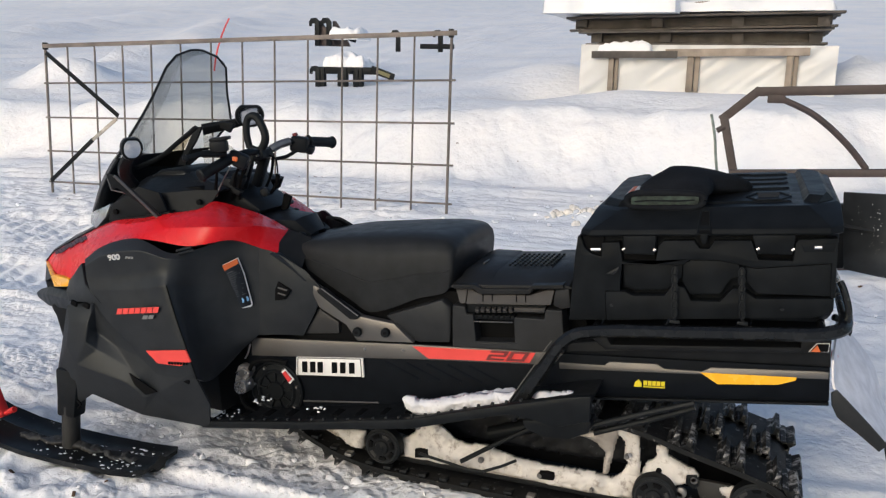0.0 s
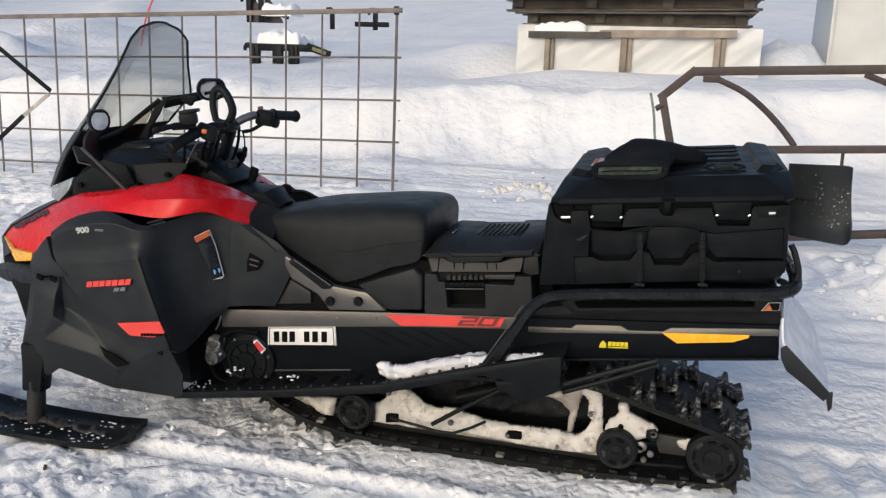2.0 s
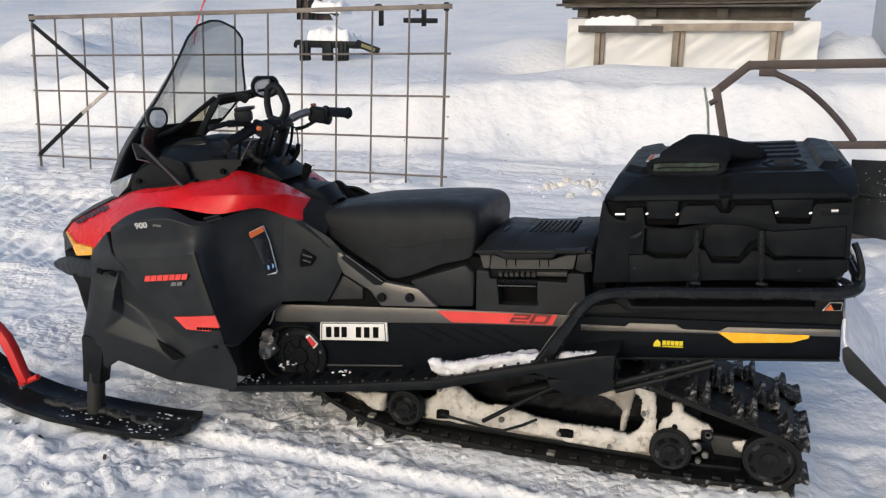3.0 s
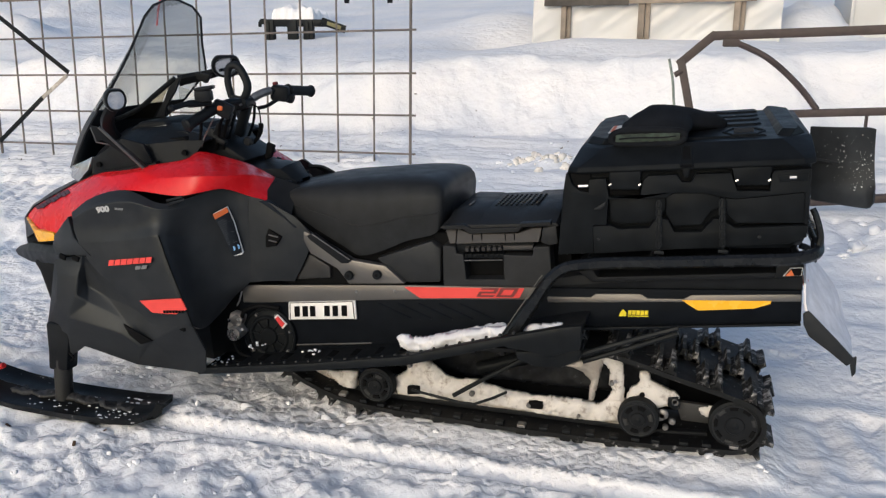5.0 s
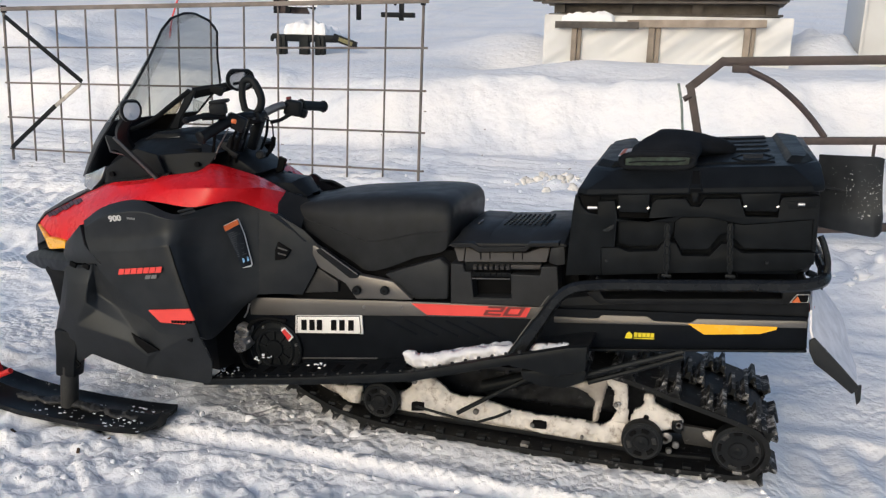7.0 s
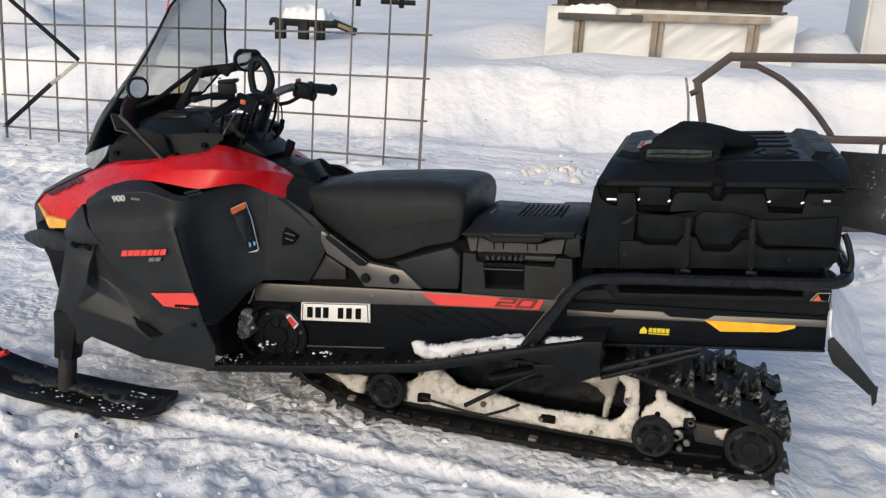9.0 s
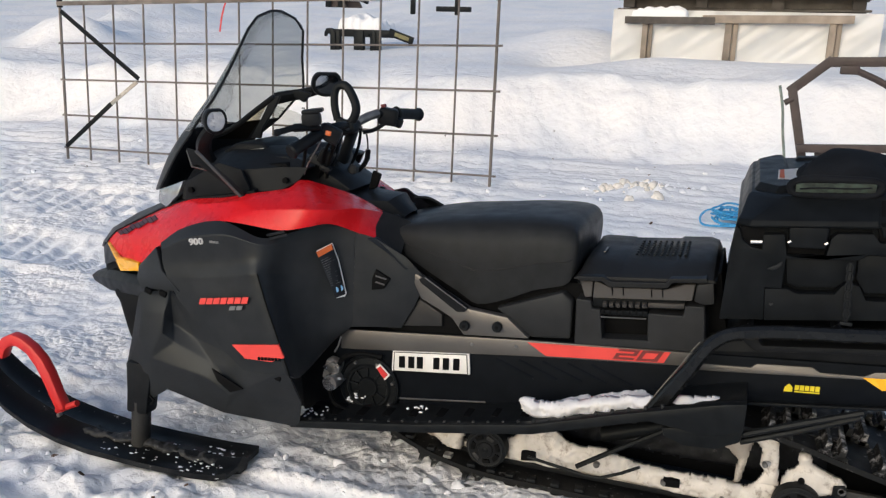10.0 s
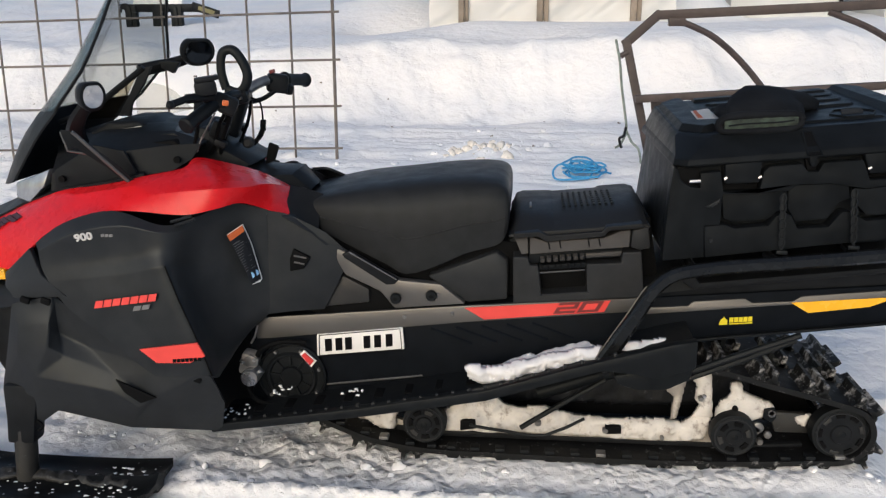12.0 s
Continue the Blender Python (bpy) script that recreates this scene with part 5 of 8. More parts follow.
        for j in range(len(rs[0])):
            out.append(smooth_path([r[j] for r in rs], 3))
        return [[c[i] for c in out] for i in range(len(out[0]))]
    def shell(rs, t):
        return loft([r + [(x + t, y, z - 0.3 * t) for x, y, z in r[::-1]] for r in rs], closed=True, caps=True)
    part("windshield_base", shell(dense(rows[:3]), 0.006), BLACK, sled, "black tinted windshield base")
    shield = part("windshield", shell(dense(rows[2:]), 0.003), SMOKE, sled, "tall smoke-tinted clear windshield")
    shield.visible_shadow = False
    top = [Vector(r[0]) for r in rows[2:]] + [Vector(p) for p in rows[-1][1:-1]] + [Vector(r[-1]) for r in rows[2:][::-1]]
    part("edge_trim", tube(top, 0.0045, 6), BLACK, shield, "black rubber edge trim")
    # inner struts behind the shield
    part("shield_strut", tube([(-0.864, 0.03, 0.984), (-0.753, 0.03, 1.028), (-0.667, 0.03, 1.087), (-0.574, 0.03, 1.152)], 0.008, 8, n=4, squash=1.3), BLACK, sled)
    part("shield_strut", plate([(-0.585, 0.03, 1.150), (-0.550, 0.03, 1.156), (-0.578, 0.03, 1.102), (-0.623, 0.03, 1.042), (-0.632, 0.03, 1.005), (-0.672, 0.03, 1.005), (-0.632, 0.03, 1.067)], 0.012, 0.003), BLACK, sled)
    amber = glass_material("brownish_clear_plastic", (0.80, 0.74, 0.64), 0.1)
    fin = part("inner_fin", plate([(-0.820, 0.035, 0.990), (-0.667, 0.035, 1.085), (-0.600, 0.035, 1.132), (-0.640, 0.035, 1.066), (-0.690, 0.035, 1.000)], 0.003, 0.0), amber, sled, "brown-tinted clear inner fin")
    fin.visible_shadow = False
    # hand deflector wings
    wing = glass_material("clear_wing_plastic", (0.86, 0.86, 0.84), 0.1)
    w = part("wind_wing", plate([(-0.724, 0.270, 1.102), (-0.621, 0.270, 1.076), (-0.587, 0.270, 1.058), (-0.531, 0.270, 1.000), (-0.727, 0.270, 0.957)], 0.004, 0.0), wing, sled, "clear plastic wind wing")
    w.visible_shadow = False


front_top()


def mirrors():
    def mirror(c, turn, tip, rx, rz, deep, flat, stalk):
        rot = Matrix.Rotation(turn, 3, 'Z') @ Matrix.Rotation(tip, 3, 'X')
        c = Vector(c)
        def ring(fx, fz, dy, n=24):
            out = []
            for k in range(n):
                a = 2 * math.pi * k / n
                x, z = math.cos(a), math.sin(a)
                z = min(z, flat)
                out.append(c + rot @ Vector((fx * rx * math.copysign(abs(x) ** 0.85, x), dy, fz * rz * z)))
            return out
        h = part("mirror", loft([ring(0.79, 0.79, 0.002), ring(0.84, 0.84, -0.005), ring(1.0, 1.0, -0.003), ring(1.04, 1.04, 0.008), ring(0.92, 0.92, deep * 0.6), ring(0.55, 0.55, deep)], closed=True, caps=True), BLACK, sled, "black rear-view mirror housing")
        g = bmesh.new()
        g.faces.new([g.verts.new(p) for p in ring(0.78, 0.78, -0.0035)])
        part("mirror_glass", g, MIRROR, h, "silvered mirror glass", smooth=0)
        part("mirror_arm", tube(stalk, 0.013, 8, n=4, r_end=0.018, squash=1.5), BLACK, sled)
    mirror((-0.532, -0.369, 1.106), radians(56), radians(5), 0.035, 0.039, 0.050, 0.90, [(-0.560, -0.345, 1.085), (-0.600, -0.330, 1.045), (-0.635, -0.290, 1.005), (-0.660, -0.235, 0.965)])
    mirror((-0.492, 0.262, 1.188), radians(44), radians(10), 0.056, 0.047, 0.050, 0.85, [(-0.520, 0.290, 1.172), (-0.575, 0.260, 1.152), (-0.630, 0.220, 1.140), (-0.668, 0.190, 1.130)])
    part("arm_bracket", plate([(-0.640, 0.210, 1.150), (-0.590, 0.215, 1.162), (-0.540, 0.220, 1.156), (-0.566, 0.220, 1.119), (-0.598, 0.220, 1.134)], 0.02, 0.004), BLACK, sled)


mirrors()


def steering():
    bar = [(-0.318, -0.290, 1.022), (-0.295, -0.220, 1.052), (-0.262, -0.150, 1.082), (-0.252, -0.080, 1.085), (-0.268, 0.000, 1.070), (-0.262, 0.050, 1.086), (-0.225, 0.090, 1.108), (-0.195, 0.140, 1.108), (-0.172, 0.220, 1.102)]
    hb = part("handlebar", tube(bar, 0.0125, 10, n=4), BLACKSTEEL, sled)

    def grip(pts):
        rows, ring = smooth_path(pts, 8), []
        for i, p in enumerate(rows):
            d = (rows[min(i + 1, len(rows) - 1)] - rows[max(i - 1, 0)]).normalized()
            side = d.cross(Vector((0, 0, 1))).normalized()
            up = side.cross(d)
            f = i / (len(rows) - 1)
            r = 0.0185 + 0.006 * max(0.0, 1 - abs(f - 0.06) / 0.08) + 0.005 * max(0.0, 1 - abs(f - 0.93) / 0.10) + (0.0008 if i % 2 else 0.0)
            ring.append([p + r * (math.cos(a) * side + math.sin(a) * up) for a in [2 * math.pi * k / 14 for k in range(14)]])
        return loft(ring, closed=True, caps=True)
    part("grip", grip([(-0.185, 0.175, 1.106), (-0.168, 0.240, 1.101), (-0.150, 0.312, 1.094)]), RUBBER_CLEAN, hb, "black rubber grip")
    part("grip", grip([(-0.268, -0.165, 1.078), (-0.296, -0.225, 1.050), (-0.326, -0.292, 1.018)]), RUBBER_CLEAN, hb, "black rubber grip")
    part("switch_block", rounded(join(block((-0.196, 0.140, 1.098), (0.066, 0.060, 0.058), 0.0, (0, 8, 20))), 0.012, 3), BLACK, hb)
    part("switch_shroud", block((-0.178, 0.165, 1.080), (0.050, 0.045, 0.034), 0.010, (0, 20, 20)), BLACK, hb)
    part("red_switch", block((-0.205, 0.121, 1.135), (0.018, 0.016, 0.012), 0.004, (0, -12, 0)), DARKRED, hb, "small dull red button")
    part("throttle_lever", tube([(-0.185, 0.120, 1.085), (-0.212, 0.110, 1.066), (-0.236, 0.100, 1.052), (-0.262, 0.080, 1.046)], 0.007, 8, n=3), BLACKSTEEL, hb)
    part("silver_tube", tube([(-0.262, 0.045, 1.084), (-0.240, 0.070, 1.100), (-0.215, 0.100, 1.111)], 0.0150, 10, n=3), DULLSTEEL, hb, "bare silver bar section")
    res = Vector((-0.278, -0.245, 1.116))
    part("brake_reservoir", block(res, (0.058, 0.046, 0.040), 0.010, (0, -6, 22)), BLACK, hb, "dark brake fluid reservoir")
    part("reservoir_cap", block(res + Vector((0.002, 0.004, 0.025)), (0.064, 0.050, 0.012), 0.004, (0, -8, 22)), BLACK, hb)
    for dx, dy in ((-0.020, -0.014), (0.020, 0.012)):
        part("cap_screw", block(res + Vector((dx, dy, 0.033)), (0.008, 0.008, 0.004), 0.001), DULLSTEEL, hb)
    part("master_cylinder", tube([res + Vector((0.015, 0.02, -0.022)), res + Vector((-0.045, -0.03, -0.026))], 0.013, 10), BLACKSTEEL, hb)
    part("bar_clamp", block((-0.262, -0.180, 1.078), (0.036, 0.030, 0.040), 0.006, (0, 20, 25)), BLACK, hb)
    part("brake_lever", tube([(-0.280, -0.255, 1.092), (-0.305, -0.300, 1.094), (-0.325, -0.340, 1.086), (-0.332, -0.350, 1.084)], 0.0075, 8, n=3, squash=1.4), BLACKSTEEL, hb)
    part("lever_ball", lathe((-0.333, -0.352, 1.083), ((0.004, -0.010), (0.011, -0.004), (0.011, 0.006), (0.004, 0.011)), 12), BLACKSTEEL, hb)
    part("switch_block", block((-0.248, -0.165, 1.062), (0.050, 0.042, 0.052), 0.010, (0, 25, 20)), BLACK, hb)
    part("orange_switch", block((-0.236, -0.218, 1.074), (0.018, 0.010, 0.016), 0.004, (0, 10, 20)), ORANGE, hb, "orange rocker switch")
    # padded bar loop in the middle
    loop = [(-0.296, -0.040, 1.095), (-0.307, -0.040, 1.145), (-0.302, -0.040, 1.194), (-0.279, -0.040, 1.208), (-0.256, -0.040, 1.196), (-0.231, -0.040, 1.148), (-0.234, -0.040, 1.112), (-0.257, -0.040, 1.086), (-0.296, -0.040, 1.095)]
    part("grab_loop", tube(loop, 0.0125, 12, n=5, squash=1.15), RUBBER_CLEAN, hb, "padded rubber grab loop")
    part("clamp", block((-0.268, -0.020, 1.068), (0.070, 0.090, 0.036), 0.008, (0, -15, 10)), BLACKSTEEL, sled)
    for dx in (-0.022, 0.022):
        part("clamp_bolt", lathe((-0.268 + dx, -0.068, 1.072), ((0.005, -0.004), (0.005, 0.006)), 6), DULLSTEEL, sled)
    # riser with slots and clutter of the column
    part("riser", beam((-0.272, -0.060, 1.078), (-0.314, -0.060, 0.950), 0.014, 0.030, 0.004, (1, 0, 0)), BLACKSTEEL, sled, "black riser plate with slots")
    part("riser", beam((-0.262, 0.010, 1.066), (-0.305, 0.010, 0.950), 0.030, 0.034, 0.006, (1, 0, 0)), BLACKSTEEL, sled)
    part("link_rod", tube([(-0.278, -0.075, 1.040), (-0.310, -0.075, 0.965)], 0.0065, 8), DULLSTEEL, sled, "silver link rod")
    for f in (0.18, 0.36, 0.54, 0.72):
        p = Vector((-0.272, -0.069, 1.078)).lerp(Vector((-0.314, -0.069, 0.950)), f)
        part("riser_hole", lathe((p.x, p.y, p.z), ((0.0045, 0.0), (0.0045, 0.004)), 10), DULLSTEEL, sled)
    part("throttle_block", block((-0.300, -0.110, 0.985), (0.046, 0.040, 0.050), 0.008, (0, 25, 10)), BLACK, sled)
    part("cable_clip", block((-0.292, -0.130, 0.950), (0.036, 0.030, 0.020), 0.005, (0, 25, 10)), BLACK, sled)
    part("column_boot", prism([(-0.428, -0.050, 0.886), (-0.403, -0.050, 0.949), (-0.363, -0.050, 0.993), (-0.335, -0.050, 0.985), (-0.312, -0.050, 0.937), (-0.213, -0.050, 0.881), (-0.268, -0.050, 0.849)], -0.10, 0.14, 0.012, 2), BLACK, sled)
    for path in ([(-0.250, -0.160, 1.055), (-0.282, -0.150, 1.010), (-0.305, -0.130, 0.960), (-0.330, -0.110, 0.915)], [(-0.245, -0.150, 1.045), (-0.265, -0.140, 1.000), (-0.290, -0.120, 0.955), (-0.305, -0.100, 0.915)],
                 [(-0.285, -0.215, 1.085), (-0.320, -0.200, 1.040), (-0.335, -0.190, 0.985), (-0.360, -0.170, 0.930)], [(-0.262, -0.100, 1.060), (-0.285, -0.095, 1.010), (-0.318, -0.090, 0.960), (-0.345, -0.080, 0.925)],
                 [(-0.250, 0.040, 1.070), (-0.262, 0.050, 1.010), (-0.280, 0.050, 0.960), (-0.300, 0.040, 0.915)]):
        part("cable", tube(path, 0.0055, 6, n=4), INK_SHADE, sled)
    part("bright_cable", tube([(-0.282, -0.180, 1.042), (-0.312, -0.180, 0.995), (-0.330, -0.180, 0.965), (-0.343, -0.180, 0.932)], 0.0026, 6, n=4), DULLSTEEL, sled)
    coil = []
    axis_pts = smooth_path([(-0.201, -0.010, 1.000), (-0.203, -0.010, 0.975), (-0.216, -0.010, 0.950), (-0.239, -0.010, 0.926)], 8)
    for i in range(97):
        p = axis_pts[min(int(i / 4), len(axis_pts) - 1)]
        a = i * 1.3
        coil.append(Vector(p) + Vector((0.007 * math.cos(a), 0.007 * math.sin(a), 0.0)))
    part("safety_tether", tube(coil, 0.0030, 5), INK_SHADE, sled, "coiled black safety tether")
    part("tether_line", tube([(-0.248, -0.010, 1.070), (-0.212, -0.010, 1.060), (-0.203, -0.010, 1.036), (-0.201, -0.010, 1.000)], 0.0028, 6, n=4), INK_SHADE, sled)
    part("tether_clip", plate([(-0.198, 0.020, 0.930), (-0.168, 0.020, 0.918), (-0.184, 0.020, 0.872), (-0.214, 0.020, 0.862)], 0.018, 0.005), INK_SHADE, sled)
    part("tether_knob", lathe((-0.243, -0.035, 0.938), ((0.010, -0.010), (0.017, -0.004), (0.017, 0.012)), 16), DARK, sled)
    part("far_panel_edge", plate([(-0.474, 0.210, 0.895), (-0.421, 0.210, 0.891), (-0.321, 0.210, 0.861), (-0.235, 0.210, 0.822), (-0.171, 0.210, 0.779), (-0.220, 0.210, 0.779), (-0.295, 0.210, 0.804), (-0.382, 0.210, 0.838)], 0.02, 0.003), RED, sled, "red edge of the far side panel")
    # console behind the bars, down to the seat
    rows = []
    for (x, y, z), half in zip([(-0.420, -0.060, 0.925), (-0.343, -0.060, 0.905), (-0.264, -0.060, 0.880), (-0.180, -0.060, 0.872), (-0.110, -0.060, 0.872), (-0.060, -0.060, 0.822)], (0.13, 0.125, 0.12, 0.115, 0.09, 0.06)):
        rows.append([(x, C - half, z - 0.08), (x, C - half * 0.9, z - 0.026), (x + 0.01, C - half * 0.5, z - 0.016), (x + 0.01, C + half * 0.5, z - 0.016), (x, C + half * 0.9, z - 0.026), (x, C + half, z - 0.08)])
    part("console", loft(rows, thick=0.008), BLACK, sled)
    r = random.Random(9)
    for i in range(34):
        x, y = -0.37 + 0.009 * i + r.uniform(-0.01, 0.01), C + r.uniform(-0.10, 0.11)
        part("console_knob", block((x, y, 0.876 - 0.33 * (x + 0.36) + 0.016), (r.uniform(0.012, 0.03), r.uniform(0.012, 0.03), r.uniform(0.012, 0.028)), 0.004, (0, 20, r.uniform(0, 90))), BLACK, sled)
    nose = [[(-0.105, -0.110, 0.827), (-0.060, -0.130, 0.825), (0.000, -0.120, 0.805)],
            [(-0.105, -0.200, 0.803), (-0.065, -0.196, 0.783), (0.000, -0.170, 0.750)],
            [(-0.095, -0.246, 0.780), (-0.055, -0.236, 0.752), (0.000, -0.205, 0.700)]]
    both("seat_nose_fairing", lambda: skin(nose, 4, 4, 0.008), BLACK, sled, "", 0.6)


steering()


def seat():
    stations = ((-0.13, 0.755, 0.800, 0.13), (-0.075, 0.738, 0.818, 0.175), (0.0, 0.708, 0.838, 0.20), (0.09, 0.665, 0.858, 0.215), (0.19, 0.618, 0.872, 0.225), (0.25, 0.590, 0.880, 0.228),
                (0.34, 0.615, 0.889, 0.230), (0.44, 0.655, 0.894, 0.230), (0.51, 0.672, 0.894, 0.228), (0.556, 0.686, 0.888, 0.225), (0.580, 0.716, 0.872, 0.220), (0.588, 0.756, 0.848, 0.21))
    rows = []
    for x, zb, zt, w in stations:
        zt -= 0.032
        x -= 0.045 * max(0.0, (x - 0.3) / 0.28)
        h = zt - zb
        half = [(-w * 0.97, zb), (-w * 1.0, zb + 0.35 * h), (-w * 0.99, zb + 0.65 * h), (-w * 0.94, zb + 0.85 * h), (-w * 0.82, zb + 0.95 * h), (-w * 0.5, zt - 0.003), (0, zt)]
        rows.append([(x, C + a, b) for a, b in half] + [(x, C - a, b) for a, b in half[-2::-1]])
    cols = [smooth_path([r[j] for r in rows], 3) for j in range(len(rows[0]))]
    dense = [[c[i] for c in cols] for i in range(len(cols[0]))]
    s = part("seat", loft(dense, closed=True, caps=True), VINYL, sled, "black vinyl two-up seat", smooth=1.0)
    seam = []
    for i, r in enumerate(dense[6:-4]):
        a, b = Vector(r[1]), Vector(r[2])
        seam.append(a.lerp(b, 0.2) - Vector((0, 0.001, 0)))
    part("seat_seam", tube(seam, 0.0022, 5), VINYL, s)
    both("seat_base", lambda: plate([(0.313, -0.205, 0.589), (0.508, -0.205, 0.665), (0.541, -0.200, 0.641), (0.541, -0.205, 0.526), (0.425, -0.205, 0.513), (0.355, -0.205, 0.560)], 0.05, 0.008), DARK, sled)
    part("seat_plinth", prism([(-0.098, -0.180, 0.755), (0.570, -0.180, 0.684), (0.583, -0.180, 0.525), (-0.132, -0.180, 0.459)], -0.165, 0.225, 0.01), INK_SHADE, sled)
    # side frame: long strut, triangular infill and foot with two bolts
    strut = [(-0.089, -0.250, 0.771), (-0.066, -0.235, 0.770), (0.060, -0.212, 0.671), (0.234, -0.212, 0.581), (0.353, -0.212, 0.572), (0.422, -0.212, 0.516), (0.220, -0.212, 0.496), (0.180, -0.212, 0.546), (0.080, -0.212, 0.593), (0.046, -0.212, 0.655), (-0.006, -0.230, 0.713)]
    proud = [(x, y - 0.012, z) for x, y, z in strut]
    split = ((0.055, -0.224, 0.674), (0.046, -0.224, 0.655))
    both("strut_top", lambda: plate(proud[:2] + list(split) + proud[10:], 0.03, 0.004), CHARCOAL, sled)
    both("seat_strut", lambda: plate([split[0]] + proud[2:10], 0.03, 0.004), GREYSTRIP, sled, "satin grey seat support strut")
    groove = [(0.074, -0.222, 0.656), (0.098, -0.222, 0.666), (0.233, -0.222, 0.584), (0.223, -0.222, 0.572), (0.199, -0.222, 0.569), (0.081, -0.222, 0.645)]
    part("strut_groove", prism(groove, -0.232, -0.214, 0.002), BLACK, sled)
    bright = [(0.095, -0.234, 0.664), (0.229, -0.234, 0.586)]
    part("strut_edge", tube([bright[0], bright[1]], 0.0020, 6), DULLSTEEL, sled)
    both("strut_infill", lambda: plate([(0.067, -0.205, 0.585), (0.143, -0.205, 0.545), (0.144, -0.205, 0.506), (0.012, -0.205, 0.488)], 0.03, 0.004), PANELGREY, sled)
    # near-black filler added behind the strut to stand for the shade there
    part("frame_shade", prism([(-0.094, -0.190, 0.722), (0.053, -0.190, 0.633), (0.422, -0.190, 0.502), (-0.015, -0.190, 0.460), (-0.109, -0.190, 0.503)], -0.19, -0.10, 0.0), INK_SHADE, sled)
    for px in [(0.224, -0.238, 0.529), (0.326, -0.238, 0.540)]:
        b = part("strut_bolt", lathe(px, ((0.014, 0.0), (0.016, 0.004), (0.016, 0.012)), 16), BLACKSTEEL, sled, "black hex bolt")
        part("bolt_socket", lathe((px[0], px[1] - 0.001, px[2]), ((0.006, 0.0), (0.006, 0.003)), 6), INK_SHADE, b)


seat()


def tunnel():
    Y = -0.215
    side = [(-0.211, -0.215, 0.440), (0.844, -0.215, 0.540), (1.640, -0.215, 0.608), (1.648, -0.215, 0.508), (1.005, -0.215, 0.423), (0.761, -0.215, 0.331), (0.355, -0.215, 0.245), (-0.083, -0.215, 0.158), (-0.222, -0.215, 0.171)]
    part("tunnel", prism(side, Y, 2 * C - Y, 0.006), TUNNELBLACK, sled, "black painted tunnel side")
    upper = [(0.701, -0.200, 0.522), (1.000, -0.200, 0.595), (1.095, -0.200, 0.612), (1.638, -0.200, 0.662), (1.643, -0.200, 0.601), (0.739, -0.200, 0.521)]
    part("tail_box", prism(upper, -0.205, 2 * C + 0.205, 0.006), BLACK, sled)
    strip = [(-0.193, -0.216, 0.451), (-0.145, -0.216, 0.456), (0.419, -0.216, 0.509), (0.910, -0.216, 0.548), (0.881, -0.216, 0.506), (0.422, -0.216, 0.460), (-0.145, -0.216, 0.391), (-0.193, -0.216, 0.387)]
    part("side_strip", prism(strip, Y - 0.006, Y + 0.004, 0.002), GREYSTRIP, sled, "satin grey aluminium side strip")
    rear = [(0.900, -0.216, 0.517), (1.037, -0.216, 0.528), (1.050, -0.216, 0.541), (1.187, -0.216, 0.554), (1.208, -0.216, 0.542), (1.313, -0.216, 0.550), (1.336, -0.216, 0.565), (1.617, -0.216, 0.595), (1.638, -0.216, 0.596), (1.639, -0.216, 0.576), (0.901, -0.216, 0.498)]
    part("rear_strip", prism(rear, Y - 0.005, Y + 0.004, 0.001), GREYSTRIP, sled)
    lip = [(0.943, -0.218, 0.418), (1.646, -0.218, 0.511), (1.647, -0.218, 0.504), (0.943, -0.218, 0.410)]
    part("tunnel_lip", prism(lip, Y - 0.014, Y + 0.004, 0.002), BLACKSTEEL, sled)
    stripe = [(0.420, -0.222, 0.504), (0.826, -0.222, 0.539), (0.810, -0.222, 0.505), (0.476, -0.222, 0.471)]
    decal("red_stripe", stripe, Y - 0.006, REDDECAL, sled, "red decal stripe")
    n20 = [(0.669, -0.226, 0.495)]
    gx, gz0, W, H, T, LN = n20[0][0], n20[0][2] + 0.001, 0.058, 0.032, 0.0062, 0.55
    def stroke(cx, a, b, c, d):
        return quad_bar(gx + cx + a + LN * b, gz0 + b + (cx + a) * SL, c, d, SLOPE, Y - 0.0115, 0.002, LN)
    two = [(0, 0, W, T), (0, T, 0.012, H / 2 - 1.5 * T), (0, H / 2 - T / 2, W, T), (W - 0.012, H / 2 + T / 2, 0.012, H / 2 - 1.5 * T), (0, H - T, W, T)]
    nought = [(0, 0, W, T), (0, T, 0.012, H - 2 * T), (W - 0.012, T, 0.012, H - 2 * T), (0, H - T, W, T)]
    part("size_number", join(*([stroke(0, *q) for q in two] + [stroke(W + 0.007, *q) for q in nought])), DARKRED, sled, "dark red number 20", smooth=0)
    for px in [(0.247, -0.222, 0.470), (0.385, -0.222, 0.485)]:
        part("rivet", lathe(px, ((0.0030, -0.003), (0.0060, 0.0), (0.0065, 0.004)), 12), DULLSTEEL, sled)
    # stamped ribs of the side
    for i in range(5):
        p = [(0.423, -0.216, 0.436), (0.541, -0.216, 0.393)]
        dx = 0.072 * i
        part("stamped_rib", tube([(p[0][0] + dx - 0.10, Y - 0.001, p[0][2] + dx * SL), (p[1][0] + dx - 0.10, Y - 0.001, p[1][2] + dx * SL - 0.0)], 0.006, 6, squash=0.5), TUNNELBLACK, sled)
    # registration plate, its characters drawn as plain bars
    pl = [(-0.011, -0.224, 0.408), (0.242, -0.224, 0.439), (0.247, -0.224, 0.372), (-0.013, -0.224, 0.341)]
    np_ = part("number_plate", prism(pl, Y - 0.012, Y - 0.002, 0.003), WHITE, sled, "white plate with plain dark bars")
    x0, z0 = pl[3][0], pl[3][2]
    slope = math.atan2(pl[2][2] - pl[3][2], pl[2][0] - pl[3][0])
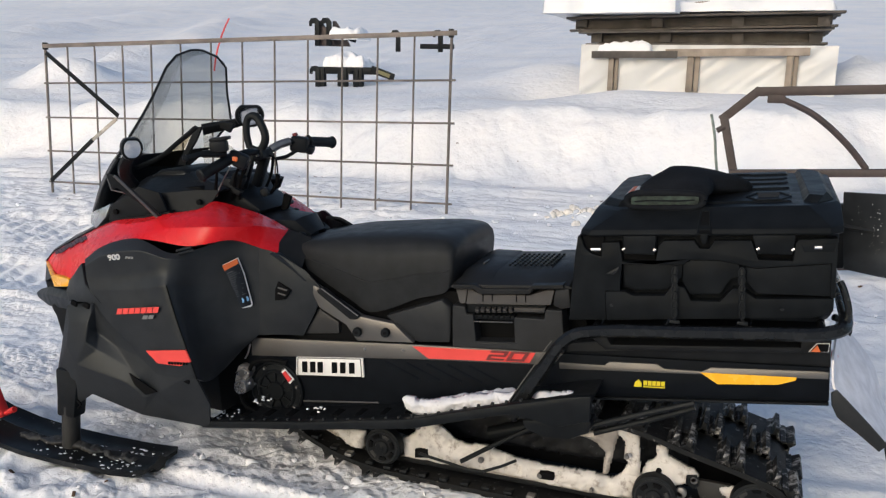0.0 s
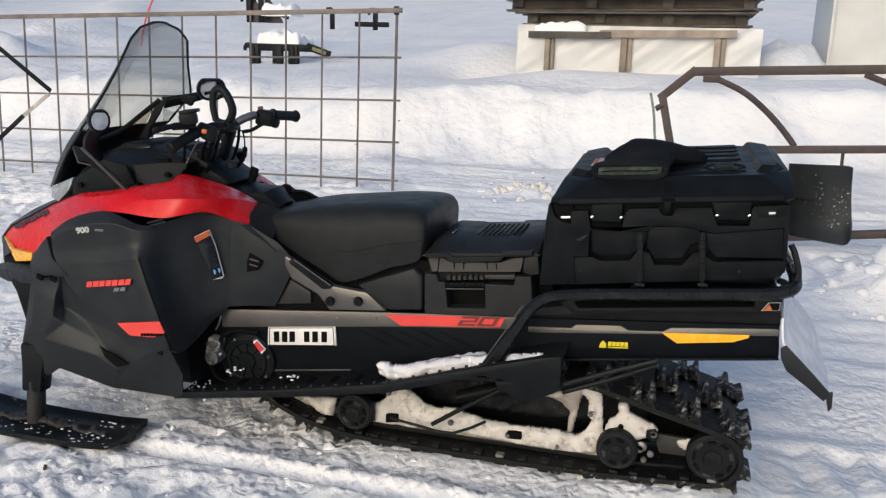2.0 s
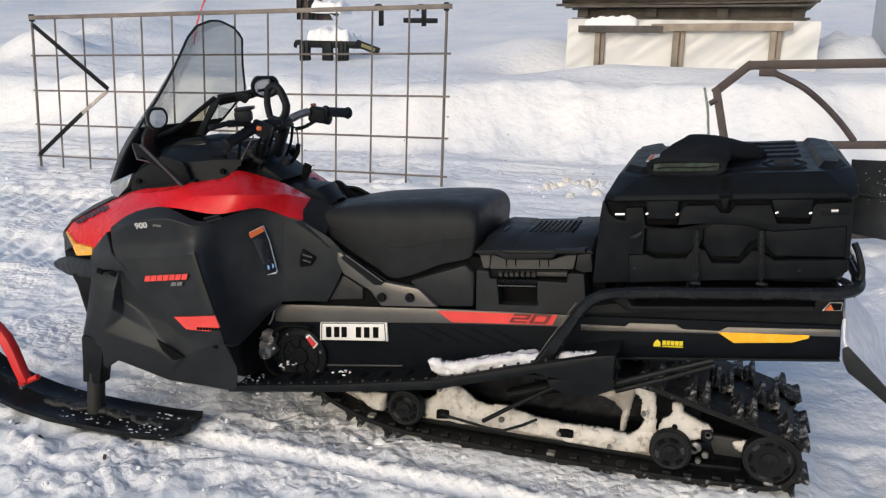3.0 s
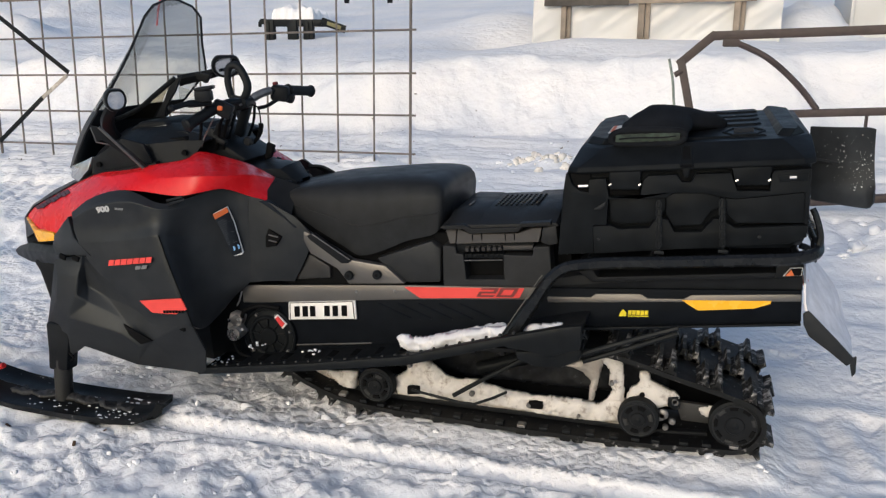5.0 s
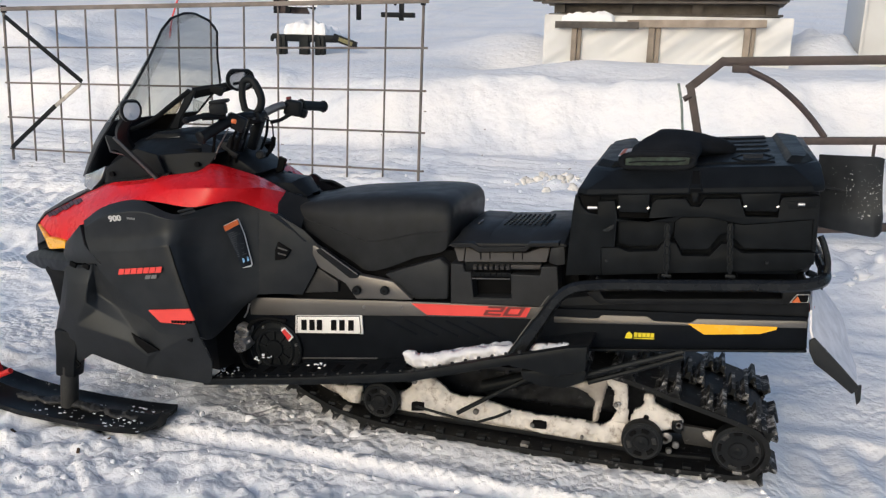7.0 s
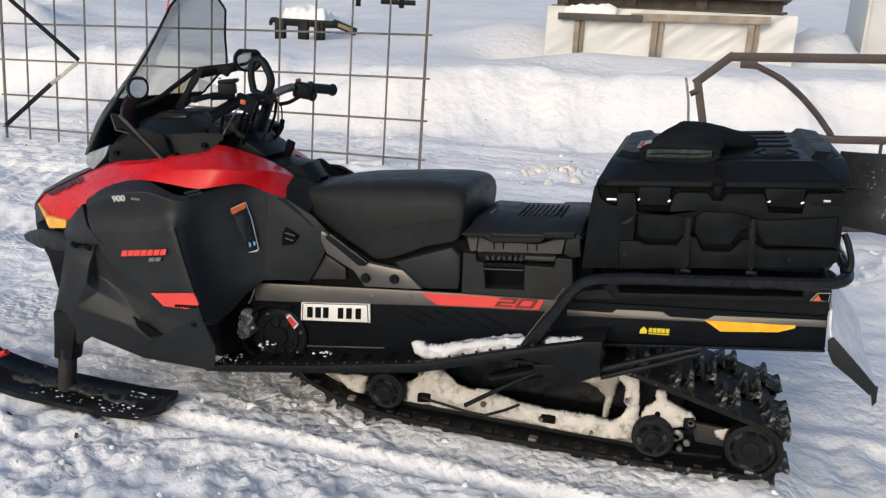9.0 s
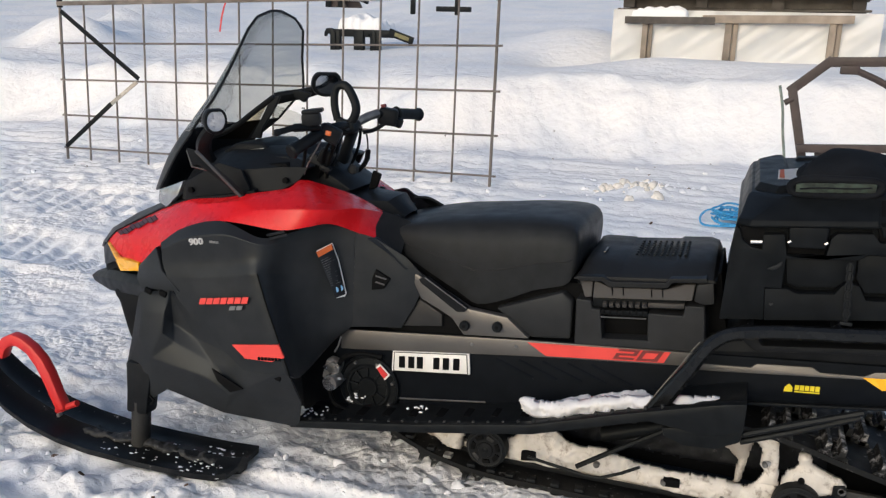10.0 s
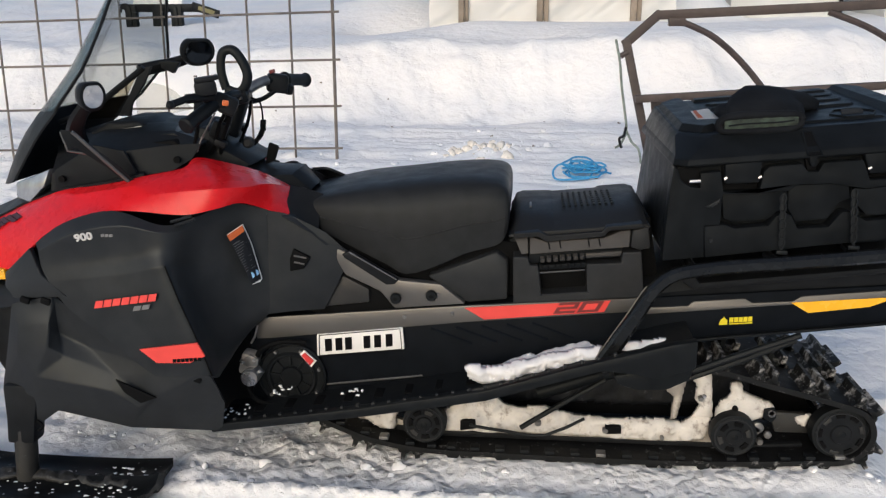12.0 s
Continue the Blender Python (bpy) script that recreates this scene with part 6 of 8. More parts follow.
    frame_pts = [Vector((p[0], Y - 0.0135, p[2])) for p in pl]
    mid = sum(frame_pts, Vector()) / 4
    frame_pts = [mid + (p - mid) * 0.94 for p in frame_pts]
    part("plate_border", join(*[tube([frame_pts[i], frame_pts[(i + 1) % 4]], 0.0013, 4) for i in range(4)]), INK_SHADE, np_)
    L = (Vector(pl[2]) - Vector(pl[3])).length
    for f in (0.10, 0.22, 0.33, 0.54, 0.66, 0.79):
        bx, bz = x0 + math.cos(slope) * L * f, z0 + math.sin(slope) * L * f + 0.014
        part("plate_bar", quad_bar(bx, bz, 0.020, 0.038, slope, Y - 0.0125, 0.002), INK_SHADE, np_)
    # yellow reflector and dealer mark
    ye = [(1.308, -0.220, 0.547), (1.560, -0.220, 0.570), (1.558, -0.220, 0.561), (1.515, -0.220, 0.542), (1.357, -0.220, 0.519)]
    decal("reflector", ye, Y - 0.002, YELLOW, sled, "long yellow side reflector", 0.004)
    t0 = [(1.125, -0.220, 0.475), (1.152, -0.220, 0.483)]
    part("dealer_mark", join(*[quad_bar(t0[1][0] + 0.0125 * i, t0[1][2] + 0.0011 * i, 0.0105, 0.014, SLOPE, Y - 0.001, 0.002) for i in range(5)]), YELLOWDECAL, sled, "row of small yellow bars")
    part("dealer_line", quad_bar(t0[1][0], t0[1][2] - 0.006, 0.062, 0.003, SLOPE, Y - 0.001, 0.002), YELLOWDECAL, sled)
    part("dealer_emblem", prism([(t0[0][0], 0, t0[0][2]), (t0[0][0] + 0.022, 0, t0[0][2] + 0.002), (t0[0][0] + 0.022, 0, t0[0][2] + 0.014), (t0[0][0] + 0.012, 0, t0[0][2] + 0.024), (t0[0][0] + 0.003, 0, t0[0][2] + 0.014)], Y - 0.003, Y - 0.001, 0.0), YELLOWDECAL, sled)
    ws = [(1.580, 0.658), (1.628, 0.664), (1.629, 0.688), (1.597, 0.684)]
    part("sticker_plate", prism([(1.560, 0.650), (1.632, 0.658), (1.633, 0.694), (1.560, 0.686)], -0.252, -0.20, 0.002), BLACK, sled)
    sticker = decal("tail_sticker", [(x, 0, z) for x, z in ws], -0.254, WHITE, sled, "black and orange warning sticker with a white edge")
    decal("sticker_face", [(1.5835, 0, 0.6602), (1.6262, 0, 0.6655), (1.6268, 0, 0.6862), (1.598, 0, 0.6825)], -0.258, INK_SHADE, sticker)
    decal("sticker_mark", [(1.585, 0, 0.6610), (1.5985, 0, 0.6815), (1.608, 0, 0.6640)], -0.2615, ORANGE, sticker)
    part("tail_lamp", block([(1.659, -0.100, 0.607)][0], (0.015, 0.05, 0.02), 0.004), REDPLASTIC, sled, "red tail lamp")
    # snow flap
    near = [(1.646, -0.225, 0.625), (1.650, -0.225, 0.590), (1.656, -0.225, 0.553), (1.690, -0.225, 0.517), (1.722, -0.225, 0.482), (1.757, -0.225, 0.446), (1.792, -0.225, 0.410)]
    far = [(1.690, 0.27, 0.610), (1.735, 0.27, 0.565), (1.780, 0.27, 0.515), (1.815, 0.27, 0.465), (1.837, 0.27, 0.395), (1.857, 0.27, 0.345), (1.872, 0.27, 0.300)]
    rows = []
    for k in range(19):
        f = k / 18
        bow = 0.020 * math.sin(math.pi * f)
        rows.append([Vector(a).lerp(Vector(b), f) + Vector((0.003 * vnoise(19 * f, 3.0 * i, 5), 0, bow + 0.010 * vnoise(7 * f, 2.0 * i, 9))) for i, (a, b) in enumerate(zip(near, far))])
    flap = part("snow_flap", skin(rows, 2, 3, 0.006), FLAPGREY, sled, "black rear flap covered with white snow", smooth=1.2)
    part("flap_side", prism([(1.647, 0.545), (1.661, 0.556), (1.693, 0.526), (1.745, 0.476), (1.798, 0.422), (1.780, 0.398), (1.727, 0.438), (1.669, 0.478), (1.652, 0.511)], -0.240, -0.230, 0.003), DARK, flap)
    part("flap_tab", prism([(1.808, 0.372), (1.829, 0.380), (1.832, 0.328), (1.823, 0.313)], -0.105, -0.095, 0.002), DARK, flap)
    part("flap_hinge", tube([(1.672, 0.20, 0.640), (1.700, 0.21, 0.628), (1.722, 0.22, 0.600), (1.712, 0.21, 0.572)], 0.011, 8, n=4), BLACK, flap)


tunnel()


def running_board():
    top = [(-0.282, -0.385, 0.193), (0.137, -0.385, 0.262), (0.486, -0.385, 0.332), (0.716, -0.385, 0.407), (0.975, -0.385, 0.483), (1.033, -0.385, 0.495)]
    y0, y1 = -0.40, -0.21
    edge = [(-0.279, -0.390, 0.198), (0.140, -0.390, 0.267), (0.488, -0.390, 0.336), (0.718, -0.390, 0.411), (0.975, -0.390, 0.487), (1.033, -0.390, 0.498), (1.033, -0.390, 0.422), (0.939, -0.390, 0.389), (0.878, -0.390, 0.399), (0.798, -0.390, 0.406), (0.719, -0.390, 0.381), (0.488, -0.390, 0.305), (0.139, -0.390, 0.240), (-0.280, -0.390, 0.174)]
    part("board_edge", prism(edge, -0.405, -0.375, 0.004), BLACKSTEEL, sled, "black running board edge")
    part("board_edge", flip(prism(edge, -0.405, -0.375, 0.004), C), BLACKSTEEL, sled)
    rows = [[(x, y0 + 0.02, z - 0.012), (x, y1, z - 0.012)] for x, y, z in top]
    part("running_board", loft(rows, thick=0.006), BLACKSTEEL, sled)
    path = smooth_path(top, 8)
    total = [0.0]
    for a, b in zip(path, path[1:]):
        total.append(total[-1] + (b - a).length)
    n = 26
    for i in range(n):
        d = total[-1] * (i + 0.5) / n * 0.86
        k = max(j for j in range(len(total)) if total[j] <= d)
        p = path[k].lerp(path[min(k + 1, len(path) - 1)], (d - total[k]) / max(total[min(k + 1, len(path) - 1)] - total[k], 1e-6))
        part("grip_tooth", block((p.x, -0.385, p.z + 0.005), (0.009, 0.012, 0.012), 0.002), DARK, sled)
        if i % 2 == 0 and i < 20:
            part("board_slot", block((p.x, -0.285, p.z - 0.010), (0.026, 0.06, 0.004), 0.001), INK_SHADE, sled)
    lip = [(0.010, -0.220, 0.249), (0.297, -0.220, 0.289)]
    part("board_lip", tube([lip[0], lip[1]], 0.003, 6), GREYSTRIP, sled)
    # drive side clutter in the footwell
    c = [(-0.203, -0.240, 0.288)][0]
    part("brake_caliper", block((c[0] - 0.01, -0.235, c[2] + 0.03), (0.05, 0.05, 0.07), 0.01, (0, 15, 0)), ALU, sled, "cast aluminium caliper")
    part("caliper_piston", lathe((c[0], -0.285, c[2]), ((0.0245, 0.0), (0.026, 0.004), (0.026, 0.05)), 20), STEEL, sled, "round silver caliper cap")
    h = [(-0.092, -0.225, 0.274)][0]
    case = part("chain_case", lathe((h[0], -0.232, h[2]), ((0.030, -0.004), (0.034, 0.004), (0.062, 0.006), (0.066, -0.002), (0.072, -0.003), (0.078, 0.004), (0.094, 0.006), (0.098, 0.0), (0.104, 0.004), (0.105, 0.05)), 36), BLACKSTEEL, sled, "round black drive cover with ribs")
    for a in range(9):
        q = a * 0.70 + 0.2
        part("case_rib", beam((h[0] + 0.034 * math.cos(q), -0.231, h[2] + 0.034 * math.sin(q)), (h[0] + 0.064 * math.cos(q), -0.231, h[2] + 0.064 * math.sin(q)), 0.008, 0.006, 0.001), BLACKSTEEL, case)
    for a in range(7):
        q = a * 0.90 + 0.3
        part("case_bolt", lathe((h[0] + 0.088 * math.cos(q), -0.232, h[2] + 0.088 * math.sin(q)), ((0.005, -0.004), (0.006, 0.0), (0.006, 0.008)), 6), DULLSTEEL, case)
    part("hose", tube([(-0.190, -0.245, 0.335), (-0.165, -0.255, 0.372), (-0.110, -0.250, 0.392), (-0.040, -0.240, 0.388)], 0.008, 8, n=5), INK_SHADE, sled)
    part("hose", tube([(-0.215, -0.262, 0.250), (-0.190, -0.270, 0.215), (-0.130, -0.262, 0.195), (-0.050, -0.250, 0.205)], 0.007, 8, n=5), INK_SHADE, sled)
    part("caliper_bracket", prism([(-0.240, 0, 0.330), (-0.205, 0, 0.352), (-0.178, 0, 0.338), (-0.182, 0, 0.318), (-0.215, 0, 0.312)], -0.262, -0.236, 0.004), DULLSTEEL, sled)
    for px_, pz_ in ((-0.226, 0.328), (-0.192, 0.336), (-0.176, 0.302)):
        part("caliper_bolt", lathe((px_, -0.266, pz_), ((0.005, 0.0), (0.0065, 0.003), (0.0065, 0.010)), 6), STEEL, sled)
    tag = [(-0.059, -0.245, 0.353), (-0.046, -0.245, 0.366), (-0.011, -0.245, 0.333), (-0.027, -0.245, 0.314)]
    decal("drive_sticker", tag, -0.243, WHITE, sled, "small white and red sticker")
    decal("drive_sticker_face", [tuple(Vector(p).lerp(sum((Vector(q) for q in tag), Vector()) / 4, 0.25)) for p in tag], -0.247, REDPLASTIC, sled)
    part("cable_rod", tube([(-0.178, -0.250, 0.439), (-0.189, -0.250, 0.404), (-0.201, -0.250, 0.384)], 0.003, 6), STEEL, sled)
    # near-black block paints the deep shade of the footwell
    part("footwell_shade", prism([(-0.359, -0.200, 0.318), (-0.162, -0.200, 0.443), (-0.159, -0.200, 0.154), (-0.340, -0.200, 0.081)], -0.20, -0.15, 0.005), INK_SHADE, sled)
    # rear support of the board and the tail brace
    part("board_foot", prism([(0.828, -0.360, 0.380), (1.035, -0.360, 0.410), (1.029, -0.360, 0.373), (0.971, -0.360, 0.342), (0.892, -0.360, 0.337), (0.838, -0.360, 0.353)], -0.37, -0.30, 0.008), BLACKSTEEL, sled)
    part("brace_tube", tube([(1.025, -0.340, 0.383), (1.172, -0.340, 0.446), (1.305, -0.340, 0.500)], 0.009, 8), BLACKSTEEL, sled)
    part("brace_tube", tube([(1.031, -0.300, 0.346), (1.172, -0.300, 0.407), (1.306, -0.300, 0.470)], 0.009, 8), BLACKSTEEL, sled)


running_board()


def rack():
    near = [(0.793, -0.340, 0.390), (0.837, -0.340, 0.467), (0.881, -0.340, 0.540), (0.925, -0.340, 0.614), (0.966, -0.340, 0.651), (1.040, -0.340, 0.671), (1.263, -0.340, 0.696), (1.459, -0.340, 0.718), (1.603, -0.340, 0.736)]
    tail = [(1.648, -0.318, 0.748), (1.660, -0.25, 0.762)]
    path = even_path(near + tail, 5)

    def bent_bar():
        rows = []
        for i, p in enumerate(path):
            d = (path[min(i + 1, len(path) - 1)] - path[max(i - 1, 0)]).normalized()
            across = d.cross(Vector((0, 1, 0))).normalized()
            out = across.cross(d).normalized()
            w = 0.017 + 0.009 * max(0.0, 1 - i / 14)
            rows.append([p + across * w * a + out * 0.015 * b for a, b in ((-1, -0.45), (-0.55, -1), (0.55, -1), (1, -0.45), (1, 0.45), (0.55, 1), (-0.55, 1), (-1, 0.45))])
        return loft(rows, closed=True, caps=True)
    root = part("cargo_rack", bent_bar(), RACKBLACK, sled, "black tubular cargo rack", smooth=0.5)
    part("rack_tube", flip(bent_bar(), C), RACKBLACK, root, smooth=0.5)
    # pale tube paints the highlight along the leg's worn outer edge
    part("lit_worn_edge", tube([p + Vector((-0.022, -0.011, 0.012)) for p in path[1:16]], 0.0016, 6), GREYSTRIP, root, "worn edge drawn as a light highlight line")
    part("rack_tube", tube([(1.660, -0.25, 0.762), (1.664, C, 0.764), (1.660, 2 * C + 0.25, 0.762)], 0.017, 12), RACKBLACK, root)
    part("rack_tube", tube([(1.655, -0.30, 0.748), (1.660, -0.295, 0.79), (1.645, -0.29, 0.84), (1.632, -0.285, 0.865)], 0.009, 10, n=4), RACKBLACK, root)
    for x in (1.02, 1.22, 1.42, 1.60):
        z = 0.672 + (x - 1.03) * 0.118
        part("cross_tube", tube([(x, -0.335, z), (x, 2 * C + 0.335, z)], 0.012, 10), RACKBLACK, root)
    deck = [(1.022, -0.320, 0.646), (1.608, -0.320, 0.713), (1.611, -0.320, 0.694), (1.023, -0.320, 0.629)]
    part("rack_deck", prism(deck, -0.26, 0.32, 0.004), BLACK, root)
    lower = [(0.995, -0.300, 0.620), (1.041, -0.300, 0.628), (1.056, -0.300, 0.605), (1.615, -0.300, 0.672), (1.617, -0.300, 0.656), (1.040, -0.300, 0.586)]
    part("rack_underframe", prism(lower, -0.25, 0.31, 0.004), BLACK, root)


rack()


def skis():
    rows = []
    prof = ((-1.50, 0.245, 0.055), (-1.455, 0.205, 0.080), (-1.39, 0.145, 0.092), (-1.30, 0.090, 0.100), (-1.20, 0.052, 0.107), (-1.08, 0.026, 0.112), (-0.95, 0.012, 0.114), (-0.75, 0.008, 0.114), (-0.55, 0.012, 0.112), (-0.46, 0.020, 0.108), (-0.425, 0.030, 0.095))
    yc = -0.447
    for x, z, w in prof:
        rows.append([(x, yc - w, z + 0.026), (x, yc - w * 0.93, z + 0.002), (x, yc - 0.03, z), (x, yc - 0.018, z - 0.018), (x, yc + 0.018, z - 0.018), (x, yc + 0.03, z), (x, yc + w * 0.93, z + 0.002), (x, yc + w, z + 0.026),
                     (x, yc + w * 0.86, z + 0.016), (x, yc + 0.028, z + 0.016), (x, yc, z + 0.034), (x, yc - 0.028, z + 0.016), (x, yc - w * 0.86, z + 0.016)])
    def ski():
        return rounded(loft(rows, closed=True, caps=True), 0.0)
    for k in (0, 1):
        fl = (lambda b: flip(b, C)) if k else (lambda b: b)
        s = part("ski", fl(ski()), SKIBLACK, sled, "black plastic ski with snow on it")
        band = [(-1.404, -0.455, 0.248), (-1.386, -0.455, 0.295), (-1.361, -0.455, 0.325), (-1.321, -0.455, 0.345), (-1.280, -0.455, 0.339), (-1.232, -0.455, 0.314), (-1.191, -0.455, 0.275), (-1.162, -0.455, 0.226), (-1.138, -0.455, 0.164), (-1.112, -0.455, 0.106), (-1.146, -0.455, 0.090), (-1.171, -0.455, 0.141), (-1.195, -0.455, 0.195), (-1.223, -0.455, 0.246), (-1.258, -0.455, 0.285), (-1.296, -0.455, 0.303), (-1.324, -0.455, 0.302), (-1.350, -0.455, 0.283), (-1.368, -0.455, 0.245)]
        part("ski_handle", fl(prism(band, -0.474, -0.436, 0.006)), REDPLASTIC, s, "red plastic ski loop")
        foot = [(-1.160, -0.455, 0.086), (-1.070, -0.455, 0.130)]
        part("handle_foot", fl(tube([foot[0], foot[1]], 0.011, 8)), REDPLASTIC, s)
        leg = [(-0.836, -0.455, 0.331), (-0.728, -0.455, 0.329), (-0.752, -0.455, 0.239), (-0.768, -0.455, 0.150), (-0.848, -0.455, 0.150), (-0.840, -0.455, 0.226)]
        part("ski_leg", fl(prism(leg, yc - 0.03, yc + 0.03, 0.010)), BLACK, sled, "black ski spindle leg")
        part("ski_spindle", fl(tube([(-0.806, yc, 0.190), (-0.812, yc, 0.120), (-0.820, yc, 0.030)], 0.031, 14)), GRIME, sled, "slush-stained spindle")
        part("ski_bolt", fl(lathe([(-1.119, -0.490, 0.093)][0], ((0.007, -0.004), (0.007, 0.01)), 10)), STEEL, s)
        hook = [(-0.753, -0.470, 0.223), (-0.737, -0.470, 0.207), (-0.751, -0.470, 0.193)]
        part("leg_hook", fl(tube(hook, 0.004, 6, n=3)), INK_SHADE, sled)


skis()


def wheel(name, cx, cy, cz, r, width, parent, spokes, label, slots="web"):
    w = part(name, lathe((cx, cy, cz), ((r * 0.86, 0.0), (r * 0.98, 0.002), (r, 0.008), (r, width - 0.004), (r * 0.95, width)), 36), RUBBER_CLEAN, parent, label)
    part("disc", lathe((cx, cy - 0.006, cz), ((r * 0.20, -0.004), (r * 0.34, -0.002), (r * 0.38, 0.003), (r * 0.62, 0.005), (r * 0.80, 0.001), (r * 0.86, 0.008)), 36), BLACK, w)
    part("hub", lathe((cx, cy - 0.012, cz), ((r * 0.10, 0.0), (r * 0.16, 0.002), (r * 0.17, 0.010)), 18), BLACKSTEEL, w)
    rim0, rim1 = (0.52, 0.72) if slots == "web" else (0.66, 0.80)
    for k in range(spokes):
        q = 2 * math.pi * k / spokes + 0.3
        half = 0.30 if slots == "web" else 0.22
        ring = [(cx + r * rr * math.cos(q + s * half), 0, cz + r * rr * math.sin(q + s * half)) for rr, s in ((rim0, -1), (rim0, 0), (rim0, 1), (rim1, 1), (rim1, 0), (rim1, -1))]
        part("slot", prism(ring, cy - 0.0075, cy - 0.002, 0.0015), INK_SHADE if (k * 5 + spokes) % 3 else GRIME, w)
    part("rim_edge", tube([(cx + r * 0.83 * math.cos(a), cy - 0.003, cz + r * 0.83 * math.sin(a)) for a in [2 * math.pi * k / 36 for k in range(37)]], 0.003, 6), DARK, w)
    return w


def track():
    # belt path round the suspension, clockwise from the front contact
    path = [(-0.10, 0.200), (-0.03, 0.130), (0.06, 0.085), (0.17, 0.050), (0.32, 0.030), (0.60, 0.026), (0.90, 0.026), (1.20, 0.034), (1.42, 0.048), (1.505, 0.054), (1.556, 0.078), (1.587, 0.135),
            (1.582, 0.185), (1.550, 0.225), (1.48, 0.250), (1.30, 0.296), (1.10, 0.345), (0.70, 0.385), (0.30, 0.390), (0.02, 0.370), (-0.08, 0.320), (-0.12, 0.26)]
    loop = smooth_path([(x, 0, z) for x, z in path] + [(path[0][0], 0, path[0][1])], 8)[:-1]
    n = len(loop)
    y0, y1 = -0.212, 2 * C + 0.212
    rows = []
    for i, p in enumerate(loop):
        d = (loop[(i + 1) % n] - loop[i - 1]).normalized()
        out = Vector((d.z, 0, -d.x))
        a, b = p, p - out * 0.016
        rows.append([(a.x, y0, a.z), (a.x, y1, a.z), (b.x, y1, b.z), (b.x, y0, b.z)])
    rows.append(rows[0])
    belt = part("track_belt", loft(rows, closed=True), TREAD, sled, "black rubber drive track with snow in its lugs", smooth=0.8)
    length = [0.0]
    for i in range(n):
        length.append(length[-1] + (loop[(i + 1) % n] - loop[i]).length)
    count = int(length[-1] / 0.0726)
    meshes = []
    for i in range(count):
        d = length[-1] * i / count
        k = max(j for j in range(n) if length[j] <= d)
        f = (d - length[k]) / (length[k + 1] - length[k])
        p = loop[k].lerp(loop[(k + 1) % n], f)
        t = (loop[(k + 1) % n] - loop[k]).normalized()
        out = Vector((t.z, 0, -t.x))
        if not meshes:
            spans = ((y0 + 0.004, y0 + 0.14), (y0 + 0.165, y1 - 0.165), (y1 - 0.14, y1 - 0.004))
            for odd in (0, 1):
                blocks = []
                for q, (a, b) in enumerate(spans):
                    sh = 0.016 * (1 if (q + odd) % 2 else -1)
                    blocks.append(loft([[(-0.010 + sh, y, 0.0), (0.010 + sh, y, 0.0), (0.006 + sh, y, 0.036), (-0.006 + sh, y, 0.036)] for y in (a, (a + b) / 2 - 0.01, (a + b) / 2 + 0.01, b)], closed=True, caps=True))
                    blocks.append(loft([[(-0.022 + sh, y, 0.0), (0.022 + sh, y, 0.0), (0.014 + sh, y, 0.012), (-0.014 + sh, y, 0.012)] for y in (a, b)], closed=True, caps=True))
                bm = join(*blocks)
                me = bpy.data.meshes.new("track_lug")
                bmesh.ops.recalc_face_normals(bm, faces=bm.faces)
                bm.to_mesh(me)
                bm.free()
                me.materials.append(RUBBER)
                meshes.append(me)
        ob = new("track_lug", meshes[i % 2])
        ob.parent = belt
        m = Matrix(((t.x, 0, out.x), (0, 1, 0), (t.z, 0, out.z))).to_4x4()
        ob.matrix_basis = Matrix.Translation((p.x, 0, p.z)) @ m
    # inner edge clips along the near side
    for i in range(0, count):
        d = length[-1] * (i + 0.5) / count
        k = max(j for j in range(n) if length[j] <= d)
        p = loop[k]
        t = (loop[(k + 1) % n] - loop[k]).normalized()
        inn = Vector((-t.z, 0, t.x))
        if p.z < 0.16 and -0.1 < p.x < 1.56:
            q = p + inn * 0.022
            part("guide_clip", block((q.x, y0 + 0.018, q.z), (0.028, 0.03, 0.012), 0.003), DULLSTEEL if i % 9 == 4 else RUBBER_CLEAN, belt)
    # wheels
    for cy, far in ((-0.192, 0), (2 * C + 0.152, 1)):
        wheel("front_idler", 0.297, cy, 0.118, 0.066, 0.04, sled, 7, "small black idler wheel")
        wheel("middle_idler", 1.203, cy, 0.122, 0.066, 0.04, sled, 6, "black idler wheel")
        wheel("rear_idler", 1.497, cy, 0.145, 0.079, 0.045, sled, 9, "large black rear idler wheel", "rim")
    part("rear_axle", tube([(1.497, -0.18, 0.147), (1.497, 0.24, 0.147)], 0.014, 12), STEEL, sled)
    # slide rails with snow-dusted plates
    rail = [(0.396, -0.135, 0.177), (0.414, -0.135, 0.201), (0.469, -0.135, 0.199), (0.537, -0.135, 0.149), (0.595, -0.135, 0.137), (0.660, -0.135, 0.139), (0.752, -0.135, 0.112), (0.948, -0.135, 0.111), (1.135, -0.135, 0.114), (1.167, -0.135, 0.112), (1.172, -0.135, 0.053), (1.141, -0.135, 0.047), (0.745, -0.135, 0.051), (0.412, -0.135, 0.064), (0.369, -0.135, 0.086), (0.401, -0.135, 0.124)]
    part("slide_rail", prism(rail, -0.125, -0.105, 0.005), ALU, sled, "aluminium slide rail dusted with snow")
    part("slide_rail", flip(prism(rail, -0.125, -0.105, 0.005), C), ALU, sled)
    part("rail_tip", prism([(0.008, -0.125, 0.136), (0.099, -0.125, 0.123), (0.300, -0.125, 0.070), (0.419, -0.125, 0.074), (0.420, -0.125, 0.052), (0.278, -0.125, 0.042), (0.076, -0.125, 0.068)], -0.125, -0.105, 0.004), ALU, sled)
